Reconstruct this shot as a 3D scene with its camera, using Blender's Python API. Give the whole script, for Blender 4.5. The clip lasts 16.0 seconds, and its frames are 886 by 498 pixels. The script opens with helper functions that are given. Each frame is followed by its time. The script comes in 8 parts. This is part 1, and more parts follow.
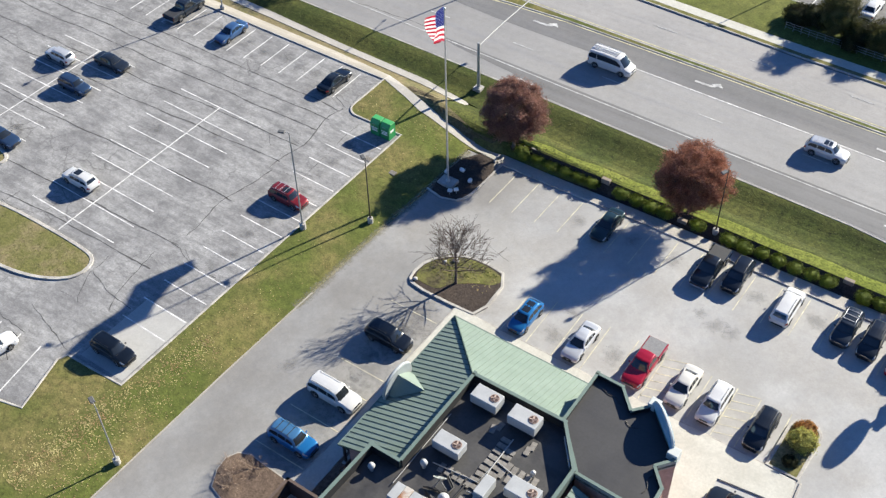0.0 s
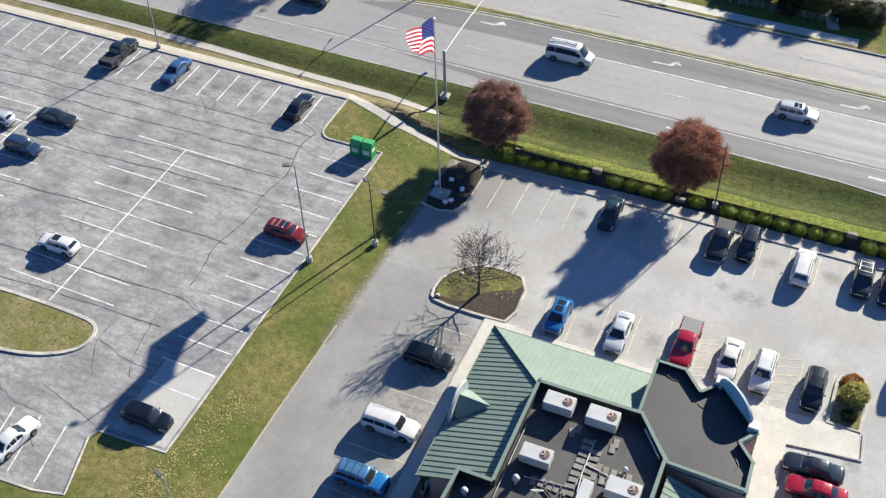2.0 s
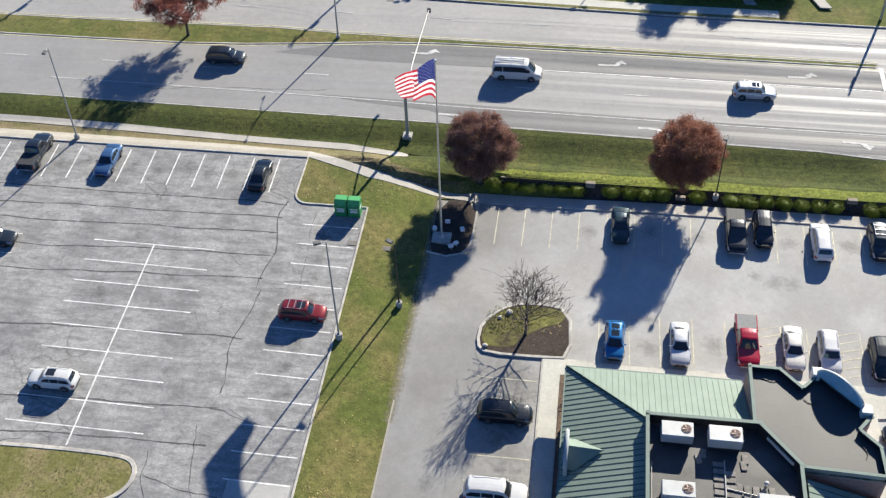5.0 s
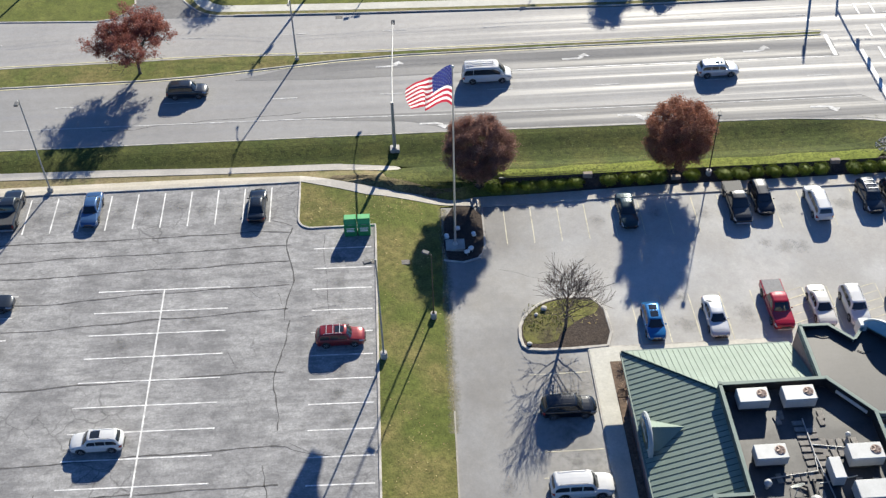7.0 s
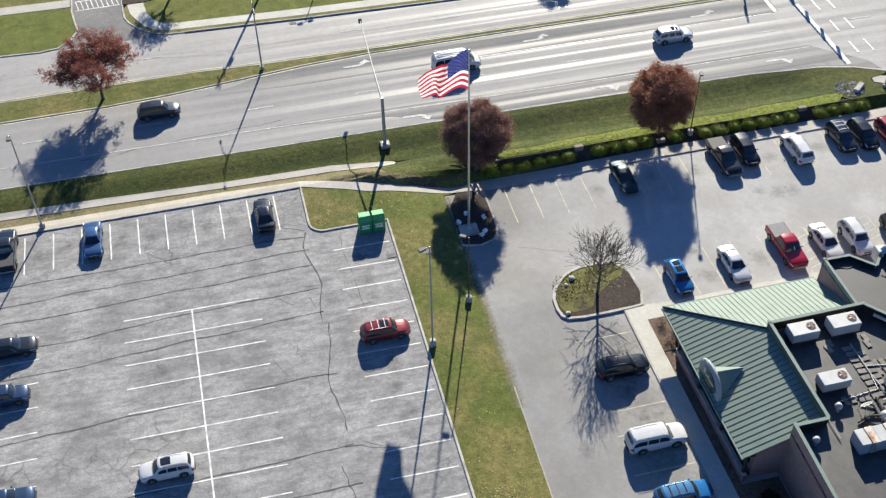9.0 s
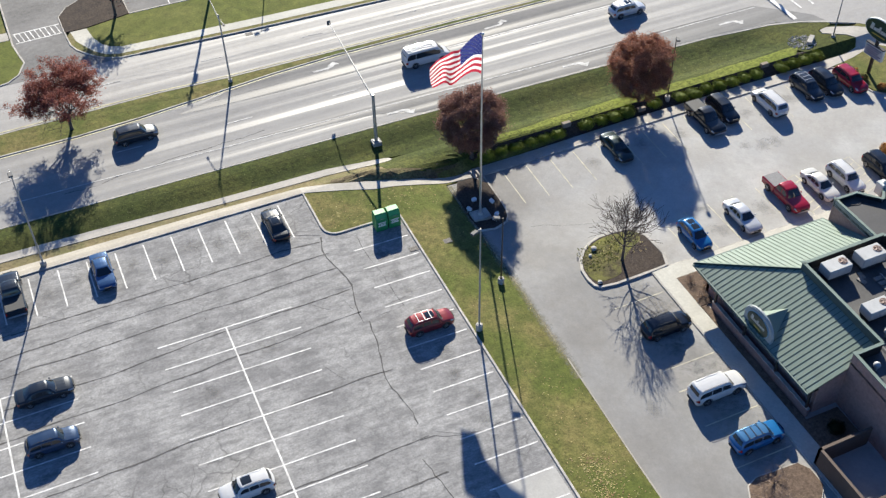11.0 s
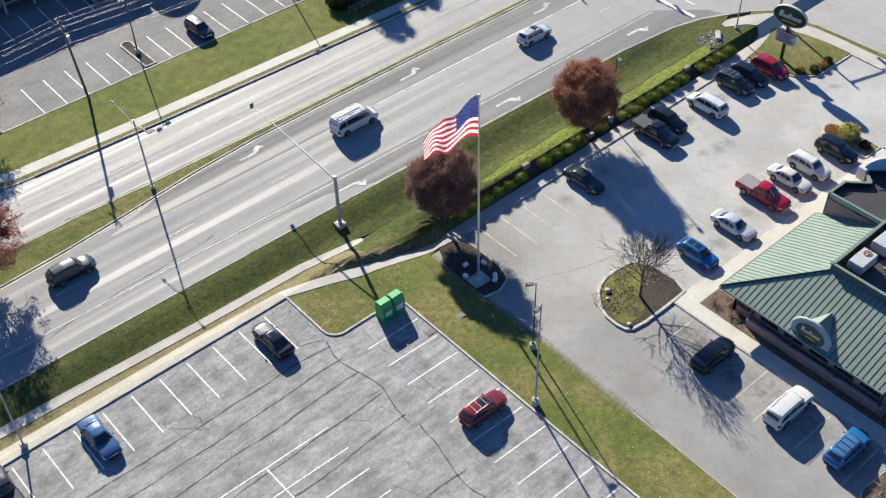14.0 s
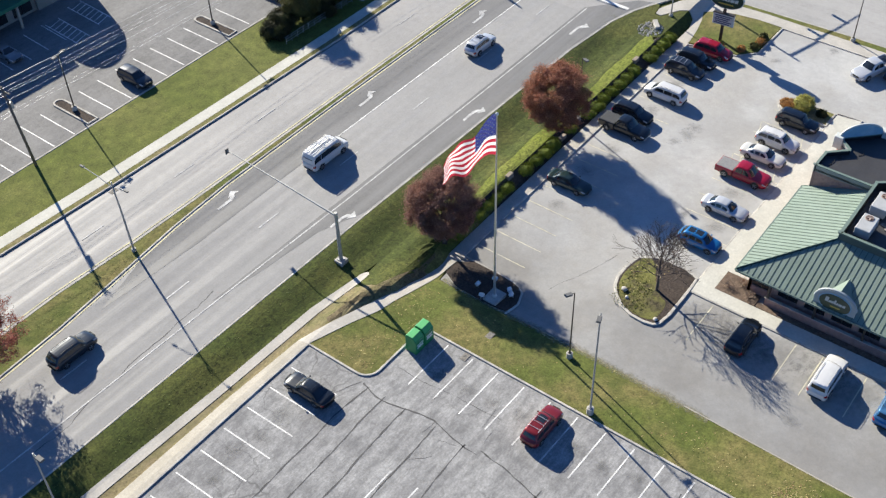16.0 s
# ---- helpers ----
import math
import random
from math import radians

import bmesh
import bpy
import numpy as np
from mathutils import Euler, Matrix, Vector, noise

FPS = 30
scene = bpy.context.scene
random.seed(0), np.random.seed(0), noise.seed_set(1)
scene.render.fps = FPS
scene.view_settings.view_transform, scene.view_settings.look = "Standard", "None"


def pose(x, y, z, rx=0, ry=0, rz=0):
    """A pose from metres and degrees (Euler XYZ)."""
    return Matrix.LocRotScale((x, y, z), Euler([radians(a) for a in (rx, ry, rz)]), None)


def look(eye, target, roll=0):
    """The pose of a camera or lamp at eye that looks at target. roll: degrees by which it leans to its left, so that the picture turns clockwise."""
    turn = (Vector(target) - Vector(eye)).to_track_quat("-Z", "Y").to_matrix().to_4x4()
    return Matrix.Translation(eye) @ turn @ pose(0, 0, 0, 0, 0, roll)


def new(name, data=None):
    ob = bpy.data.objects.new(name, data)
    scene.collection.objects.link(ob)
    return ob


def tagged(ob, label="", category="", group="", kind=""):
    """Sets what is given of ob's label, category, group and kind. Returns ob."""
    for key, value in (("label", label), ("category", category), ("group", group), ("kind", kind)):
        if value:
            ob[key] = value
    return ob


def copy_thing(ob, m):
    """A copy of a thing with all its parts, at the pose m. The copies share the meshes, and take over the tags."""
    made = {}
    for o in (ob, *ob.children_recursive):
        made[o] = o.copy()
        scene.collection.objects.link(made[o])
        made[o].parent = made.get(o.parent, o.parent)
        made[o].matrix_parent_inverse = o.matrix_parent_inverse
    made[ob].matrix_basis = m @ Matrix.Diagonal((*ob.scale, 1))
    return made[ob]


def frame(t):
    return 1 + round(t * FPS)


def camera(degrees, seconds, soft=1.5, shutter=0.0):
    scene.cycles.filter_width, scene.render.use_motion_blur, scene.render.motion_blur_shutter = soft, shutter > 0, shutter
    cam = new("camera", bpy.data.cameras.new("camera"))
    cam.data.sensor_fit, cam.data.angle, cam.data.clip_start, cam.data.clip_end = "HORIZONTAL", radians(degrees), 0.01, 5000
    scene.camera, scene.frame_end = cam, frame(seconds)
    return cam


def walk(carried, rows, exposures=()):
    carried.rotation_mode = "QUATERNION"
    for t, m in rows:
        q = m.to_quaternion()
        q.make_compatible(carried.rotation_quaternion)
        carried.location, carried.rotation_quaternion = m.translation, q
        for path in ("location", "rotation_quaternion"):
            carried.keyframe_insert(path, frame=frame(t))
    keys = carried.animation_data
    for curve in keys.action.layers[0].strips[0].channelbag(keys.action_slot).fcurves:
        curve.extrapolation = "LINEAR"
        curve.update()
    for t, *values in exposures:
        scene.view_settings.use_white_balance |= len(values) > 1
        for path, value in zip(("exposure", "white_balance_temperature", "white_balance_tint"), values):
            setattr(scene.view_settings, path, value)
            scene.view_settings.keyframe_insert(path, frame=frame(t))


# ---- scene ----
cam = camera(43.5, 16.0, 1.35)
PATH = [
    (0, (59.473, -74.346, 77.76), (58.644, -73.204, 76.342), -1.5),
    (0.5, (56.303, -76.53, 77.736), (55.528, -75.352, 76.318), -1.6),
    (1, (52.531, -78.513, 77.558), (51.816, -77.296, 76.141), -1.8),
    (1.5, (48.639, -79.807, 77.596), (47.983, -78.559, 76.177), -1.8),
    (2, (44.681, -80.603, 77.494), (44.084, -79.325, 76.077), -2.1),
    (2.5, (40.53, -80.889, 77.447), (39.994, -79.586, 76.028), -2.0),
    (3, (36.277, -80.667, 77.424), (35.8, -79.341, 76.004), -2.2),
    (3.5, (32.603, -80.447, 77.377), (32.183, -79.102, 75.957), -2.2),
    (4, (28.424, -80.265, 77.16), (28.072, -78.902, 75.74), -2.2),
    (6.5, (8.174, -81.109, 76.526), (8.156, -79.688, 75.119), -1.7),
    (7, (3.715, -81.297, 76.23), (3.769, -79.872, 74.828), -1.6),
    (7.5, (-0.371, -81.234, 76.265), (-0.251, -79.812, 74.863), -1.4),
    (8, (-4.77, -81.208, 76.103), (-4.58, -79.792, 74.704), -1.3),
    (8.5, (-8.524, -81.271, 76.002), (-8.274, -79.863, 74.605), -1.3),
    (9, (-13.105, -81.202, 75.763), (-12.781, -79.806, 74.368), -1.2),
    (11.5, (-32.246, -74.644, 74.399), (-31.605, -73.35, 73.016), -1.1),
    (12, (-35.012, -71.058, 74.399), (-34.305, -69.798, 73.015), -1.2),
    (12.5, (-36.872, -67.737, 74.257), (-36.112, -66.506, 72.875), -1.3),
    (13, (-38.992, -64.034, 74.208), (-38.168, -62.842, 72.83), -1.4),
    (13.5, (-40.908, -60.801, 74.256), (-40.029, -59.647, 72.879), -1.4),
    (14, (-43.155, -57.303, 74.334), (-42.217, -56.197, 72.957), -1.5),
    (14.5, (-45.167, -54.209, 74.617), (-44.181, -53.148, 73.238), -1.6),
    (15, (-47.769, -50.824, 74.559), (-46.726, -49.814, 73.184), -1.6),
    (15.5, (-49.775, -47.832, 74.635), (-48.69, -46.868, 73.26), -1.9),
    (16, (-52.316, -44.021, 74.954), (-51.182, -43.119, 73.576), -1.8),
]
walk(cam, [(t, look(eye, target, roll)) for t, eye, target, roll in PATH], [(0, 1.21), (3.5, 1.19), (6, 1.08), (9, 1.08), (12, 1.13), (16, 1.15)])

# ---- world, sun, exposure ----
SUN_WAY = Vector((0.715, 1.99, 1.0)).normalized()      # from the ground to the sun
world = bpy.data.worlds.new("world")
scene.world = world
world.use_nodes = True
wn = world.node_tree.nodes
wl = world.node_tree.links
sky = wn.new("ShaderNodeTexSky")
sky.sky_type = 'NISHITA'
sky.sun_disc = False
sky.sun_elevation = math.asin(SUN_WAY.z)
sky.sun_rotation = math.atan2(SUN_WAY.x, SUN_WAY.y)
sky.dust_density = 0.3
sky.ozone_density = 3.0
tint = wn.new("ShaderNodeMix")
tint.data_type, tint.blend_type = 'RGBA', 'MULTIPLY'
tint.inputs["Factor"].default_value = 1.0
tint.inputs["B"].default_value = (0.56, 0.90, 1.42, 1)
wl.new(sky.outputs[0], tint.inputs["A"])
wl.new(tint.outputs["Result"], wn["Background"].inputs[0])
wn["Background"].inputs[1].default_value = 0.0465
sun = new("sun", bpy.data.lights.new("sun", 'SUN'))
sun.data.energy = 5.1
sun.data.angle = radians(0.6)
sun.data.color = (1.0, 0.942, 0.808)
sun.matrix_world = look(SUN_WAY * 100, (0, 0, 0))


# ---- helpers of this scene ----
def ss(a, b, v):
    t = min(1.0, max(0.0, (v - a) / (b - a)))
    return t * t * (3 - 2 * t)


def dip(x, y):
    """How far, from 0 to 1, the low corner of the diner's lot by the flagpole reaches."""
    return ss(3.0, 9.5, x) * ss(31, 15, x) * ss(-15, -3, y) * (1 - ss(4.4, 6.9, y))


def lie(x, y):
    """A place of the plan, slid north a little where the lot dips."""
    return x, y + 0.5 * dip(x, y)


def berm(x, y):
    """A low bank that drops steeply to the path's north edge."""
    edge = 7.1 - 0.345 * (x + 3.5) if x < 2.3 else 5.1 - 0.11 * (x - 2.3)
    d = y - edge
    return 0.5 * ss(0.05, 0.75, d) * (1 - ss(1.1, 3.2, d)) * ss(-4.5, 1.0, x) * (1 - ss(8.6, 10.3, x))


def H(x, y):
    """Height of the ground: the diner's lot lies lower, most of all at its corner, and a swale runs along the road."""
    return (-0.8 * ss(0.3, 7.5, x) * (1 - ss(4.5 + 0.5 * ss(10, 14, x), 8.5 - 2.1 * ss(10, 14, x), y)) - 0.75 * dip(x, y)
            - 0.5 * ss(13.9, 10.6, y) * ss(7.4, 9.6, y) * ss(56, 48, x) + berm(x, y))


def obj(name, bm, material, parent=None, label="", smooth=None):
    me = bpy.data.meshes.new(name)
    if smooth is not None:
        bm.normal_update()
        for f in bm.faces:
            f.smooth = abs(f.normal.z) < 0.985
        for e in bm.edges:
            if len(e.link_faces) == 2 and e.calc_face_angle(0) > smooth:
                e.smooth = False
    bm.to_mesh(me)
    bm.free()
    for m in material if isinstance(material, (list, tuple)) else (material,):
        me.materials.append(m)
    ob = new(name, me)
    if parent:
        ob.parent = parent
    if label:
        ob["label"] = label
    return ob


def part(name, bm, material, parent, label="", smooth=None):
    return obj(name, bm, material, parent, label, smooth)


def empty(name, m=None):
    e = new(name)
    e.empty_display_size = 0.2
    if m is not None:
        e.matrix_basis = m
    return e


def box(bm, x0, x1, y0, y1, z0, z1, bev=0.0, m=None):
    r = bmesh.ops.create_cube(bm, size=1.0)
    vs = r["verts"]
    for v in vs:
        v.co = Vector(((x0 + x1) / 2 + v.co.x * (x1 - x0), (y0 + y1) / 2 + v.co.y * (y1 - y0), (z0 + z1) / 2 + v.co.z * (z1 - z0)))
    if bev:
        es = list({e for v in vs for e in v.link_edges})
        r = bmesh.ops.bevel(bm, geom=es, offset=bev, segments=1, affect='EDGES')
        vs = list({v for f in r["faces"] for v in f.verts} | {v for v in vs if v.is_valid})
    if m is not None:
        for v in vs:
            v.co = m @ v.co
    return vs


def tube(bm, pts, radii, n=8, cap=True):
    """A tube along points, with a radius for each."""
    pts = [Vector(p) for p in pts]
    rings = []
    for i, p in enumerate(pts):
        d = (pts[min(i + 1, len(pts) - 1)] - pts[max(i - 1, 0)]).normalized()
        a = d.orthogonal().normalized() if i == 0 else (a - a.dot(d) * d).normalized()
        b = d.cross(a)
        rings.append([bm.verts.new(p + radii[i] * (math.cos(t) * a + math.sin(t) * b)) for t in (2 * math.pi * k / n for k in range(n))])
    for r0, r1 in zip(rings, rings[1:]):
        for k in range(n):
            bm.faces.new((r0[k], r0[(k + 1) % n], r1[(k + 1) % n], r1[k]))
    if cap:
        bm.faces.new(rings[0][::-1])
        bm.faces.new(rings[-1])
    return rings


def slab(bm, quad, thick):
    """A thin plate whose outer face is the given quad (counter-clockwise from outside)."""
    q = [Vector(p) for p in quad]
    nrm = (q[1] - q[0]).cross(q[-1] - q[0]).normalized()
    a = [bm.verts.new(p) for p in q]
    b = [bm.verts.new(p - nrm * thick) for p in q]
    bm.faces.new(a)
    bm.faces.new(b[::-1])
    k = len(q)
    for i in range(k):
        bm.faces.new((a[i], b[i], b[(i + 1) % k], a[(i + 1) % k]))


def drape(bm, dz, step=0.7):
    """Cut a flat mesh where the ground bends and lay it on the ground."""
    xs = [v.co.x for v in bm.verts]
    ys = [v.co.y for v in bm.verts]

    def cut(co, no):
        bmesh.ops.bisect_plane(bm, geom=bm.verts[:] + bm.edges[:] + bm.faces[:], plane_co=co, plane_no=no, dist=1e-5)

    low = min(ys) < 8.6
    if low and max(xs) > 0.3 and min(xs) < 7.6:
        for i in range(12):
            x = 0.3 + i * 0.655
            if min(xs) < x < max(xs):
                cut((x, 0, 0), (1, 0, 0))
    if max(ys) > 4.5 and min(ys) < 14:
        for i in range(17):
            y = 4.5 + i * 0.59
            if min(ys) < y < max(ys):
                cut((0, y, 0), (0, 1, 0))
        for i in range(6):
            x = 48 + i * 1.6
            if min(xs) < x < max(xs):
                cut((x, 0, 0), (1, 0, 0))
    if max(xs) > 3 and min(xs) < 31 and max(ys) > -15 and min(ys) < 8.5:
        for i in range(17):
            x = 6.5 + i * 1.5
            if min(xs) < x < max(xs):
                cut((x, 0, 0), (1, 0, 0))
        for i in range(16):
            y = -15 + i * 1.28
            if min(ys) < y < max(ys):
                cut((0, y, 0), (0, 1, 0))
    for v in bm.verts:
        v.co.z = H(v.co.x, v.co.y) + dz
        v.co.y = lie(v.co.x, v.co.y)[1]


def sheet(name, pts, dz, material, thick=0.15, parent=None, label="", tri=True):
    """A paved or planted area, laid on the ground, with a skirt."""
    bm = bmesh.new()
    f = bm.faces.new([bm.verts.new((x, y, 0)) for x, y in pts])
    f.normal_update()
    if f.normal.z < 0:
        bmesh.ops.reverse_faces(bm, faces=[f])
    bmesh.ops.triangulate(bm, faces=bm.faces[:])
    drape(bm, dz)
    if thick:
        edge = [e for e in bm.edges if e.is_boundary]
        r = bmesh.ops.extrude_edge_only(bm, edges=edge)
        for v in r["geom"]:
            if isinstance(v, bmesh.types.BMVert):
                v.co.z -= thick
    return obj(name, bm, material, parent, label)


def arc(cx, cy, r, a0, a1, n=8):
    return [(cx + r * math.cos(radians(a0 + (a1 - a0) * i / n)), cy + r * math.sin(radians(a0 + (a1 - a0) * i / n))) for i in range(n + 1)]


def smoothed(pts, rounds=2, closed=False):
    """Chaikin's corner cutting."""
    for _ in range(rounds):
        out = [] if closed else [pts[0]]
        for i in range(len(pts) if closed else len(pts) - 1):
            (ax, ay), (bx, by) = pts[i], pts[(i + 1) % len(pts)]
            out += [(0.75 * ax + 0.25 * bx, 0.75 * ay + 0.25 * by), (0.25 * ax + 0.75 * bx, 0.25 * ay + 0.75 * by)]
        pts = out if closed else out + [pts[-1]]
    return pts


def ribbon(bm, pts, w, dz, top, closed=False, step=1.2):
    """A bevelled bar of width w along a line on the ground, from dz to top above it."""
    P = [Vector((x, y, 0)) for x, y in pts]
    if closed:
        P.append(P[0])
    Q = [P[0]]
    for a, b in zip(P, P[1:]):
        n = max(1, int((b - a).length / step))
        Q += [a.lerp(b, (i + 1) / n) for i in range(n)]
    if closed:
        Q = Q[:-1]
    rings = []
    for i, p in enumerate(Q):
        a = Q[i - 1] if (i or closed) else p
        b = Q[(i + 1) % len(Q)] if (i < len(Q) - 1 or closed) else p
        d = (b - a).normalized()
        s = Vector((-d.y, d.x, 0))
        z = H(p.x, p.y)
        bv = min(0.03, w / 4)
        prof = [(-w / 2, dz), (-w / 2, top - bv), (-w / 2 + bv, top), (w / 2 - bv, top), (w / 2, top - bv), (w / 2, dz)]
        py = lie(p.x, p.y)[1]
        rings.append([bm.verts.new((p.x + s.x * o, py + s.y * o, z + q)) for o, q in prof])
    k = len(rings)
    for i in range(k if closed else k - 1):
        r0, r1 = rings[i], rings[(i + 1) % k]
        for j in range(5):
            bm.faces.new((r0[j], r0[j + 1], r1[j + 1], r1[j]))
    if not closed:
        bm.faces.new(rings[0])
        bm.faces.new(rings[-1][::-1])


def curb(pts, closed=False, w=0.22, top=0.11, material=None, name="curb", label="worn pale concrete kerb along the paving"):
    bm = bmesh.new()
    ribbon(bm, pts, w, -0.1, top, closed)
    bmesh.ops.recalc_face_normals(bm, faces=bm.faces[:])
    return tagged(obj(name, bm, material or M_KERB), label, "kerb", kind="structure")


def stripe(parent, pts, w, material, name="parking_line", dz=0.012, label=""):
    """Painted line on the paving, a few millimetres proud."""
    bm = bmesh.new()
    P = [Vector((x, y, 0)) for x, y in pts]
    Q = []
    for a, b in zip(P, P[1:]):
        n = max(1, int((b - a).length / 1.5))
        Q += [a.lerp(b, i / n) for i in range(n)]
    Q.append(P[-1])
    last = None
    for i, p in enumerate(Q):
        d = (Q[min(i + 1, len(Q) - 1)] - Q[max(0, i - 1)]).normalized()
        s = Vector((-d.y, d.x, 0)) * w / 2
        now = [bm.verts.new((*lie(q.x, q.y), H(q.x, q.y) + dz)) for q in (p + s, p - s)]
        if last:
            bm.faces.new((last[0], last[1], now[1], now[0]))
        last = now
    return part(name, bm, material, parent, label)


# ---- materials ----
def rgb(c):
    return (*c, 1.0)


def material(name, base, rough=0.8, metal=0.0, var=0.25, scale=6.0, fine=60.0, bump=0.15, space="object", tint=None, stretch=(1, 1, 1),
             coat=0.0, island=False, each=False, big=0.0, bigscale=0.15, spec=0.5):
    """Base colour varied at two or three scales, with fine relief. tint: a second colour that coarse patches turn to."""
    m = bpy.data.materials.new(name)
    m.use_nodes = True
    nt = m.node_tree
    N, K = nt.nodes, nt.links
    b = N["Principled BSDF"]
    if space == "world":
        src = N.new("ShaderNodeNewGeometry").outputs["Position"]
    else:
        src = N.new("ShaderNodeTexCoord").outputs["Object"]
    mp = N.new("ShaderNodeMapping")
    mp.inputs["Scale"].default_value = stretch
    K.new(src, mp.inputs["Vector"])

    def noise_at(s, detail=3.0, rough_=0.6):
        n = N.new("ShaderNodeTexNoise")
        n.inputs["Scale"].default_value = s
        n.inputs["Detail"].default_value = detail
        n.inputs["Roughness"].default_value = rough_
        K.new(mp.outputs[0], n.inputs["Vector"])
        return n.outputs["Fac"]

    coarse, grain = noise_at(scale, 4.0), noise_at(fine, 2.0)
    add = N.new("ShaderNodeMath")
    add.operation = 'ADD'
    K.new(coarse, add.inputs[0])
    K.new(grain, add.inputs[1])
    total = add.outputs[0]
    mr = N.new("ShaderNodeMapRange")
    mr.inputs["From Min"].default_value, mr.inputs["From Max"].default_value = 0.7, 1.3
    mr.inputs["To Min"].default_value, mr.inputs["To Max"].default_value = 1 - var, 1 + var
    mr.clamp = False
    K.new(total, mr.inputs["Value"])
    col = N.new("ShaderNodeMix")
    col.data_type = 'RGBA'
    col.inputs["A"].default_value, col.inputs["B"].default_value = rgb(base), rgb(tint or base)
    patch = N.new("ShaderNodeMapRange")
    patch.inputs["From Min"].default_value, patch.inputs["From Max"].default_value = 0.42, 0.62
    K.new(noise_at(bigscale if tint else scale, 3.0), patch.inputs["Value"])
    K.new(patch.outputs[0], col.inputs["Factor"])
    mul = N.new("ShaderNodeVectorMath")
    mul.operation = 'SCALE'
    K.new(col.outputs["Result"], mul.inputs[0])
    fac = mr.outputs[0]
    if island or each:
        rnd = N.new("ShaderNodeNewGeometry").outputs["Random Per Island"] if island else N.new("ShaderNodeObjectInfo").outputs["Random"]
        r2 = N.new("ShaderNodeMapRange")
        r2.inputs["To Min"].default_value, r2.inputs["To Max"].default_value = (0.62, 1.4) if island else (0.85, 1.15)
        K.new(rnd, r2.inputs["Value"])
        pr = N.new("ShaderNodeMath")
        pr.operation = 'MULTIPLY'
        K.new(fac, pr.inputs[0])
        K.new(r2.outputs[0], pr.inputs[1])
        fac = pr.outputs[0]
    K.new(fac, mul.inputs["Scale"])
    K.new(mul.outputs[0], b.inputs["Base Color"])
    b.inputs["Roughness"].default_value = rough
    b.inputs["Metallic"].default_value = metal
    b.inputs["Coat Weight"].default_value = coat
    b.inputs["Specular IOR Level"].default_value = spec
    if bump:
        bp = N.new("ShaderNodeBump")
        bp.inputs["Strength"].default_value = bump
        bp.inputs["Distance"].default_value = 0.02
        K.new(total, bp.inputs["Height"])
        K.new(bp.outputs[0], b.inputs["Normal"])
    return m


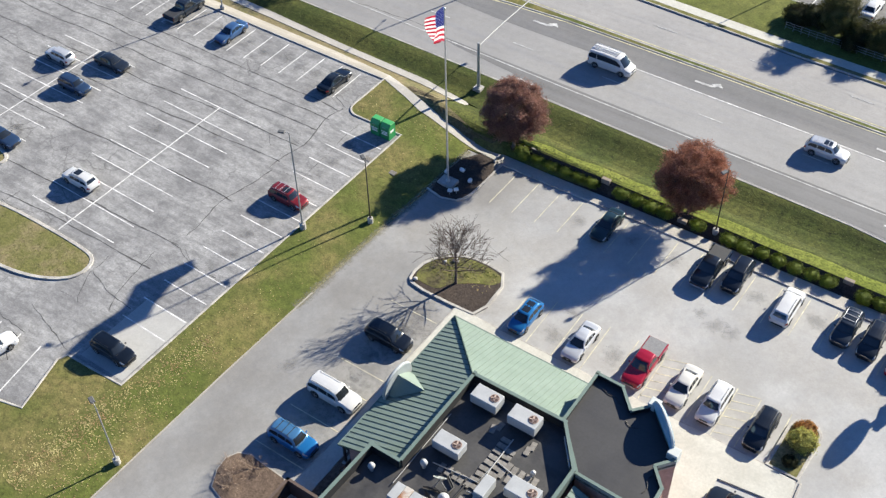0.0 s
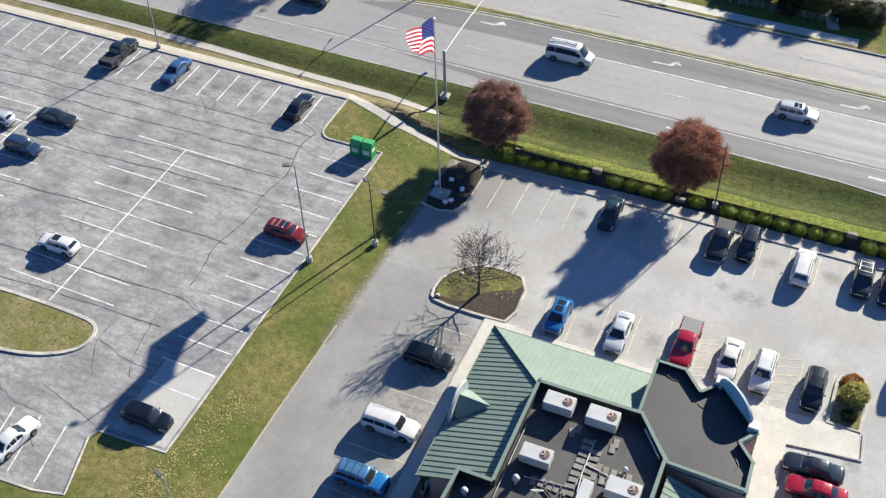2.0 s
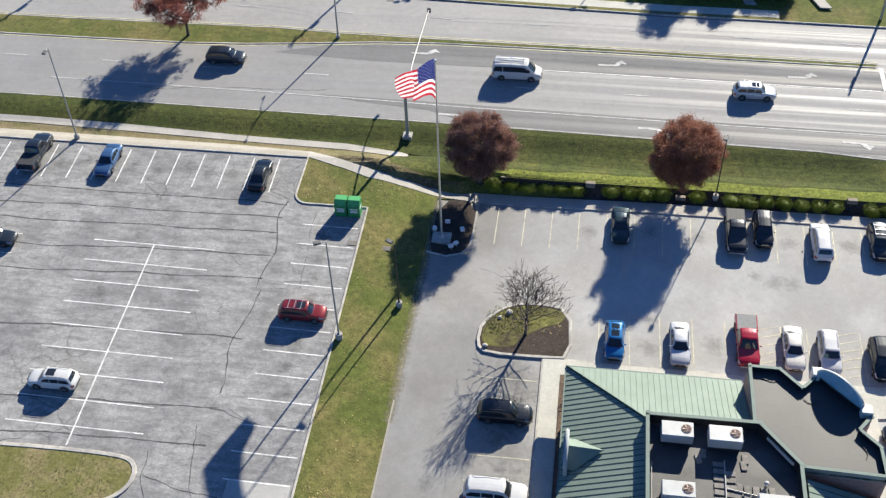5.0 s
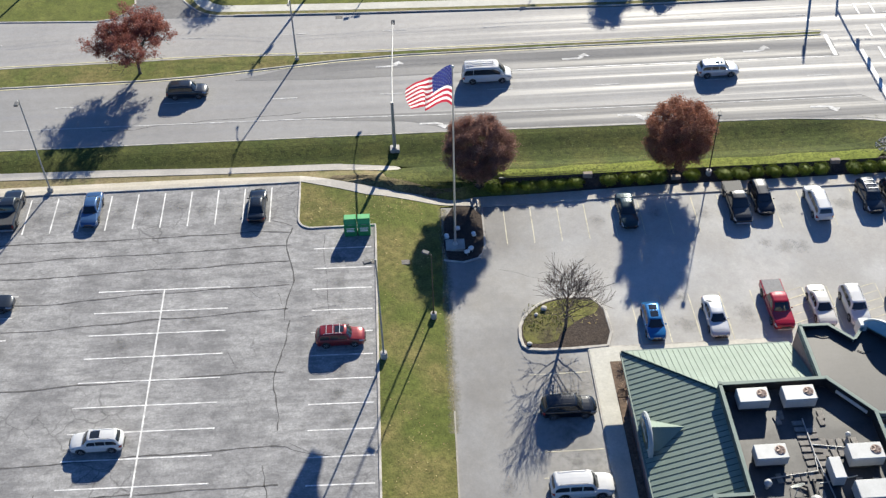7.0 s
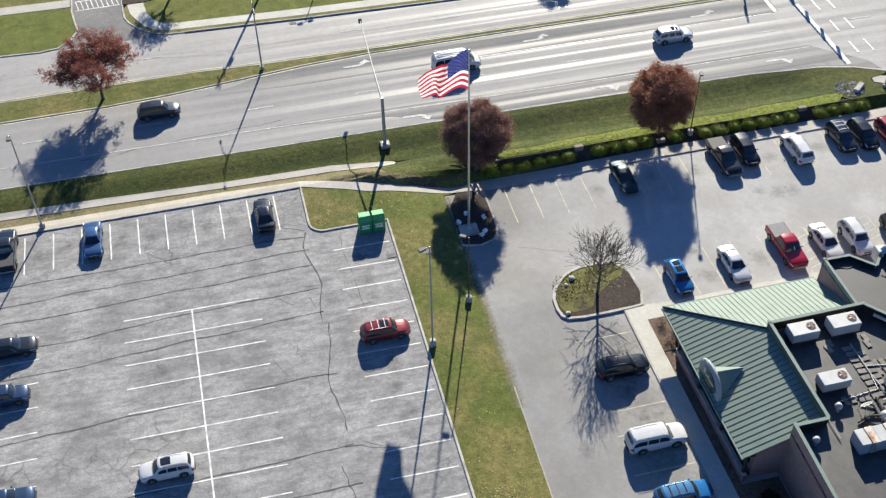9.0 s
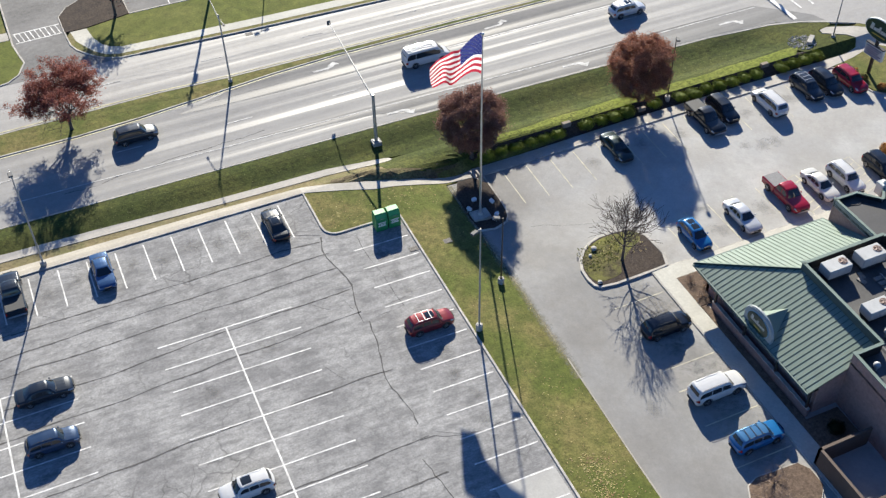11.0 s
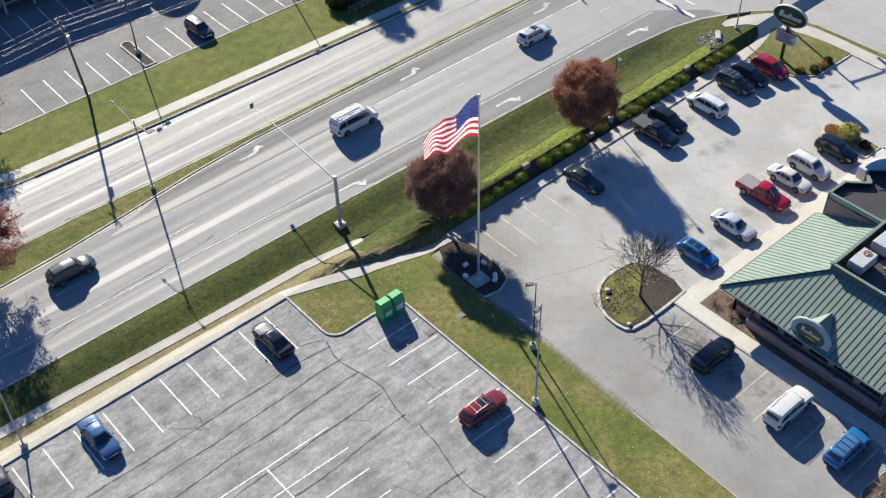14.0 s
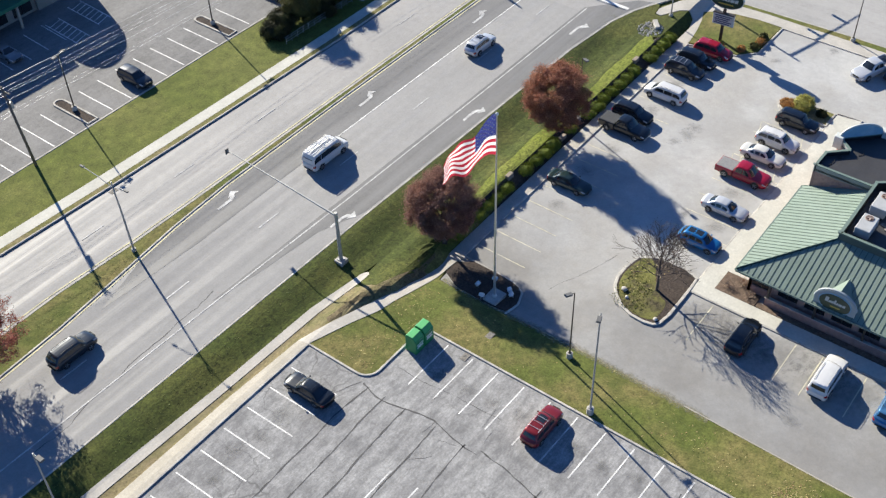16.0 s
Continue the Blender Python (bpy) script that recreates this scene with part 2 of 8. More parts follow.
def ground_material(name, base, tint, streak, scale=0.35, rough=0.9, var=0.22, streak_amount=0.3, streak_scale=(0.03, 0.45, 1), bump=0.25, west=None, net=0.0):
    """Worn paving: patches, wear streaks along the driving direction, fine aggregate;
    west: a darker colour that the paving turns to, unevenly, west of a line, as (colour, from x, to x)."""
    m = material(name, base, rough, var=var, scale=scale * 6, fine=5.5, bump=bump, space="world", tint=tint, bigscale=scale * 0.5, spec=0.3)
    nt = m.node_tree
    N, K = nt.nodes, nt.links
    b = N["Principled BSDF"]
    out = b.inputs["Base Color"].links[0].from_socket
    mp = N.new("ShaderNodeMapping")
    mp.inputs["Scale"].default_value = streak_scale
    K.new(N.new("ShaderNodeNewGeometry").outputs["Position"], mp.inputs["Vector"])
    n = N.new("ShaderNodeTexNoise")
    n.inputs["Scale"].default_value = 1.0
    n.inputs["Detail"].default_value = 8.0
    n.inputs["Roughness"].default_value = 0.78
    K.new(mp.outputs[0], n.inputs["Vector"])
    mr = N.new("ShaderNodeMapRange")
    mr.inputs["From Min"].default_value, mr.inputs["From Max"].default_value = 0.42, 0.62
    K.new(n.outputs["Fac"], mr.inputs["Value"])
    mix = N.new("ShaderNodeMix")
    mix.data_type = 'RGBA'
    mix.inputs["B"].default_value = rgb(streak)
    sc = N.new("ShaderNodeMath")
    sc.operation = 'MULTIPLY'
    sc.inputs[1].default_value = streak_amount
    K.new(mr.outputs[0], sc.inputs[0])
    K.new(sc.outputs[0], mix.inputs["Factor"])
    K.new(out, mix.inputs["A"])
    last = mix.outputs["Result"]
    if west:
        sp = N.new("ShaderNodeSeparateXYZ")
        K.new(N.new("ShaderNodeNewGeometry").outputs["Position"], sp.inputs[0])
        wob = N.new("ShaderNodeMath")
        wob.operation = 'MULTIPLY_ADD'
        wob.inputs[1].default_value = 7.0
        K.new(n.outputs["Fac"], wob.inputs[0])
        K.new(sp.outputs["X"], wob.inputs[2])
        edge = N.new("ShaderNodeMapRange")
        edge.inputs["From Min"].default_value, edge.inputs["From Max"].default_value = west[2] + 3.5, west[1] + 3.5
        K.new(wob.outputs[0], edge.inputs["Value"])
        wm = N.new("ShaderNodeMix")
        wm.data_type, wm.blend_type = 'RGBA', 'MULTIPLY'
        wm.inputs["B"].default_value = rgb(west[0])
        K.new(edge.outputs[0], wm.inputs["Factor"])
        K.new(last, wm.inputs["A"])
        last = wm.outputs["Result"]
    if net:      # alligator cracking in patches
        vo = N.new("ShaderNodeTexVoronoi")
        vo.feature = 'DISTANCE_TO_EDGE'
        vo.inputs["Scale"].default_value = 0.42
        wv = N.new("ShaderNodeTexNoise")
        wv.inputs["Scale"].default_value, wv.inputs["Detail"].default_value = 0.9, 4.0
        wp = N.new("ShaderNodeVectorMath")
        wp.operation = 'MULTIPLY_ADD'
        wp.inputs[1].default_value = (1.3, 1.3, 0)
        pos = N.new("ShaderNodeNewGeometry").outputs["Position"]
        K.new(wv.outputs["Color"], wp.inputs[0])
        K.new(pos, wp.inputs[2])
        K.new(pos, wv.inputs["Vector"])
        K.new(wp.outputs[0], vo.inputs["Vector"])
        line = N.new("ShaderNodeMapRange")
        line.inputs["From Min"].default_value, line.inputs["From Max"].default_value = 0.035, 0.008
        K.new(vo.outputs["Distance"], line.inputs["Value"])
        where = N.new("ShaderNodeTexNoise")
        where.inputs["Scale"].default_value, where.inputs["Detail"].default_value = 0.11, 2.0
        K.new(pos, where.inputs["Vector"])
        wr = N.new("ShaderNodeMapRange")
        wr.inputs["From Min"].default_value, wr.inputs["From Max"].default_value = 0.5, 0.66
        wr.inputs["To Max"].default_value = net
        K.new(where.outputs["Fac"], wr.inputs["Value"])
        amount = N.new("ShaderNodeMath")
        amount.operation = 'MULTIPLY'
        K.new(line.outputs[0], amount.inputs[0])
        K.new(wr.outputs[0], amount.inputs[1])
        nm = N.new("ShaderNodeMix")
        nm.data_type = 'RGBA'
        nm.inputs["B"].default_value = (0.09, 0.088, 0.086, 1)
        K.new(amount.outputs[0], nm.inputs["Factor"])
        K.new(last, nm.inputs["A"])
        last = nm.outputs["Result"]
    K.new(last, b.inputs["Base Color"])
    return m


def polish(m, low, high, spec, scale):
    """Tyres have polished the stone along the wheel tracks: smoother in long bands."""
    N, K = m.node_tree.nodes, m.node_tree.links
    b = N["Principled BSDF"]
    mp = N.new("ShaderNodeMapping")
    mp.inputs["Scale"].default_value = scale
    mp.inputs["Rotation"].default_value = (0, 0, radians(0.8))
    K.new(N.new("ShaderNodeNewGeometry").outputs["Position"], mp.inputs["Vector"])
    n = N.new("ShaderNodeTexNoise")
    n.inputs["Scale"].default_value, n.inputs["Detail"].default_value, n.inputs["Roughness"].default_value = 1.0, 5.0, 0.62
    K.new(mp.outputs[0], n.inputs["Vector"])
    mr = N.new("ShaderNodeMapRange")
    mr.inputs["From Min"].default_value, mr.inputs["From Max"].default_value = 0.40, 0.62
    mr.inputs["To Min"].default_value, mr.inputs["To Max"].default_value = high, low
    K.new(n.outputs["Fac"], mr.inputs["Value"])
    K.new(mr.outputs[0], b.inputs["Roughness"])
    b.inputs["Specular IOR Level"].default_value = spec
    return m


M_LOT = ground_material("worn_asphalt", (0.335, 0.33, 0.32), (0.24, 0.236, 0.232), (0.115, 0.114, 0.114), var=0.26, streak_amount=0.64, streak_scale=(0.38, 1.1, 1), net=0.6)
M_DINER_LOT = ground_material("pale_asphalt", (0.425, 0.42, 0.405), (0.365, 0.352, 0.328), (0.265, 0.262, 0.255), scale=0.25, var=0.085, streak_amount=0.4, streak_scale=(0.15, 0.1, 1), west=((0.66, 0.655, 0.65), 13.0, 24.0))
M_PATCH = ground_material("patch_concrete", (0.43, 0.42, 0.39), (0.39, 0.38, 0.355), (0.34, 0.33, 0.31), scale=0.5, var=0.08, streak_amount=0.3, streak_scale=(0.4, 0.4, 1))
M_ROAD = polish(ground_material("road_asphalt", (0.325, 0.313, 0.297), (0.292, 0.283, 0.27), (0.36, 0.35, 0.335), scale=0.2, var=0.12, streak_amount=0.35, streak_scale=(0.006, 0.5, 1), bump=0.15), 0.47, 0.85, 0.15, (0.006, 0.75, 1))
M_ROAD_NEAR = polish(ground_material("smoother_road_asphalt", (0.300, 0.293, 0.281), (0.272, 0.266, 0.256), (0.345, 0.336, 0.322), scale=0.2, var=0.10, streak_amount=0.3, streak_scale=(0.006, 0.5, 1), bump=0.15, west=((0.9, 0.9, 0.905), -4, 14)), 0.46, 0.9, 0.17, (0.006, 0.75, 1))
M_ROAD_DARK = polish(ground_material("newer_asphalt", (0.175, 0.172, 0.168), (0.155, 0.153, 0.149), (0.235, 0.23, 0.222), scale=0.3, var=0.12, streak_amount=0.5, streak_scale=(0.01, 0.5, 1)), 0.52, 0.9, 0.17, (0.006, 0.6, 1))
M_NORTH_LOT = ground_material("dark_asphalt", (0.18, 0.176, 0.17), (0.14, 0.137, 0.133), (0.27, 0.263, 0.252), scale=0.3, var=0.25, streak_amount=0.4, streak_scale=(0.08, 0.3, 1))
M_WALK = ground_material("concrete_walk", (0.455, 0.425, 0.375), (0.40, 0.375, 0.33), (0.32, 0.305, 0.275), scale=0.8, var=0.12, streak_amount=0.35, streak_scale=(0.5, 0.5, 1))
M_WALK_TAN = ground_material("sandy_concrete_walk", (0.37, 0.34, 0.29), (0.32, 0.297, 0.252), (0.275, 0.252, 0.205), scale=0.8, var=0.15, streak_amount=0.45, streak_scale=(0.3, 0.9, 1))
M_GRASS = ground_material("autumn_grass", (0.098, 0.114, 0.025), (0.175, 0.148, 0.054), (0.062, 0.082, 0.016), scale=0.26, var=0.46, rough=1.0, streak_amount=0.5, streak_scale=(0.35, 0.5, 1), bump=1.0)
M_GRASS_LUSH = ground_material("mown_grass", (0.054, 0.069, 0.0135), (0.084, 0.088, 0.020), (0.028, 0.038, 0.008), scale=0.3, var=0.62, rough=1.0, streak_amount=0.5, streak_scale=(0.05, 0.8, 1), bump=1.0)
M_GRASS_TAN = ground_material("thin_dry_grass", (0.15, 0.142, 0.048), (0.225, 0.182, 0.095), (0.11, 0.118, 0.03), scale=0.6, var=0.45, rough=1.0, streak_amount=0.5, streak_scale=(0.4, 0.4, 1), bump=1.0)
M_SIDE_ROAD = ground_material("side_road_asphalt", (0.33, 0.32, 0.305), (0.29, 0.283, 0.27), (0.40, 0.39, 0.37), scale=0.2, var=0.1, streak_amount=0.5, streak_scale=(0.4, 0.02, 1), bump=0.15)
# grass colour raised to paint in the sunlight on the level strip
M_GRASS_SUNLIT = ground_material("sunlit_grass", (0.158, 0.185, 0.03), (0.19, 0.20, 0.045), (0.12, 0.15, 0.02), scale=0.3, var=0.72, rough=1.0, streak_amount=0.5, streak_scale=(0.06, 0.7, 1), bump=1.0)
M_GRASS_FAR = ground_material("far_grass", (0.104, 0.122, 0.023), (0.138, 0.142, 0.037), (0.07, 0.088, 0.015), scale=0.12, var=0.45, rough=1.0, streak_amount=0.5, streak_scale=(0.2, 0.25, 1), bump=0.6)
M_GRASS_DRY = ground_material("dry_grass", (0.185, 0.15, 0.078), (0.115, 0.115, 0.042), (0.24, 0.195, 0.12), scale=0.6, var=0.4, rough=1.0, streak_amount=0.5, streak_scale=(0.2, 0.7, 1), bump=1.0)
M_FORECOURT = ground_material("pale_forecourt_concrete", (0.535, 0.52, 0.455), (0.475, 0.46, 0.40), (0.405, 0.392, 0.34), scale=0.6, var=0.1, streak_amount=0.35, streak_scale=(0.4, 0.4, 1))
M_WEEDS = ground_material("weeds_in_mulch", (0.105, 0.108, 0.028), (0.065, 0.055, 0.03), (0.165, 0.16, 0.045), scale=0.5, var=0.7, rough=1.0, streak_amount=0.9, streak_scale=(0.6, 0.6, 1), bump=1.0)
M_MULCH = ground_material("mulch", (0.055, 0.042, 0.034), (0.038, 0.03, 0.026), (0.085, 0.062, 0.046), scale=1.2, var=0.6, rough=1.0, streak_scale=(1.5, 1.5, 1), bump=1.0)
M_BROWN_MULCH = ground_material("brown_mulch", (0.15, 0.105, 0.075), (0.11, 0.078, 0.058), (0.20, 0.145, 0.105), scale=0.5, var=0.5, rough=1.0, streak_scale=(1.2, 1.2, 1), bump=1.0)
M_KERB = material("kerb_concrete", (0.47, 0.44, 0.385), 0.9, var=0.3, scale=1.2, fine=20, space="world", tint=(0.33, 0.31, 0.28), bigscale=0.5)
M_DIRT = material("dark_joint", (0.085, 0.082, 0.08), 0.95, var=0.4, scale=1.0, fine=9, space="world")
M_WHITE_LINE = material("worn_white_paint", (0.72, 0.71, 0.68), 0.7, var=0.3, scale=1.5, fine=12, space="world", tint=(0.5, 0.49, 0.47), bigscale=0.9)
M_YELLOW_LINE = material("faded_yellow_paint", (0.56, 0.52, 0.38), 0.8, var=0.3, scale=1.5, fine=12, space="world", tint=(0.42, 0.395, 0.32), bigscale=0.8)
M_YELLOW_ROAD = material("yellow_edge_paint", (0.60, 0.55, 0.32), 0.8, var=0.3, scale=1.5, fine=12, space="world", tint=(0.45, 0.41, 0.25), bigscale=0.5)
M_GALV = material("galvanised_steel", (0.36, 0.36, 0.35), 0.6, 0.5, var=0.12, scale=3, fine=30, bump=0.03)
M_ALU = material("brushed_aluminium", (0.66, 0.65, 0.62), 0.38, 0.7, var=0.08, scale=3, fine=30, bump=0.03)
M_BRONZE = material("dark_bronze_paint", (0.045, 0.038, 0.032), 0.5, 0.2, var=0.2, scale=3, fine=30, bump=0.05)
M_SANDY = ground_material("sandy_edge", (0.25, 0.225, 0.155), (0.19, 0.18, 0.10), (0.30, 0.275, 0.21), scale=1.0, var=0.4, streak_scale=(1.2, 1.2, 1), bump=0.6)
M_WORN_ARROW = material("worn_arrow_paint", (0.52, 0.515, 0.495), 0.8, var=0.3, scale=1.5, fine=10, space="world", tint=(0.36, 0.355, 0.345), bigscale=1.2)


def fading(m):
    """Let a thin layer break up where its fade attribute falls off."""
    N, K = m.node_tree.nodes, m.node_tree.links
    at = N.new("ShaderNodeAttribute")
    at.attribute_name = "fade"
    ns = N.new("ShaderNodeTexNoise")
    ns.inputs["Scale"].default_value, ns.inputs["Detail"].default_value = 3.5, 5.0
    K.new(N.new("ShaderNodeNewGeometry").outputs["Position"], ns.inputs["Vector"])
    ad = N.new("ShaderNodeMath")
    ad.operation = 'ADD'
    K.new(at.outputs["Fac"], ad.inputs[0])
    K.new(ns.outputs["Fac"], ad.inputs[1])
    mr = N.new("ShaderNodeMapRange")
    mr.inputs["From Min"].default_value, mr.inputs["From Max"].default_value = 0.65, 1.5
    mr.inputs["To Max"].default_value = 0.85
    K.new(ad.outputs[0], mr.inputs["Value"])
    mx = N.new("ShaderNodeMixShader")
    K.new(mr.outputs[0], mx.inputs[0])
    K.new(N.new("ShaderNodeBsdfTransparent").outputs[0], mx.inputs[1])
    K.new(N["Principled BSDF"].outputs[0], mx.inputs[2])
    K.new(mx.outputs[0], N["Material Output"].inputs["Surface"])
    return m


def stain_material():
    """Oil soaked into asphalt: dark in the middle, breaking up to nothing towards the rim."""
    m = material("oil_stain", (0.085, 0.082, 0.078), 0.75, var=0.3, scale=3, fine=20, bump=0.0)
    nt = m.node_tree
    N, K = nt.nodes, nt.links
    co = N.new("ShaderNodeTexCoord").outputs["Object"]
    ln = N.new("ShaderNodeVectorMath")
    ln.operation = 'LENGTH'
    K.new(co, ln.inputs[0])
    ns = N.new("ShaderNodeTexNoise")
    ns.inputs["Scale"].default_value, ns.inputs["Detail"].default_value = 2.2, 5.0
    K.new(N.new("ShaderNodeNewGeometry").outputs["Position"], ns.inputs["Vector"])
    ad = N.new("ShaderNodeMath")
    ad.operation = 'MULTIPLY_ADD'
    ad.inputs[1].default_value = -1.7
    K.new(ns.outputs["Fac"], ad.inputs[0])
    K.new(ln.outputs["Value"], ad.inputs[2])
    mr = N.new("ShaderNodeMapRange")
    mr.inputs["From Min"].default_value, mr.inputs["From Max"].default_value = 0.10, -0.75
    mr.inputs["To Max"].default_value = 0.24
    K.new(ad.outputs[0], mr.inputs["Value"])
    tr = N.new("ShaderNodeBsdfTransparent")
    mx = N.new("ShaderNodeMixShader")
    K.new(mr.outputs[0], mx.inputs[0])
    K.new(tr.outputs[0], mx.inputs[1])
    K.new(N["Principled BSDF"].outputs[0], mx.inputs[2])
    K.new(mx.outputs[0], N["Material Output"].inputs["Surface"])
    return m


M_STAIN = stain_material()
M_BASE = material("cast_concrete", (0.42, 0.40, 0.36), 0.9, var=0.25, scale=3, fine=25, tint=(0.3, 0.28, 0.25), bigscale=1.5)


# ---- ground, paving, lawns ----
def setting(ob, label, category):
    return tagged(ob, label, category, kind="structure")


bm = bmesh.new()
edges_x = [-900, -300, -120, -60, -30, -7, -5.4, -4.5, -3.6, -2.7, -1.8, -0.9, -0.3, 0.3] + [0.3 + 0.9 * i for i in range(1, 9)] + [9, 11, 13, 15, 18, 21, 24, 28, 32, 48, 50, 52, 54, 56, 90, 300, 900]
edges_y = [-900, -300, -120, -60, -30, -15, -12, -9, -6, -3, 0, 4.5] + [4.5 + 0.6 * i for i in range(1, 17)] + [40, 80, 120, 300, 900]
grid = [[bm.verts.new((x, y, H(x, y) - 0.16)) for y in edges_y] for x in edges_x]
for i in range(len(edges_x) - 1):
    for j in range(len(edges_y) - 1):
        bm.faces.new((grid[i][j], grid[i + 1][j], grid[i + 1][j + 1], grid[i][j + 1]))
setting(obj("ground", bm, M_GRASS), "patchy autumn grass ground reaching the horizon", "ground")

# west car park
WEST = [(-90, 7.35), (-7.75, 7.25), (-7.75, 1.6)] + arc(-6.25, 1.6, 1.5, 180, 270, 6)[1:] + [(0, 0.1), (0, -41.5), (-3, -41.6), (-6.6, -41.8), (-7.0, -42.8), (-5.4, -48.2), (-8, -48.8), (-30, -50), (-90, -52)]
west_lot = setting(sheet("parking_lot", WEST, 0.0, M_LOT), "worn grey asphalt car park with sealed cracks and white stall lines", "car park")
curb([(-90, 7.43), (-7.67, 7.33), (-7.67, 1.6)] + arc(-6.25, 1.6, 1.42, 180, 270, 6)[1:] + [(0.08, 0.18), (0.08, -41.6), (-6.5, -41.9), (-6.9, -42.8), (-5.3, -48.25), (-8, -48.9), (-30, -50.1), (-90, -52.1)])
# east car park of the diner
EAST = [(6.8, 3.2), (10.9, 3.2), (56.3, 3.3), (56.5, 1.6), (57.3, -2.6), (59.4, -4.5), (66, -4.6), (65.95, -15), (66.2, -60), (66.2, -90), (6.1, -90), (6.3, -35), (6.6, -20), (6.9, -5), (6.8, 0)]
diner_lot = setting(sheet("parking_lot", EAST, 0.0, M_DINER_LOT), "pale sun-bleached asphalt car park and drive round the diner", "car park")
curb([(10.95, 3.25), (56.2, 3.3), (56.5, 1.6), (57.3, -2.6), (59.4, -4.5), (66, -4.55), (65.95, -15), (66.2, -60)])
# road
ROAD_S = [(-140, 15.2), (-40, 15.05), (-16, 14.75), (9, 14.45), (34, 13.9), (46, 13.65), (54, 12.9), (58, 11.8), (61, 10.4), (64, 8.8), (66.8, 6.5), (68.5, 1.9), (68.8, -5), (69.1, -12), (69.3, -60), (69.3, -90)]
ROAD_N = [(140, 36.6), (44, 37.8), (31, 37.9), (12, 38.5), (-3, 39.05), (-17, 39.8), (-30, 39.9), (-46, 40.8), (-140, 43)]
road = setting(sheet("road", ROAD_S[:10] + [(66.8, 6.5), (70, 4), (140, 4)] + ROAD_N, 0.02, M_ROAD), "wide grey asphalt road with pale wheel tracks", "road")
side_road = setting(sheet("road", [(66.8, 6.5), (68.5, 1.9), (68.8, -5), (69.1, -12), (69.3, -60), (69.3, -90), (86, -90), (86, 6.5)], 0.03, M_SIDE_ROAD), "grey asphalt side road beside the diner", "road")
setting(sheet("lane", [(-140, 15.4), (-40, 15.25), (-16, 14.95), (9, 14.65), (34, 14.1), (46, 13.85), (54, 13.1), (54, 29.2), (23, 29.4), (4, 29.3), (-4, 28.8), (-13, 27.75), (-20, 27.0), (-27, 26.6), (-43, 26.5), (-140, 26.7)], 0.028, M_ROAD_NEAR, 0.02), "grey asphalt carriageway beside the lots, smoother to the west", "carriageway")
# darker, newer lanes
setting(sheet("lane", [(-9, 18.3), (-4, 17.4), (4, 16.6), (9, 14.75), (34, 14.2), (46, 13.95), (54, 13.25), (58, 12.2), (61, 10.9), (60.4, 12.6), (58, 14.8), (55, 17.35), (30, 17.6), (6, 18.1)], 0.035, M_ROAD_DARK, 0.02), "newer dark asphalt turning lane", "road lane")
setting(sheet("lane", [(-16, 25.9), (-4, 25.2), (20, 25.3), (55, 25.0), (55, 29.0), (24, 29.3), (4, 29.2), (-9, 28.1)], 0.035, M_ROAD_DARK, 0.02), "newer dark asphalt turning lane beside the median", "road lane")
# median
MED_S = [(-120, 26.9), (-43, 26.7), (-27, 26.8), (-20, 27.2), (-13, 27.95), (-4, 29.0), (4, 29.5), (23, 29.6), (54, 29.4)]
MED_N = [(54.4, 30.0), (23, 30.2), (3, 30.3), (-8.6, 30.45), (-17, 30.9), (-30, 30.7), (-44, 30.6), (-120, 31.2)]
setting(sheet("median", MED_S + MED_N, 0.08, M_GRASS, 0.2), "narrow grassy median strip with kerbs", "median")
curb(MED_S + MED_N, closed=True, top=0.10)
curb(ROAD_S, top=0.075, w=0.2)
curb([p for p in ROAD_N if p[0] > -18], top=0.17, w=0.2)
setting(sheet("gutter", [(x, y - 0.12) for x, y in ROAD_N if x > -18] + [(x, y - 0.32) for x, y in ROAD_N[::-1] if x > -18], 0.026, M_ROAD_DARK, 0.01), "dark asphalt gutter along the far kerb", "gutter")
# lawns
setting(sheet("lawn", [(0.1, 0.2)] + [(0.1, -41.5), (-3, -41.7), (-6.5, -41.9), (-6.9, -42.8), (-5.3, -48.3), (-8, -48.9), (-30, -50.2), (-90, -52.2), (-90, -90), (6.0, -90), (6.2, -35), (6.5, -20), (6.8, -5), (6.7, 3.2), (9.6, 3.7), (6.8, 3.9), (2.2, 4.9), (-3.6, 6.9), (-7.6, 7.2), (-7.6, 1.6)] + arc(-6.25, 1.6, 1.35, 180, 270, 6)[1:], 0.06, M_GRASS), "olive autumn lawn strip between the car parks", "lawn")
setting(sheet("lawn", [(x, y - 0.1) for x, y in ROAD_S[9::-1][1:]] + [(-140, 11.8), (-40, 11.6), (-28, 11.3), (-16, 10.75), (-4, 10.5), (4.4, 9.3), (0.5, 9.0), (1.5, 6.6), (5.5, 5.3), (9.6, 4.9), (10.5, 6.0), (12, 6.95), (54, 6.9), (55.6, 4.8), (59.4, 4.85), (61.2, 5.35), (61.8, 6.2), (61.1, 7.15), (58.7, 8.6), (58.8, 9.4), (60.1, 9.6), (61, 9.9)], 0.05, M_GRASS_LUSH), "dark green mown bank along the road", "lawn")
setting(sheet("lawn", [(-140, 10.8), (-40, 10.6), (-28, 10.25), (-16, 9.8), (-4, 9.5), (2.3, 8.7), (3.2, 7.4), (9.0, 5.2), (9.6, 4.5), (7, 4.1), (2.4, 5.0), (-3.4, 7.0), (-7.8, 8.5), (-16, 9.0), (-40, 9.2), (-140, 9.3)], 0.035, M_GRASS_DRY), "dry tan grass strip between the walks", "lawn")
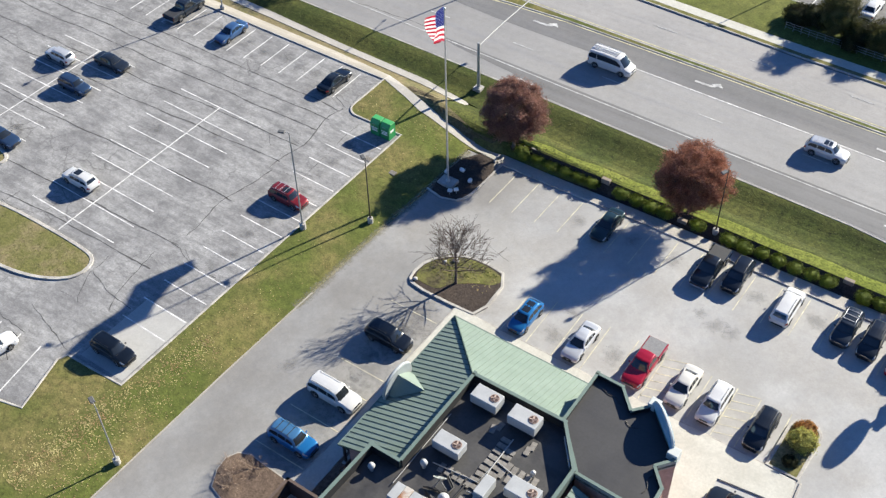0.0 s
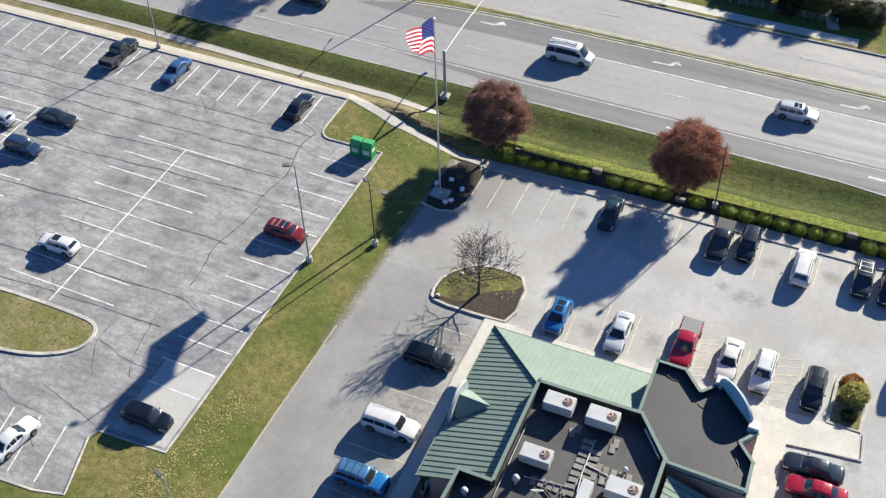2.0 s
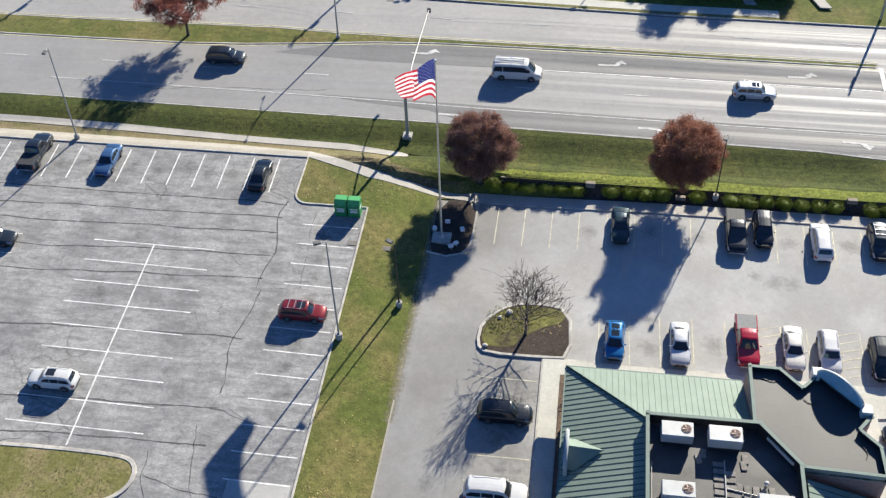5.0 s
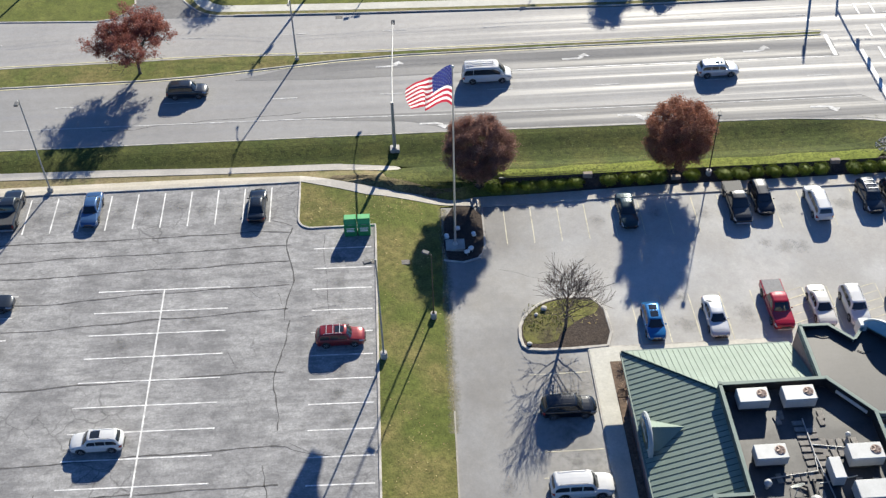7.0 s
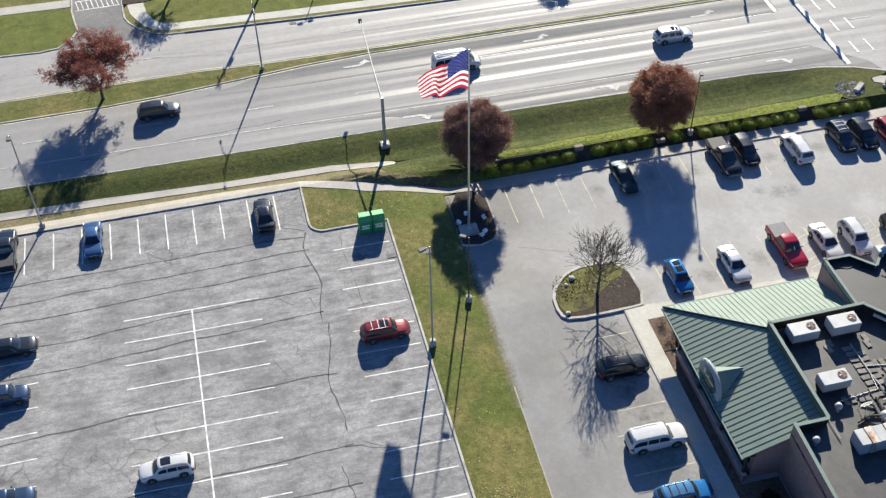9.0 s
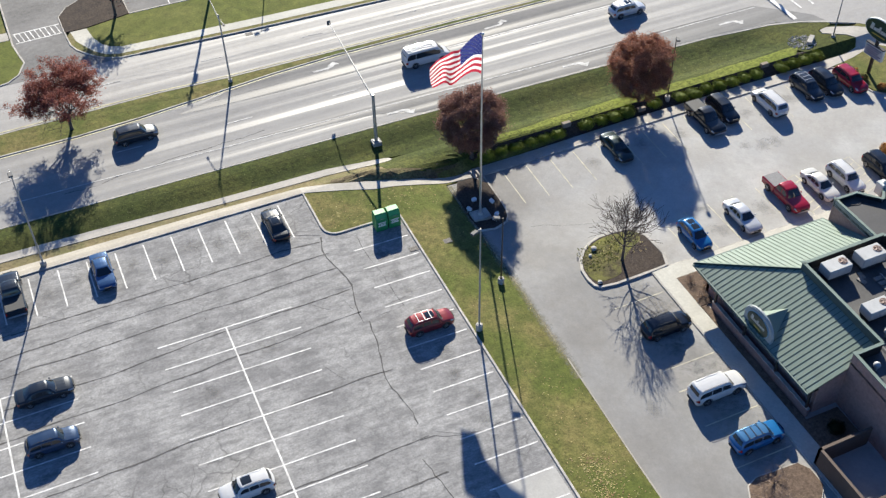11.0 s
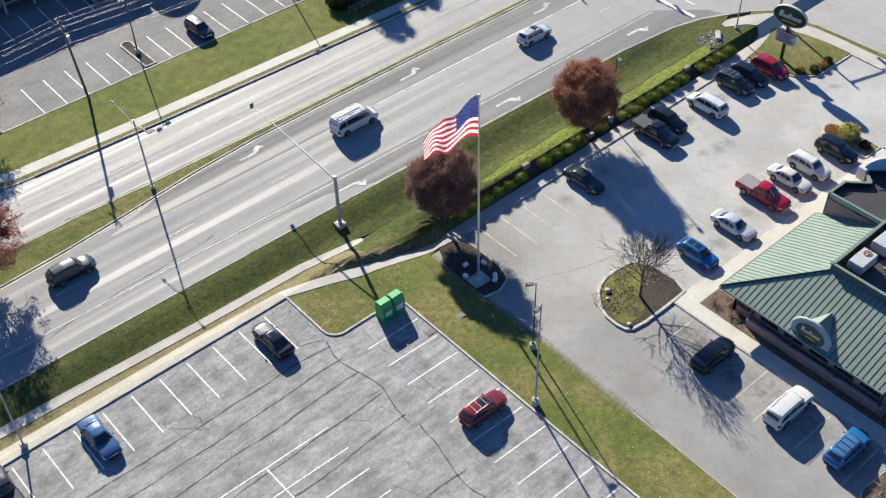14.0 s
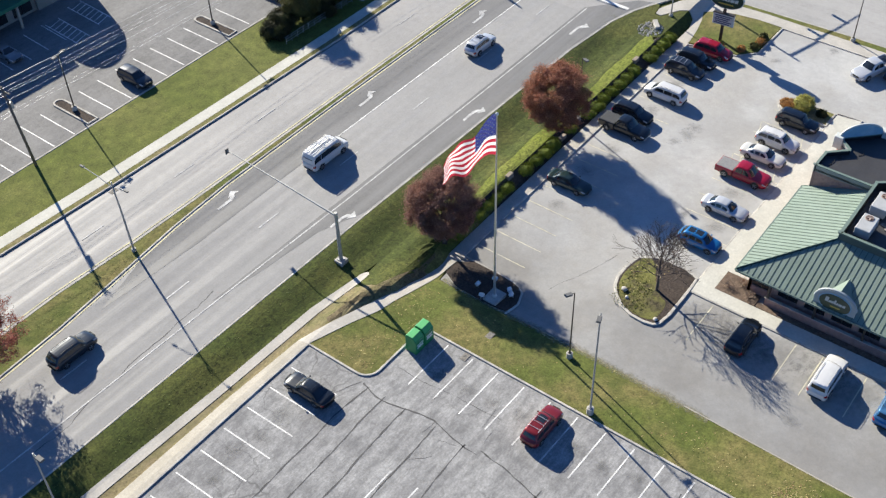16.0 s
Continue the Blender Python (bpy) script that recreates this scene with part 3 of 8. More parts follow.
# level strip above the slope; its sunlit look is partly in the colour
STRIP = [(12.2, 6.3)] + [(x, 6.25) for x in (20, 30, 40, 50)] + [(53.2, 6.3)] + [(54.5 - 2.1 * k, 7.62 + 0.14 * math.sin(k * 1.7) + 0.12 * math.sin(k * 0.6)) for k in range(20)] + [(11.6, 7.2)]
setting(sheet("lawn", STRIP, 0.06, M_GRASS_SUNLIT), "grass strip behind the hedge, coloured brighter as if sunlit", "lawn")
for a_, b_ in (((40.1, 41.2), (38.4, 46.8)), ((49.1, 41.3), (47.0, 46.8))):
    setting(sheet("pavement", [a_, (a_[0] + 1.4, a_[1]), (b_[0] + 1.4, b_[1]), b_], 0.105, M_WALK), "short concrete path off the far pavement", "pavement")


def lawn_edge(y):
    return 6.8 + 0.02 * (y + 5) if y > -35 else 6.2 + 0.0036 * (y + 35)


bm = bmesh.new()      # soil and gravel spilt where the lawn meets the drive
fade = bm.verts.layers.float.new("fade")
last = None
for k in range(72):
    y = 3.0 - 0.4 * k
    now = []
    for o, z, f in ((-0.6, 0.066, 0.0), (-0.2, 0.067, 0.55), (0.02, 0.067, 0.8), (0.12, 0.010, 0.7), (0.4, 0.010, 0.35), (0.8, 0.009, 0.0)):
        x = lawn_edge(y) + o + (0.25 * noise.noise((y * 0.45, 3.0, o * 0.3)) if abs(o) > 0.2 else 0)
        v = bm.verts.new((*lie(x, y), H(x, y) + z))
        v[fade] = f
        now.append(v)
    if last:
        for a, b, c, d in zip(last, last[1:], now[1:], now):
            bm.faces.new((d, c, b, a))
    last = now
bmesh.ops.recalc_face_normals(bm, faces=bm.faces[:])
setting(sheet("edging", [(6.6, -23), (6.33, -35), (6.13, -60), (6.0, -60), (6.2, -35), (6.47, -23)], 0.078, M_WALK_TAN, 0.15), "thin flush concrete edging along the drive", "kerb")
setting(obj("verge", bm, fading(M_SANDY)), "thin sandy worn edge of the lawn strip", "verge")
# walks
setting(sheet("pavement", [(-140, 11.9), (-40, 11.6), (-28, 11.3), (-16, 10.75), (-4, 10.5), (0.6, 9.85), (2.2, 9.62), (2.75, 9.4), (2.9, 9.1), (2.6, 8.85), (1.6, 8.85), (-4, 9.5), (-16, 9.8), (-28, 10.25), (-40, 10.6), (-140, 10.8)], 0.08, M_WALK), "old concrete pavement in the swale, half overgrown", "pavement")
setting(sheet("pavement", [(-7.7, 7.35), (-3.5, 5.9), (-0.7, 4.75), (3, 4.05), (6.8, 3.55), (10.9, 3.3), (56.2, 3.35), (57.7, 3.5), (59.8, 3.85), (61.9, 4.4), (63.8, 5.1), (65.0, 3.7), (65.7, 1.3), (66.1, -1.6), (66.1, -5), (66.0, -15), (66.2, -60), (67.9, -60), (68.0, -12.3), (67.9, -5.5), (67.9, -1.8), (67.7, 1.6), (66.9, 4.9), (65.2, 6.9), (63.1, 8.3), (60.1, 9.5), (58.9, 9.3), (58.8, 8.6), (61.2, 7.2), (61.9, 6.2), (61.3, 5.3), (59.4, 4.8), (55.6, 4.75), (9.6, 4.6), (6.8, 4.6), (2.3, 5.1), (-3.5, 7.1), (-7.75, 8.5)], 0.10, M_WALK), "pale concrete pavement with hedge shadows", "pavement")
setting(sheet("pavement", [(-140, 7.5), (-7.7, 7.35), (-7.75, 8.5), (-16, 9.0), (-40, 9.2), (-140, 9.3)], 0.10, M_WALK_TAN), "sandy concrete pavement along the car park", "pavement")
setting(sheet("lawn", [(56.8, 1.6), (57.6, -2.5), (59.5, -4.2), (66, -4.4), (66.1, -1.6), (65.7, 1.3), (65.0, 3.7), (63.8, 5.1), (61.9, 4.4), (59.8, 3.85), (57.7, 3.5), (56.6, 3.3)], 0.09, M_GRASS), "small corner lawn round the pole sign", "lawn")
setting(sheet("lawn", [(67.9, -1.8), (67.9, -5.5), (68.0, -12.3), (67.9, -60), (69.2, -60), (69.0, -12), (68.7, -5), (68.4, 1.9), (66.8, 6.3), (64, 8.6), (63.1, 8.3), (65.2, 6.9), (66.9, 4.9), (67.7, 1.6)], 0.08, M_GRASS), "narrow grass verge beside the side road", "lawn")
M_BANK = ground_material("bare_bank", (0.125, 0.098, 0.058), (0.155, 0.135, 0.06), (0.075, 0.058, 0.036), scale=0.4, var=0.6, rough=1.0, streak_amount=0.6, streak_scale=(0.5, 0.9, 1), bump=1.0)
setting(sheet("bank", [(-4.6, 7.7), (-0.8, 6.15), (2.5, 5.12), (7.0, 4.25), (9.6, 4.62), (9.2, 5.5), (6.2, 5.35), (3.0, 6.35), (-0.4, 7.35), (-4.2, 8.3)], 0.06, M_BANK, 0.03), "bare brown earth bank beside the path", "bank")
# hedge bed and low wall
setting(sheet("bed", [(9.7, 4.6), (56, 4.8), (57, 5.3), (54, 6.45), (12, 6.45), (9.6, 5.6)], 0.045, M_MULCH), "dark mulched bed under the clipped hedge", "bed")
# north side of the road
TURN = [(-24.4, 52.1), (-24.35, 49), (-24.3, 47), (-24.17, 45.1), (-23.7, 43.8), (-23.0, 42.75), (-21.9, 41.4), (-20.7, 40.5), (-19.2, 39.95), (-17.0, 39.8)]
IN_WALK = [(-23.7, 48.0), (-23.4, 45.7), (-22.8, 44.36), (-21.9, 42.6), (-20.7, 41.35), (-19.2, 40.75)]
OUT_WALK = [(-21.7, 48.0), (-21.4, 45.6), (-20.76, 43.8), (-19.9, 42.8), (-18.7, 42.2)]
WEST_TURN = [(-34.3, 39.95), (-32.3, 40.3), (-30.9, 41.4), (-29.9, 43.7), (-30.25, 45.7), (-30.6, 48.2), (-30.65, 62)]
NEAR = [p for p in ROAD_N if -18 < p[0] < 60]
setting(sheet("verge", [(x, y + 0.1) for x, y in NEAR] + TURN[::-1][1:-2] + IN_WALK + [(x, y + 0.82) for x, y in NEAR[::-1]], 0.09, M_GRASS_TAN), "thin dry grass verge beside the far kerb", "verge")
setting(sheet("pavement", [(x, y + 0.8) for x, y in NEAR] + IN_WALK[::-1] + OUT_WALK + [(x, y + 2.3) for x, y in NEAR[::-1]], 0.10, M_FORECOURT), "concrete pavement along the far side of the road", "pavement")
driveway = setting(sheet("driveway", WEST_TURN + [(-24.4, 62)] + TURN, 0.03, M_NORTH_LOT), "dark asphalt driveway off the road", "driveway")
north_lot = setting(sheet("parking_lot", [(-16.3, 49.2), (20.5, 49.0), (48, 48.4), (120, 47), (120, 95), (-30.6, 95), (-30.6, 62), (-24.4, 62), (-24.4, 52), (-16.3, 52)], 0.0, M_NORTH_LOT), "grey asphalt car park across the road", "car park")
TREE_BED = [(-24.3, 48.2), (-24.35, 52.1), (-23.2, 53.9), (-21.0, 55.3), (-18.5, 55.6), (-16.3, 55.5), (-16.2, 49.2), (-21.6, 48.2)]
setting(sheet("bed", TREE_BED, 0.12, M_MULCH), "mulched corner bed beside the far driveway", "bed")
curb(TREE_BED[1:7])
curb([(-16.2, 49.25), (20.5, 49.1), (48, 48.5), (120, 47.1)], top=0.10, w=0.24)
setting(sheet("lawn", [(-16.2, 49.1), (-21.6, 48.1)] + OUT_WALK + [(x, y + 2.33) for x, y in NEAR[::-1]] + [(48, 48.3), (20.5, 48.9)], 0.06, M_GRASS_FAR), "green lawn between pavement and far car park", "lawn")
setting(sheet("lawn", [(-120, 42.7), (-46, 41.0), (-38, 40.15)] + WEST_TURN[:6] + [(-30.7, 49.3), (-60, 50.3), (-120, 52)], 0.09, M_GRASS_FAR), "green lawn west of the far driveway", "lawn")
setting(sheet("pavement", [(-30.8, 49.4), (-30.8, 51.2), (-60, 52.2), (-120, 54), (-120, 52.1), (-60, 50.4)], 0.10, M_WALK), "concrete pavement west of the far driveway", "pavement")
curb(TURN)
curb(WEST_TURN[::-1] + [(-46, 40.8), (-140, 43)])
for yy in (48.3, 50.5):
    stripe(driveway, [(-30.2, yy), (-24.6, yy + 0.1)], 0.16, M_WHITE_LINE, "crossing_line", 0.045)

# west car park markings
for k in range(13):
    y = -2.95 - 2.735 * k
    stripe(west_lot, [(-6.0, y + 0.12), (-0.35, y)], 0.13, M_WHITE_LINE)
for k in range(18):
    x = -10.6 - 2.755 * k
    stripe(west_lot, [(x, 6.7), (x + 0.02, 1.45)], 0.13, M_WHITE_LINE)
stripe(west_lot, [(-20.05, -7.25), (-20.0, -31.2)], 0.15, M_WHITE_LINE, dz=0.017)
stripe(west_lot, [(-40.0, -7.1), (-40.1, -60)], 0.15, M_WHITE_LINE, dz=0.017)
for k in range(9):
    y = -7.25 - 2.755 * k
    stripe(west_lot, [(-26.3, y + 0.1), (-13.85, y - 0.1)], 0.13, M_WHITE_LINE)
for k in range(9):
    y = -7.15 - 2.75 * k
    stripe(west_lot, [(-46.2, y), (-33.85, y)], 0.13, M_WHITE_LINE)
for k in range(4):
    stripe(west_lot, [(-9.4 - 2.74 * k, -42.6), (-8.4 - 2.74 * k, -48.2)], 0.13, M_WHITE_LINE)
# the paler mended patch in two stalls
setting(sheet("patch", [(-0.25, -32.9), (-5.5, -32.9), (-5.6, -41.2), (-0.25, -41.2)], 0.006, M_PATCH, 0.01), "pale mended concrete patch in the stalls", "patch")
# islands in the west car park
for pts, lab in ((smoothed([(-27.6, -31.7), (-16.0, -31.6), (-13.4, -32.2), (-13.3, -35.0), (-16.6, -37.1), (-21, -38.0), (-30, -38.6), (-30, -32.6)], 2, True), "grassy car park island with a pale kerb"),
                 (smoothed([(-33.2, -26.5), (-33.2, -28.2), (-36, -29.5), (-46, -30.5), (-46, -26.4), (-36, -26.0)], 2, True), "small grassy car park island with a pale kerb")):
    setting(sheet("island", pts, 0.09, M_GRASS_TAN), lab, "island")
    curb(pts, True, 0.38, 0.14)

# cracks: sealed seams that wander across the old asphalt
rng = random.Random(5)


def crack(parent, a, b, wander=0.35, w=0.10, material=None, z=0.008):
    a, b = Vector((*a, 0)), Vector((*b, 0))
    n = max(3, int((b - a).length / 0.6))
    side = Vector((-(b - a).y, (b - a).x, 0)).normalized()
    seed = rng.random() * 100
    pts = []
    for i in range(n + 1):
        p = a.lerp(b, i / n) + side * wander * (noise.noise((seed, i * 0.13, 0)) * 1.6 + 0.35 * noise.noise((seed, i * 0.8, 3)))
        pts.append(p)
    bm = bmesh.new()
    last = None
    for i, p in enumerate(pts):
        ww = w * (0.25 + 0.75 * rng.random()) / 2
        now = [bm.verts.new((*lie(q.x, q.y), H(q.x, q.y) + z)) for q in (p + side * ww, p - side * ww)]
        if last:
            bm.faces.new((last[0], last[1], now[1], now[0]))
        last = now
    return part("crack", bm, material or M_DIRT, parent)


for y0, y1 in ((0.2, -0.1), (-2.4, -2.0), (-4.7, -4.3), (-8.3, -7.4), (-11.7, -10.6), (-18.6, -18.0), (-26.6, -26.0), (-30.5, -29.8)):
    crack(west_lot, (-78, y0 - 0.8), (-38, y0 - 0.2), 0.25, 0.18)
    crack(west_lot, (-38, y0 - 0.2), (-8.2, y1), 0.2, 0.2)
crack(west_lot, (-8.2, 0.4), (-8.3, -12), 0.45, 0.2)
crack(west_lot, (-8.3, -12), (-8.9, -24.5), 0.5, 0.16)
crack(west_lot, (-8.1, 0.6), (-10.5, 1.6), 0.3, 0.1)
crack(west_lot, (-5.0, -1.0), (-4.4, -11.5), 0.25, 0.07)
crack(west_lot, (-13.4, -15.5), (-12.3, -17.5), 0.3, 0.05)
for a, b in (((-28, -29.5), (-28.6, -34)), ((-28.5, -31.5), (-24, -31)), ((-12.5, -33), (-6, -35)), ((-14, -39), (-7, -41.5)), ((-22, -40), (-12, -42.5)), ((-9, -26), (-2, -27.5)),
             ((-12.8, -31), (-11, -37)), ((-9.8, -28), (-7.5, -36)), ((-34, -33), (-24, -40)), ((-18, -42), (-11, -46))):
    crack(west_lot, a, b, 0.7, 0.11)
for _ in range(26):
    x, y, t = rng.uniform(-60, -1), rng.uniform(-40, 6), rng.uniform(0, 6.28)
    L_ = rng.uniform(1.0, 3.5)
    crack(west_lot, (x, y), (x + L_ * math.cos(t), min(6.5, y + L_ * 0.5 * math.sin(t))), 0.4, 0.05)

# the diner's markings
for k in range(16):
    if k in (14,):
        continue
    x = 13.25 + 2.76 * k
    stripe(diner_lot, [(x, 2.7), (x - 0.05, -2.6)], 0.10, M_YELLOW_LINE, label="faded yellow stall line")
for x in (23.9, 26.65, 29.4, 32.35, 35.3, 38.2, 40.3, 42.6, 45.1, 47.3, 50.1):
    stripe(diner_lot, [(x, -10.8), (x + 0.1, -16.7)], 0.10, M_YELLOW_LINE, label="faded yellow stall line")
for x0, x1 in ((38.3, 40.2), (45.2, 47.2)):
    for k in range(6):
        y = -11.0 - 0.98 * k
        stripe(diner_lot, [(x0, y - 0.35), (x1, y + 0.25)], 0.10, M_YELLOW_LINE, "hatch_line", label="faded yellow hatch line")
for y in (-19.5, -23.6, -27.75, -30.3, -34.3, -38.9):
    stripe(diner_lot, [(13.4, y), (18.7, y)], 0.10, M_YELLOW_LINE, label="faded yellow stall line")


def stain(parent, x, y, r, stretch=1.0):
    """A soaked-in oil stain on the paving."""
    bm = bmesh.new()
    bmesh.ops.create_grid(bm, x_segments=6, y_segments=6, size=1.0)
    m = pose(x, y, H(x, y) + 0.009, 0, 0, rng.uniform(0, 360)) @ Matrix.Diagonal((r, r * stretch, 1, 1))
    for v in bm.verts:
        w = m @ v.co
        v.co.z += H(w.x, w.y) - H(x, y)
    ob = part("oil_stain", bm, M_STAIN, parent)
    ob.matrix_basis = m


for x, y, r, k in ((28.6, -11.2, 1.1, 0.6), (40.2, -5.4, 1.5, 0.7), (41.9, -5.2, 1.2, 0.8), (38.4, -4.6, 0.9, 0.8), (17.5, -6, 0.9, 0.7), (34.2, -13.6, 1.2, 1.3), (28.4, -14.6, 1.0, 1.4),
                   (42.0, 0.2, 1.0, 1.3), (47.9, 0.4, 1.1, 1.4), (33.2, 0.3, 1.0, 1.4), (28.6, 0.6, 0.9, 1.3), (22.6, 0.4, 0.9, 1.2), (59.1, -7.0, 0.9, 0.8), (65.0, -11.7, 1.0, 0.8),
                   (16.3, -21.6, 1.2, 0.8), (16.0, -25.9, 1.0, 0.8), (16.2, -29.0, 1.0, 0.8), (48.2, -18.6, 1.3, 0.6), (52.8, -20.2, 1.4, 0.7), (10.4, -31.0, 1.3, 0.6)):
    stain(diner_lot, x, y, r, k)
for y in (-19.5, -23, -27, -31, -35, -38.5):
    stain(diner_lot, 16.4 + rng.uniform(-.6, .6), y, 3.4, 0.8)
for k in range(9):
    stain(west_lot, -3.2 + rng.uniform(-.5, .5), -4.4 - 2.735 * k + rng.uniform(-.3, .3), rng.uniform(0.8, 1.3), 0.7)
for k in range(10):
    stain(west_lot, -12.0 - 2.755 * k + rng.uniform(-.3, .3), 4.0 + rng.uniform(-.5, .5), rng.uniform(0.7, 1.2), 1.3)
for k in range(9):
    stain(west_lot, rng.choice((-23, -17, -37, -43)) + rng.uniform(-.6, .6), -8.6 - 2.755 * rng.randrange(8) + rng.uniform(-.3, .3), rng.uniform(0.8, 1.5), 0.7)
crack(diner_lot, (12, -6), (20, -9), 0.4, 0.05)

# road markings
def offset(pts, d):
    return [(x, y + d) for x, y in pts]


stripe(road, offset(MED_S, -0.35), 0.14, M_YELLOW_ROAD, "edge_line", 0.045)
stripe(road, offset(MED_N, 0.4), 0.14, M_YELLOW_ROAD, "edge_line", 0.045)
stripe(road, [(-41, 18.5), (-16, 18.15), (-2, 17.85), (10, 17.5), (33, 17.15), (55, 17.0)], 0.14, M_WORN_ARROW, "lane_line", 0.045)
stripe(road, [(12, 25.3), (30, 25.15), (54, 24.9)], 0.14, M_WHITE_LINE, "lane_line", 0.045)
for k in range(13):
    x = -85.2 + 12.3 * k
    stripe(road, [(x, 21.9 - 0.012 * x), (x + 2.9, 21.87 - 0.012 * x)], 0.15, M_WORN_ARROW, "lane_dash", 0.045)
    stripe(road, [(x + 0.6, 34.8 - 0.02 * x), (x + 3.4, 34.75 - 0.02 * x)], 0.13, M_WORN_ARROW, "lane_dash", 0.045)
stripe(road, [(54.6, 25.0), (54.6, 29.3)], 0.5, M_WHITE_LINE, "stop_line", 0.045)
stripe(road, [(57.9, 12.6), (57.9, 26.0)], 0.55, M_WHITE_LINE, "stop_line", 0.045)


for xx in (60.1, 62.05):
    for yy in (14.4, 19.2, 23.9, 28.6, 33.4):
        stripe(road, [(xx, yy), (xx, yy + 2.4)], 0.25, M_WHITE_LINE, "crosswalk_dash", 0.045)


def arrow(x, y, turn):
    """A painted turning arrow, 3.4 m long; turn: 1 to the left, -1 to the right."""
    bm = bmesh.new()
    for poly in ([(-1.7, -0.2), (0.25, -0.2), (0.8, 0.0), (1.0, 0.32), (0.6, 0.36), (0.1, 0.14), (-1.7, 0.1)],
                 [(0.2, 0.38), (1.65, 0.28), (1.05, 1.0)]):
        f = bm.faces.new([bm.verts.new((x + px, y + turn * py, 0.05)) for px, py in poly])
        f.normal_update()
        if f.normal.z < 0:
            f.normal_flip()
    part("arrow", bm, M_WORN_ARROW, road, "painted white turning arrow")


for x, y, t in ((2.2, 27.3, 1), (24.2, 27.0, 1), (45.7, 26.7, 1), (6.9, 16.0, -1), (28.9, 15.7, -1), (50.4, 15.45, -1)):
    arrow(x, y, t)
crack(road, (-30, 17.6), (-8, 19.0), 0.5, 0.12, M_DIRT, 0.03)
# far car park markings
for k in range(15):
    x = -10.95 + 2.76 * k
    if abs(x - 2.9) < 1 or abs(x - 24.9) < 1:
        continue
    stripe(north_lot, [(x, 49.5), (x + 0.05, 55.6)], 0.13, M_WHITE_LINE)
for x in (-12.3, -9.6, -6.9, -4.2, -1.5, 1.2, 3.9, 6.6, 9.2, 11.9):
    stripe(north_lot, [(x, 65.6), (x + 0.3, 71.0)], 0.13, M_WHITE_LINE)
for x0, y0 in ((12.2, 63.9), (16.6, 65.0)):
    for dx in (0.0, 2.0):
        stripe(north_lot, [(x0 + dx, y0), (x0 + dx + 0.35, y0 + 6.6)], 0.13, M_WHITE_LINE, "hatch_line")
    for k in range(7):
        stripe(north_lot, [(x0 + 0.05 * k, y0 + 0.2 + 0.9 * k), (x0 + 2.0 + 0.05 * k, y0 + 0.75 + 0.9 * k)], 0.12, M_WHITE_LINE, "hatch_line")
for k in range(9):
    stripe(driveway, [(-30.1 + 0.62 * k, 50.5), (-29.7 + 0.62 * k, 48.35)], 0.12, M_WHITE_LINE, "hatch_line", 0.045)
for x0, y0 in ((2.2, 49.7), (24.2, 49.6)):
    pts = [(x0, y0), (x0 + 1.3, y0)] + arc(x0 + 0.65, y0 + 5.8, 0.65, 0, 180, 6)
    setting(sheet("island", pts, 0.07, M_MULCH), "narrow mulched island under a lamp", "island")
    curb(pts, True, 0.26, 0.13)
# diner island, flag bed, planter
ISLAND = smoothed([(13.0, -15.9), (13.2, -13.2), (15.2, -11.0), (17.6, -10.3), (21.2, -10.8), (21.5, -16.6), (19.0, -16.8), (13.9, -16.8)], 1, True)
setting(sheet("island", ISLAND, 0.14, M_MULCH), "mulched kerbed island with a patch of weedy grass", "island")
setting(sheet("grass_patch", smoothed([(13.35, -15.9), (13.4, -13.2), (15.3, -11.3), (17.6, -10.6), (20.9, -11.1), (20.6, -12.6), (18.9, -13.2), (17.3, -14.5), (16.7, -15.0), (16.4, -15.9), (14.9, -16.1)], 2, True), 0.155, M_WEEDS, 0.05), "weedy grass patch on the island", "grass")
curb(ISLAND, True, 0.3, 0.17)
FLAG_BED = smoothed([(7.2, 3.4), (6.7, -4.4), (8.6, -4.8), (10.4, -4.1), (10.9, -2.4), (10.95, 3.1)], 1, True)
setting(sheet("bed", FLAG_BED, 0.12, M_MULCH), "dark mulched bed round the flagpole", "bed")
curb([(6.7, -4.5), (8.6, -4.85), (10.2, -4.3), (10.9, -2.6), (11.05, 3.1)])
PLANTER = [(50.35, -16.85), (50.4, -12.2)] + arc(51.75, -12.2, 1.35, 180, 15, 7)[1:] + [(53.1, -13.5), (53.0, -16.85)]
setting(sheet("bed", PLANTER, 0.16, M_GRASS_TAN), "kerbed planting bed at the end of the stalls", "bed")
curb(PLANTER, True, 0.3, 0.19)
# walks round the diner
setting(sheet("pavement", [(19.1, -16.9), (36.0, -17.0), (50.6, -17.0), (53.0, -17.1), (53.4, -19.7), (47.6, -20.4), (47.9, -40), (45, -40), (36, -25), (22.0, -20.2), (20.7, -20.0), (20.7, -50), (19.1, -50)], 0.13, M_FORECOURT), "pale concrete walk and forecourt of the diner", "pavement")
setting(sheet("bed", [(20.7, -18.6), (23.5, -18.6), (23.5, -22.6), (20.7, -22.6)], 0.15, M_BROWN_MULCH), "mulched bed at the corner of the diner", "bed")
setting(sheet("bed", [(20.75, -22.7), (21.4, -22.7), (21.4, -37.3), (24.6, -37.3), (24.6, -41.0), (20.75, -41.0)], 0.15, M_BROWN_MULCH), "brown mulched bed against the diner", "bed")
curb([(19.05, -50), (19.05, -16.85), (36, -16.95), (50.6, -16.95)])
curb([(47.5, -40), (47.5, -20.3), (53.6, -19.7), (53.4, -17)])


# ---- poles, lamps, signal mast, flag ----
M_LAMP_GREY = material("grey_lamp_housing", (0.10, 0.10, 0.10), 0.7, 0.0, var=0.12, scale=4, bump=0.02)


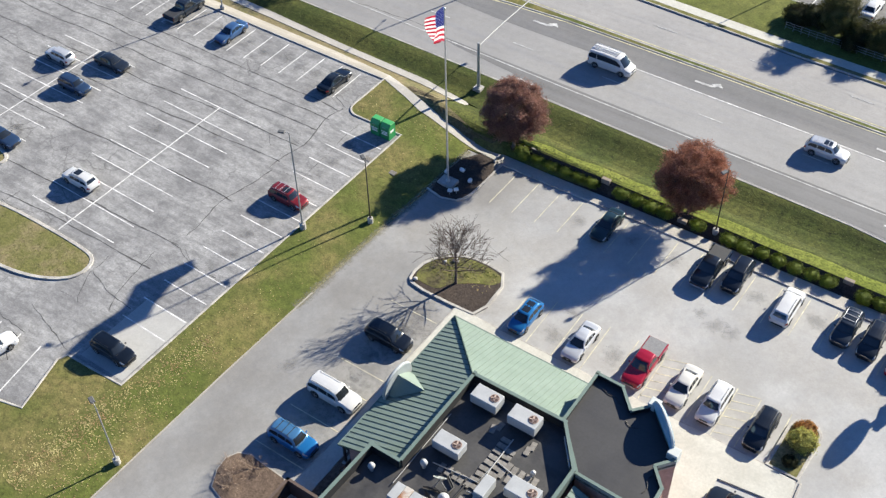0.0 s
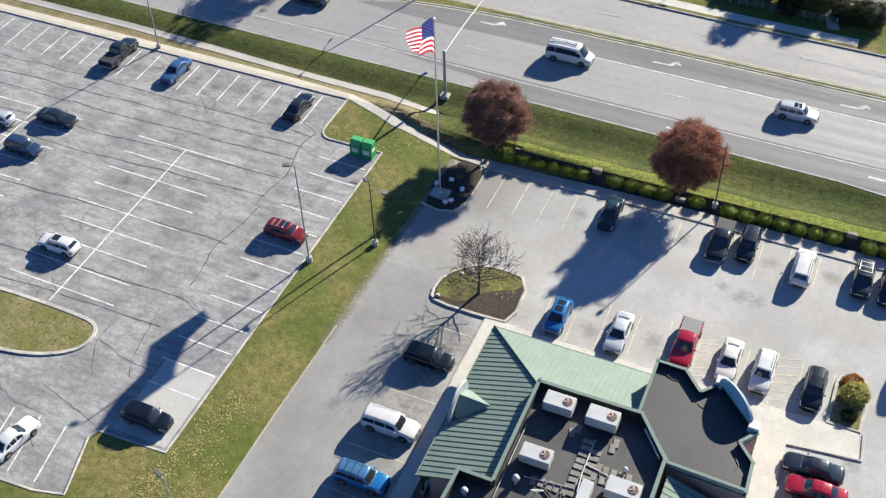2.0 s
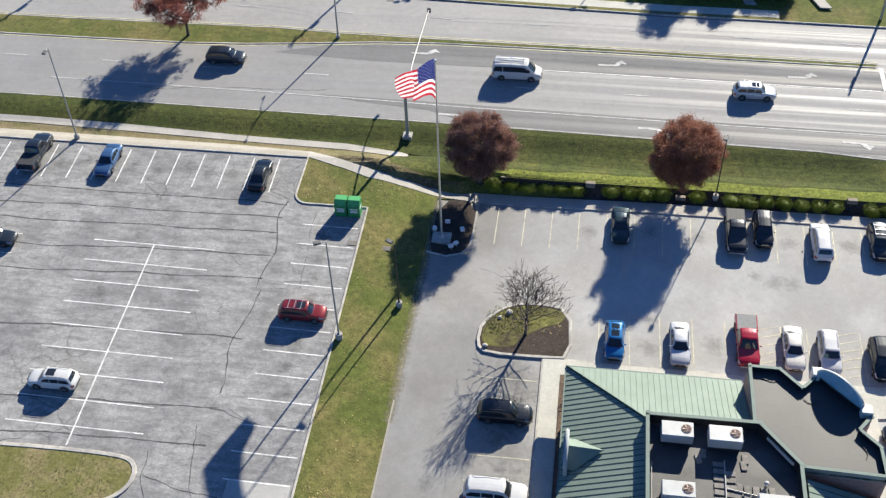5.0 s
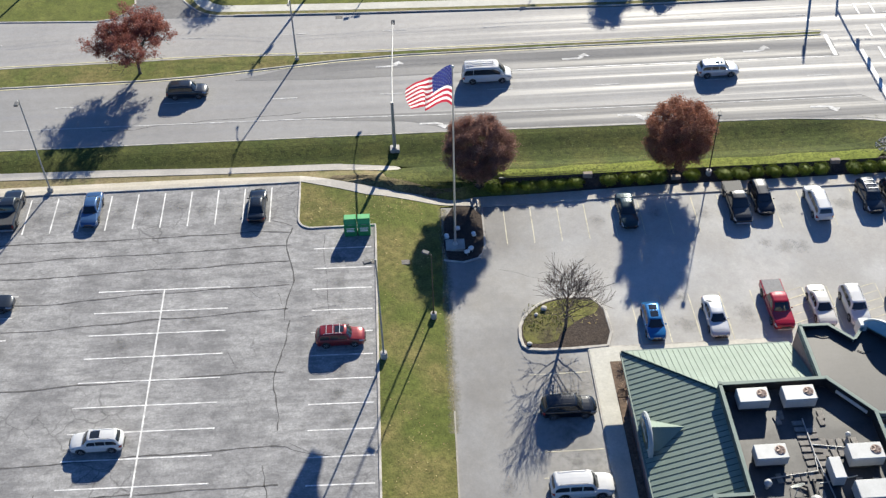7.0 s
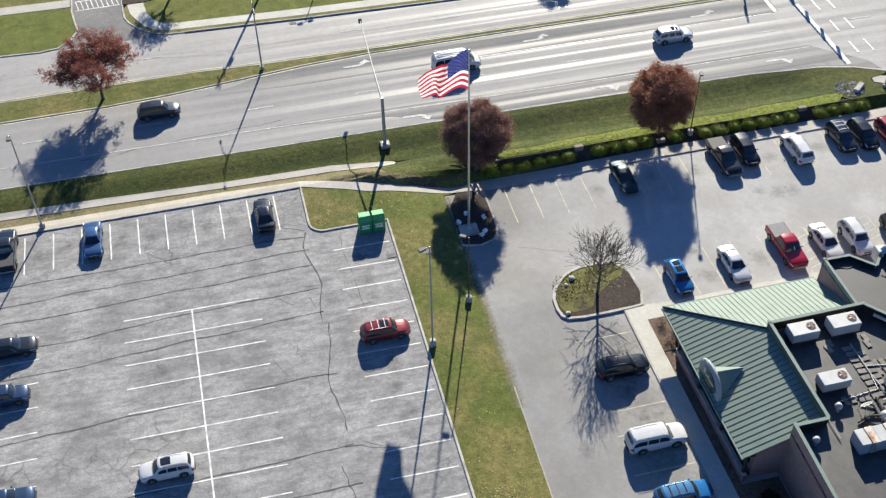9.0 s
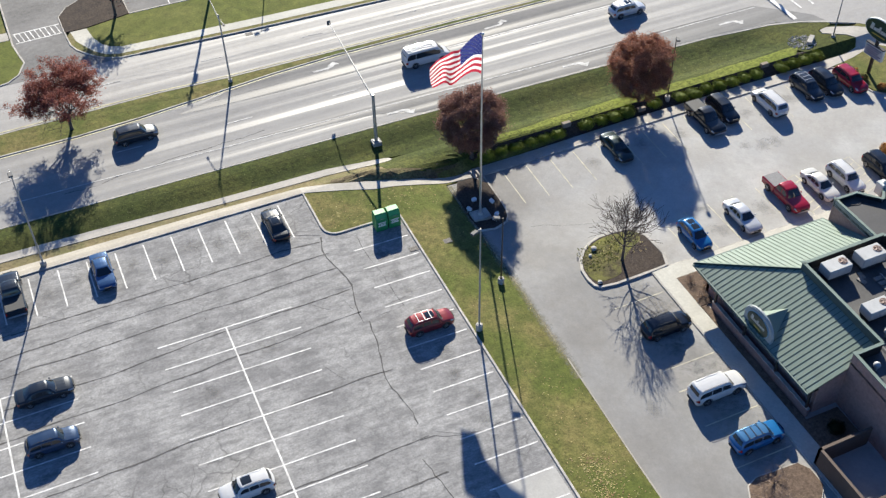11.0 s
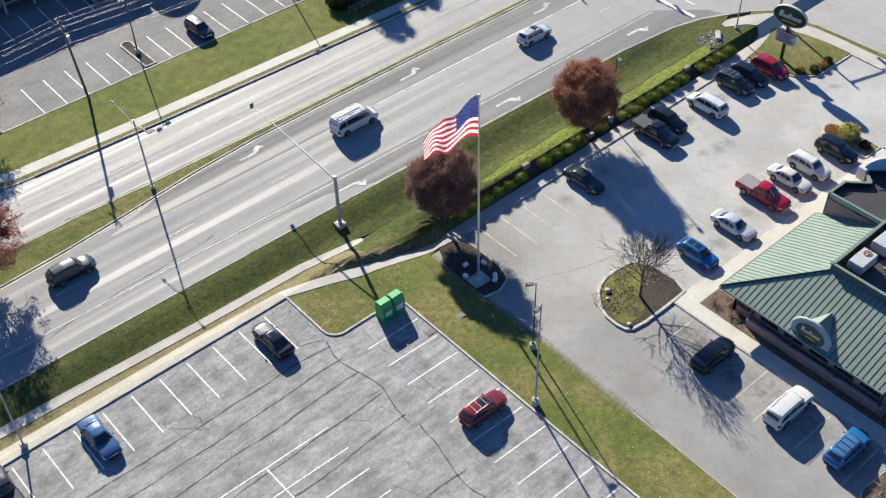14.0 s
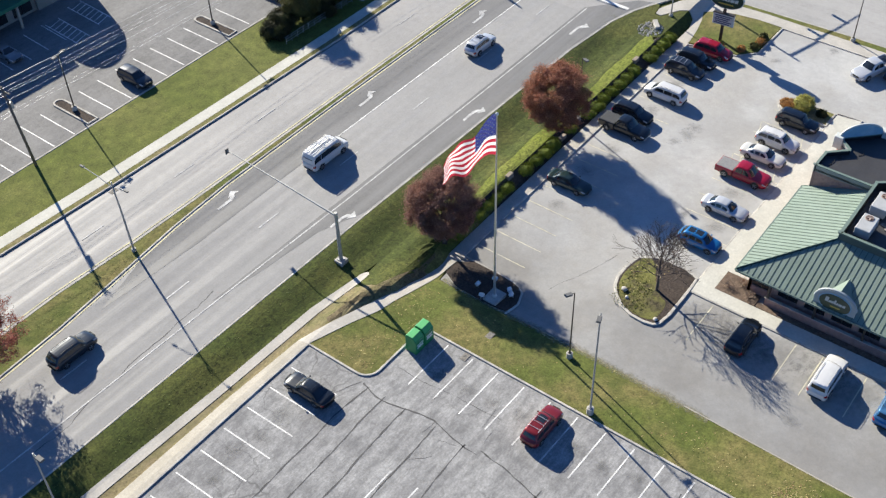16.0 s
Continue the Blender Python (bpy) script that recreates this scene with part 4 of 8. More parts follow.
def lamp_post(x, y, height, heads, base_h=0.6, base_r=0.3, material=None, head_mat=None, r=0.09, lean=0.0, label=""):
    """A parking lamp: concrete base, tapered pole, arms and shoebox heads. heads: (angle, arm length)."""
    g = H(x, y)
    lamp = empty("street_lamp", pose(x, y, g, lean))
    bm = bmesh.new()
    tube(bm, [(0, 0, -0.3), (0, 0, base_h - 0.04), (0, 0, base_h)], [base_r, base_r, base_r - 0.04], 16)
    part("base", bm, M_BASE, lamp, "round concrete base", 0.6)
    bm = bmesh.new()
    tube(bm, [(0, 0, base_h), (0, 0, height * 0.5), (0, 0, height)], [r, r * 0.85, r * 0.65], 10)
    box(bm, -r * 1.6, r * 1.6, -r * 1.6, r * 1.6, base_h, base_h + 0.05)
    part("pole", bm, material, lamp, smooth=0.6)
    for a, arm in heads:
        t = pose(0, 0, height, 0, 0, a)
        bm = bmesh.new()
        tube(bm, [t @ Vector(p) for p in ((0, 0, -0.12), (arm * 0.5, 0, -0.02), (arm, 0, 0.0))], [0.04, 0.035, 0.03], 8)
        part("arm", bm, material, lamp, smooth=0.6)
        bm = bmesh.new()
        box(bm, arm - 0.05, arm + 0.62, -0.2, 0.2, -0.08, 0.1, 0.04, t)
        head = part("lamp_head", bm, head_mat or material, lamp)
        bm = bmesh.new()
        box(bm, arm + 0.05, arm + 0.52, -0.14, 0.14, -0.1, -0.078, 0.0, t)
        part("lens", bm, M_LENS, head, "clear flat lens")
    return tagged(lamp, label, "street lamp", "lamps of the car parks")


M_LENS = material("lamp_lens", (0.7, 0.7, 0.68), 0.2, var=0.05, scale=5, bump=0)
M_GLASS = bpy.data.materials.new("dark_glass")
M_GLASS.use_nodes = True
_b = M_GLASS.node_tree.nodes["Principled BSDF"]
_b.inputs["Base Color"].default_value = (0.018, 0.022, 0.026, 1)
_b.inputs["Roughness"].default_value = 0.06
_b.inputs["Specular IOR Level"].default_value = 0.75
lamp_post(0.62, -17.2, 12.4, ((200, 0.45),), 0.75, 0.32, M_GALV, M_LAMP_GREY, label="tall galvanised lamp post on a concrete base by the kerb")
lamp_post(-33.7, 7.9, 12.0, ((270, 0.5),), 0.6, 0.3, M_GALV, M_LAMP_GREY, label="tall galvanised lamp post at the edge of the car park")
lamp_post(5.3, -12.2, 8.3, ((150, 0.3),), 0.7, 0.3, M_BRONZE, M_LAMP_GREY, r=0.075, label="dark bronze lamp post on a concrete base in the lawn")
lamp_post(35.1, 5.7, 8.3, ((250, 0.3),), 0.5, 0.3, M_BRONZE, M_LAMP_GREY, r=0.07, label="dark bronze lamp post rising from the hedge")
lamp_post(5.45, -47.3, 8.1, ((160, 0.3),), 0.7, 0.3, M_GALV, M_LAMP_GREY, r=0.075, label="pale steel lamp post beside the drive")
lamp_post(59.5, 7.5, 5.2, ((20, 0.4),), 0.3, 0.25, M_GALV, r=0.09, label="galvanised lamp post beside the corner walk")
lamp_post(68.25, -12.6, 8.3, ((200, 0.3),), 0.5, 0.3, M_BRONZE, M_LAMP_GREY, r=0.075, label="dark lamp post on the side road verge")
lamp_post(3.0, 53.0, 7.5, ((15, 0.4), (195, 0.4)), 0.6, 0.3, M_BRONZE, M_LAMP_GREY, label="dark twin-headed lamp post on a narrow island")
lamp_post(25.0, 53.2, 7.5, ((15, 0.4), (195, 0.4)), 0.6, 0.3, M_BRONZE, M_LAMP_GREY, label="dark twin-headed lamp post on a narrow island")
# median lamp with two long arms
med = empty("street_lamp", pose(-8.8, 29.45, 0.15))
bm = bmesh.new()
tube(bm, [(0, 0, 0), (0, 0, 0.35)], [0.24, 0.24], 12)
part("base", bm, M_BASE, med)
bm = bmesh.new()
tube(bm, [(0, 0, 0.35), (0, 0.2, 5), (0, 0.5, 8.6)], [0.11, 0.09, 0.07], 10)
part("pole", bm, M_GALV, med, smooth=0.6)
for s, reach in ((1, 3.9), (-1, 1.8)):
    bm = bmesh.new()
    tube(bm, [(0, 0.5, 7.9), (0, 0.5 + s * reach * 0.5, 8.35), (0, 0.5 + s * reach, 8.5)], [0.05, 0.045, 0.035], 8)
    part("arm", bm, M_GALV, med, smooth=0.6)
    bm = bmesh.new()
    box(bm, -0.12, 0.12, min(0.5 + s * reach, 0.5 + s * (reach + 0.6)), max(0.5 + s * reach, 0.5 + s * (reach + 0.6)), 8.44, 8.57, 0.05)
    part("lamp_head", bm, M_LAMP_GREY, med)
tagged(med, "galvanised twin-arm street lamp in the median", "street lamp")

# signal mast with a long arm over the road
mast = empty("signal_mast", pose(2.35, 12.15, H(2.35, 12.15)))
bm = bmesh.new()
box(bm, -0.5, 0.5, -0.5, 0.5, -0.3, 0.35, 0.04)
part("base", bm, M_BASE, mast, "square concrete base")
bm = bmesh.new()
tube(bm, [(0, 0, 0.35), (0, 0, 3), (0, 0, 6.4)], [0.2, 0.18, 0.16], 12)
box(bm, -0.28, 0.28, -0.28, 0.28, 0.35, 0.42)
part("pole", bm, M_GALV, mast, smooth=0.6)
bm = bmesh.new()
tube(bm, [(0, 0, 6.0), (0.1, 5, 6.35), (0.3, 10, 6.55), (0.5, 15.0, 6.65)], [0.10, 0.085, 0.065, 0.04], 10)
part("arm", bm, M_GALV, mast, smooth=0.6)
bm = bmesh.new()
box(bm, 0.3, 0.7, 14.75, 14.9, 6.2, 6.8, 0.03)
part("sign_plate", bm, M_LAMP_GREY, mast, "small metal plate at the end of the arm")
tagged(mast, "galvanised signal mast with one long arm over the road", "signal mast")

# flagpole and flag
pole = empty("flagpole", pose(7.95, -2.15, H(7.95, -2.15)))
bm = bmesh.new()
box(bm, -0.95, 0.95, -0.75, 0.75, -0.2, 0.42, 0.05)
part("base", bm, M_BASE, pole, "rectangular concrete base")
bm = bmesh.new()
tube(bm, [(0, 0, 0.42), (0, 0, 8), (0, 0, 15), (0, 0, 21.6)], [0.12, 0.10, 0.08, 0.05], 12)
tube(bm, [(0, 0, 0.42), (0, 0, 0.6)], [0.26, 0.2], 12)
part("pole", bm, M_ALU, pole, smooth=0.6)
bm = bmesh.new()
bmesh.ops.create_uvsphere(bm, u_segments=12, v_segments=8, radius=0.16)
bmesh.ops.translate(bm, vec=(0, 0, 21.75), verts=bm.verts[:])
part("ball", bm, M_ALU, pole, "round finial", 3)
tagged(pole, "tall tapered aluminium flagpole on a concrete base", "flagpole")

M_RED = material("flag_red", (0.42, 0.03, 0.055), 0.85, var=0.1, scale=4, fine=60, bump=0.05)
M_WHITE = material("flag_white", (0.80, 0.78, 0.76), 0.85, var=0.06, scale=4, fine=60, bump=0.05)
M_BLUE = material("flag_blue", (0.035, 0.042, 0.17), 0.85, var=0.1, scale=4, fine=60, bump=0.05)
for m_ in (M_RED, M_WHITE, M_BLUE):      # thin cloth lets some light through
    nt_ = m_.node_tree
    out_ = nt_.nodes["Material Output"]
    bs_ = nt_.nodes["Principled BSDF"]
    tr_ = nt_.nodes.new("ShaderNodeBsdfTranslucent")
    mx_ = nt_.nodes.new("ShaderNodeMixShader")
    mx_.inputs[0].default_value = 0.45
    nt_.links.new(bs_.inputs["Base Color"].links[0].from_socket, tr_.inputs["Color"])
    nt_.links.new(bs_.outputs[0], mx_.inputs[1])
    nt_.links.new(tr_.outputs[0], mx_.inputs[2])
    nt_.links.new(mx_.outputs[0], out_.inputs["Surface"])
FW, FH = 6.9, 4.1


def flag_point(u, v):
    """u from the hoist to the fly, v from the bottom to the top; the cloth streams north-west, sags and ripples."""
    s = u * FW
    ripple = 0.55 * math.sin(u * 9.5 + v * 1.6) * (0.15 + u) + 0.22 * math.sin(u * 19 - v * 3) * u
    way, side = Vector((-0.74, 0.62, -0.08)), Vector((0.64, 0.77, 0))
    p = Vector((7.87, -2.15, 16.15 + v * FH * (1 - 0.36 * u))) + way * s * 0.70 + side * ripple
    p.z -= 2.2 * u ** 1.3 - 0.25 * math.sin(u * 7 + v)
    return p


flag = empty("flag", pose(7.95, -2.15, 15.8))
inv = flag.matrix_basis.inverted()
NU = 30


def cloth(name, u0, u1, v0, v1, mat_, lab, nv):
    bm = bmesh.new()
    nu = max(4, int(NU * (u1 - u0)))
    g_ = [[bm.verts.new(inv @ flag_point(u0 + (u1 - u0) * i / nu, v0 + (v1 - v0) * j / nv)) for j in range(nv + 1)] for i in range(nu + 1)]
    for i in range(nu):
        for j in range(nv):
            bm.faces.new((g_[i][j], g_[i + 1][j], g_[i + 1][j + 1], g_[i][j + 1]))
    return part(name, bm, mat_, flag, lab, 1.2)


for k in range(13):
    c = M_WHITE if k % 2 else M_RED
    cloth("stripe", 0.0 if k < 6 else 0.4, 1.0, k / 13, (k + 1) / 13, c, "white stripe" if k % 2 else "red stripe", 2)
canton = cloth("canton", 0.0, 0.4, 6 / 13, 1.0, M_BLUE, "dark blue canton", 10)
for row in range(9):
    for c_ in range(6 - row % 2):
        u = 0.4 * ((c_ + 0.5 + 0.5 * (row % 2)) / 6)
        v = 6 / 13 + 7 / 13 * (row + 0.8) / 9.6
        p, du, dv = flag_point(u, v), flag_point(u + 0.01, v), flag_point(u, v + 0.02)
        a, b_ = (du - p).normalized(), (dv - p).normalized()
        bm = bmesh.new()
        for side in (1, -1):
            nrm = a.cross(b_) * side
            vs = []
            for k in range(10):
                r_ = 0.11 if k % 2 == 0 else 0.045
                t = math.pi / 2 + k * math.pi / 5
                vs.append(bm.verts.new(inv @ (p + nrm * 0.02 + r_ * (math.cos(t) * a + math.sin(t) * b_))))
            f = bm.faces.new(vs if side > 0 else vs[::-1])
        part("star", bm, M_WHITE, canton)
tagged(flag, "large red, white and blue striped flag streaming from its pole", "flag")


# ---- the diner ----
M_SEAM_ROOF = material("green_metal_roof", (0.195, 0.247, 0.205), 0.55, 0.0, var=0.10, scale=0.8, fine=12, bump=0.03, space="world", tint=(0.208, 0.258, 0.218), bigscale=0.3, spec=0.1)
# seam green darkened so its colour carries the thin shadow line along each rib
M_SEAM_SHADED = material("shaded_green_seam", (0.035, 0.065, 0.052), 0.5, 0.25, var=0.1, scale=2, fine=12, bump=0.03, space="world")
M_CAP = material("green_metal_cap", (0.125, 0.175, 0.15), 0.65, 0.0, var=0.15, scale=1.5, fine=20, bump=0.03, space="world")
M_FLASHING = material("black_felt", (0.008, 0.008, 0.009), 0.9, var=0.3, scale=1.5, fine=15, space="world")
M_MEMBRANE_GREY = polish(ground_material("grey_roof_membrane", (0.034, 0.033, 0.033), (0.028, 0.027, 0.027), (0.05, 0.047, 0.044), scale=0.7, var=0.15, bump=0.03), 0.48, 0.54, 0.6, (0.3, 0.12, 1))
M_MEMBRANE = polish(ground_material("roof_membrane", (0.040, 0.038, 0.036), (0.020, 0.019, 0.019), (0.075, 0.07, 0.065), scale=0.7, var=0.25, streak_amount=0.5, streak_scale=(0.35, 0.35, 1), bump=0.05), 0.46, 0.62, 0.68, (0.35, 0.35, 1))
M_STUCCO = material("grey_green_stucco", (0.30, 0.315, 0.29), 0.85, var=0.15, scale=1.2, fine=30, space="world", tint=(0.24, 0.25, 0.235), bigscale=0.5)
M_BRICK = material("pink_brick", (0.35, 0.215, 0.18), 0.9, var=0.25, scale=2.5, fine=20, space="world", each=True)
M_WHITE_METAL = material("white_sheet_metal", (0.43, 0.435, 0.425), 0.5, 0.1, var=0.10, scale=1.5, fine=18, bump=0.03, tint=(0.37, 0.375, 0.365), bigscale=0.8)
M_TRIM_DARK = material("dark_sheet_metal", (0.03, 0.03, 0.031), 0.7, 0.2, var=0.2, scale=3, fine=20, bump=0.05)
M_RUST = material("rusty_sheet_metal", (0.50, 0.46, 0.40), 0.7, 0.2, var=0.25, scale=1.2, fine=15, bump=0.1, tint=(0.28, 0.12, 0.05), bigscale=0.9)
M_FAN_RING = material("fan_brown", (0.30, 0.22, 0.18), 0.7, 0.1, var=0.2, scale=6, bump=0.05)
M_FAN = material("fan_dark", (0.07, 0.04, 0.035), 0.7, 0.2, var=0.2, scale=6, bump=0.05)
M_SLEEPER = material("timber_sleeper", (0.20, 0.185, 0.165), 0.9, var=0.3, scale=4, fine=30, bump=0.2, each=True)
M_SIGN_GREEN = material("sign_green", (0.012, 0.04, 0.025), 0.35, var=0.1, scale=4, bump=0, coat=0.3)
M_SIGN_PALE = material("sign_pale", (0.50, 0.52, 0.49), 0.5, var=0.08, scale=3, fine=20, bump=0.03)
M_SIGN_BLUE = material("arch_blue", (0.22, 0.40, 0.52), 0.5, var=0.1, scale=2, fine=20, bump=0.03, tint=(0.30, 0.46, 0.55), bigscale=0.8)
M_SIGN_GREY = material("sign_grey", (0.34, 0.37, 0.37), 0.6, var=0.12, scale=2, fine=20, bump=0.03)
M_GOLD = material("sign_gold", (0.45, 0.36, 0.06), 0.5, var=0.1, scale=4, bump=0)
M_BROWN = material("brown_panel", (0.10, 0.07, 0.055), 0.7, var=0.2, scale=3, fine=20, bump=0.05)

GZ = -0.68            # top of the walk
EAVE, TOP, FLAT = 2.35, 5.6, 4.62
diner = empty("diner", pose(30, -30, GZ))
DI = diner.matrix_basis.inverted()


def dpart(name, bm, mat_, parent=None, label="", smooth=None):
    """A part of the diner, given in world places."""
    if parent is None:
        bmesh.ops.transform(bm, matrix=DI, verts=bm.verts[:])
        return part(name, bm, mat_, diner, label, smooth)
    bmesh.ops.transform(bm, matrix=DI, verts=bm.verts[:])
    return part(name, bm, mat_, parent, label, smooth)


def wall_run(bm, a, b, thick, z0, z1):
    """A wall whose outer face runs from a to b (the inside on its left)."""
    a, b = Vector((*a, 0)), Vector((*b, 0))
    d = (b - a).normalized()
    n = Vector((-d.y, d.x, 0)) * thick
    q = [a, b, b + n, a + n]
    lo = [bm.verts.new((p.x, p.y, z0)) for p in q]
    hi = [bm.verts.new((p.x, p.y, z1)) for p in q]
    bm.faces.new(lo[::-1])
    bm.faces.new(hi)
    for i in range(4):
        bm.faces.new((lo[i], lo[(i + 1) % 4], hi[(i + 1) % 4], hi[i]))
    bmesh.ops.recalc_face_normals(bm, faces=bm.faces[:])


M_PARAPET = material("dark_green_parapet", (0.075, 0.10, 0.085), 0.7, var=0.15, scale=1.2, fine=20, space="world", tint=(0.09, 0.115, 0.10), bigscale=0.5)


def parapet(pts, z0, top, thick=0.24, cap=0.29, closed=False, mat_=None, name="parapet", brick=()):
    """Upright wall round a flat roof with a metal cap."""
    n = len(pts)
    for i in range(n if closed else n - 1):
        a, b = pts[i], pts[(i + 1) % n]
        bm = bmesh.new()
        wall_run(bm, a, b, thick * 0.5, z0, top)
        dpart(name, bm, M_BRICK if i in brick else mat_ or M_STUCCO)
        d_ = (Vector((*b, 0)) - Vector((*a, 0))).normalized()
        o_ = Vector((-d_.y, d_.x, 0)) * thick * 0.5
        bm = bmesh.new()
        wall_run(bm, (a[0] + o_.x, a[1] + o_.y), (b[0] + o_.x, b[1] + o_.y), thick * 0.5, z0, top - 0.01)
        dpart("flashing", bm, M_FLASHING, label="black roofing felt upstand")
        av, bv = Vector((*a, 0)), Vector((*b, 0))
        d = (bv - av).normalized()
        nn = Vector((-d.y, d.x, 0))
        a2, b2 = av - d * 0.055 - nn * (cap - thick) / 2, bv + d * 0.05 - nn * (cap - thick) / 2
        bm = bmesh.new()
        wall_run(bm, (a2.x, a2.y), (b2.x, b2.y), cap, top - 0.015 + 0.004 * (i % 2), top + 0.06 + 0.004 * (i % 2))
        dpart("cap", bm, M_CAP, label="green metal cap")
        bm = bmesh.new()
        ang = math.degrees(math.atan2(d.y, d.x))
        box(bm, -cap * 0.5, cap * 0.5, -cap * 0.5, cap * 0.5, top - 0.012, top + 0.068, 0, pose(a[0] + nn.x * thick / 2, a[1] + nn.y * thick / 2, 0, 0, 0, ang))
        dpart("cap_corner", bm, M_CAP)


def brick_face(a, b, z0, z1, limit=300):
    """Single bricks, proud of the wall between a and b, in running bond."""
    av, bv = Vector((*a, 0)), Vector((*b, 0))
    d = (bv - av).normalized()
    nn = Vector((d.y, -d.x, 0))
    me = bpy.data.meshes.new("brick")
    bm = bmesh.new()
    box(bm, 0.006, 0.394, -0.012, 0.02, 0.006, 0.194)
    bm.to_mesh(me)
    bm.free()
    me.materials.append(M_BRICK)
    L_ = (bv - av).length
    made = 0
    rows = int((z1 - z0) / 0.2)
    rot = math.degrees(math.atan2(d.y, d.x))
    for r in range(rows):
        for k in range(int((L_ - 0.2 * (r % 2)) / 0.4)):
            if made >= limit:
                return
            p = av + d * (0.4 * k + 0.2 * (r % 2)) + nn * 0.004
            ob = new("brick", me)
            ob.parent = diner
            ob.matrix_basis = DI @ pose(p.x, p.y, z0 + 0.2 * r, 0, 0, rot)
            made += 1


# walls below the eaves: knee wall of brick, windows, frieze
WX, NY = 22.3, -21.1
for a, b in (((WX, NY), (WX, -36.6)), ((35.8, NY), (WX, NY))):
    av, bv = Vector((*a, 0)), Vector((*b, 0))
    d = (bv - av).normalized()
    for z0, z1, m_, nm in ((GZ - 0.4, 0.25, M_BRICK, "wall"), (1.95, 2.75, M_STUCCO, "frieze")):
        bm = bmesh.new()
        wall_run(bm, a, b, 0.35, z0, z1)
        dpart(nm, bm, m_)
    L_ = (bv - av).length
    n = max(1, round(L_ / 2.6))
    for k in range(n + 1):
        p = av + d * (k * L_ / n)
        q0, q1 = p - d * 0.32, p + d * 0.32
        if k == 0:
            q0 = p
        if k == n:
            q1 = p
        bm = bmesh.new()
        wall_run(bm, (q0.x, q0.y), (q1.x, q1.y), 0.34, 0.25, 1.95)
        dpart("pier", bm, M_BRICK)
        if k < n:
            e0, e1 = p + d * 0.32, p + d * (L_ / n - 0.32)
            nn = Vector((-d.y, d.x, 0))
            bm = bmesh.new()
            wall_run(bm, ((e0 + nn * 0.12).x, (e0 + nn * 0.12).y), ((e1 + nn * 0.12).x, (e1 + nn * 0.12).y), 0.06, 0.25, 1.95)
            win = dpart("window", bm, M_GLASS, label="dark tinted window")
            for f in (0.0, 0.5, 1.0):
                c = e0.lerp(e1, f)
                c0, c1 = c - d * 0.04, c + d * 0.04
                bm = bmesh.new()
                wall_run(bm, ((c0 + nn * 0.08).x, (c0 + nn * 0.08).y), ((c1 + nn * 0.08).x, (c1 + nn * 0.08).y), 0.1, 0.26, 1.94)
                dpart("window_frame", bm, M_BRONZE, win)
for a, b in (((24.86, -36.8), (24.56, -48.0)),):
    bm = bmesh.new()
    wall_run(bm, a, b, 0.35, GZ - 0.4, 4.32)
    dpart("wall", bm, M_BRICK, label="plain brown brick wall")
brick_face((WX, NY - 0.3), (WX, -36.4), GZ, 0.24, 160)

# sloping standing-seam roofs
def roof_plane(name, quad, ribs, along, thick=0.12, label="green standing-seam metal roof", seam=0.022, rise=0.03, seam_mat=None):
    """quad: eave a, eave b, top b, top a. ribs: seams from eave to top, spaced evenly along the eave."""
    q = [Vector(p) for p in quad]
    bm = bmesh.new()
    slab(bm, q, thick)
    pl = dpart(name, bm, M_SEAM_ROOF, label=label)
    nrm = (q[1] - q[0]).cross(q[3] - q[0]).normalized()
    up = along.normalized()
    e = (q[1] - q[0])
    for k in range(ribs + 1):
        s = q[0] + e * (k / ribs)
        # how far up the slope the seam runs inside the quad
        best = None
        for a, b in ((q[1], q[2]), (q[2], q[3]), (q[3], q[0])):
            d = b - a
            m = np.array([[up.x, -d.x], [up.y, -d.y]])
            if abs(np.linalg.det(m)) < 1e-9:
                continue
            t, u = np.linalg.solve(m, np.array([a.x - s.x, a.y - s.y]))
            if -1e-6 <= u <= 1 + 1e-6 and t > 0.05 and (best is None or t < best):
                best = t
        if best is None or best < 0.15:
            continue
        tip = s + up * best
        side = up.cross(nrm).normalized() * seam
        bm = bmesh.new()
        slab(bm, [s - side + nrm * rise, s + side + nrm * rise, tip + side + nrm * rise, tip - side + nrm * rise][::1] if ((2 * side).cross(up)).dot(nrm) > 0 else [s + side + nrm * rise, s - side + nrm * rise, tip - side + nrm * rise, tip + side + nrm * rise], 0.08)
        dpart("seam", bm, seam_mat or M_SEAM_SHADED, pl)
    return pl


RZ = 4.82
E_NW, E_SW, E_NE = (21.2, -20.05, EAVE), (21.2, -36.85, EAVE), (35.85, -20.05, EAVE)
R_NW, R_SW, R_NE = (27.6, -26.6, RZ), (27.6, -36.85, RZ), (35.85, -26.6, RZ)
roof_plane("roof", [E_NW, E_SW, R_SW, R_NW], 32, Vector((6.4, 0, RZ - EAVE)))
# north seams stay roof-coloured, with no shadow tone put in
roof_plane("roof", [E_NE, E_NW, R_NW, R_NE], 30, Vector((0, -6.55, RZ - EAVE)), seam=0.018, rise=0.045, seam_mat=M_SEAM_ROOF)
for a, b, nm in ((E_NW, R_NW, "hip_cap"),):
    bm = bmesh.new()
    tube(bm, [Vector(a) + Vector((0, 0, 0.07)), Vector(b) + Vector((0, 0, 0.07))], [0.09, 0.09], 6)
    dpart(nm, bm, M_SEAM_SHADED)
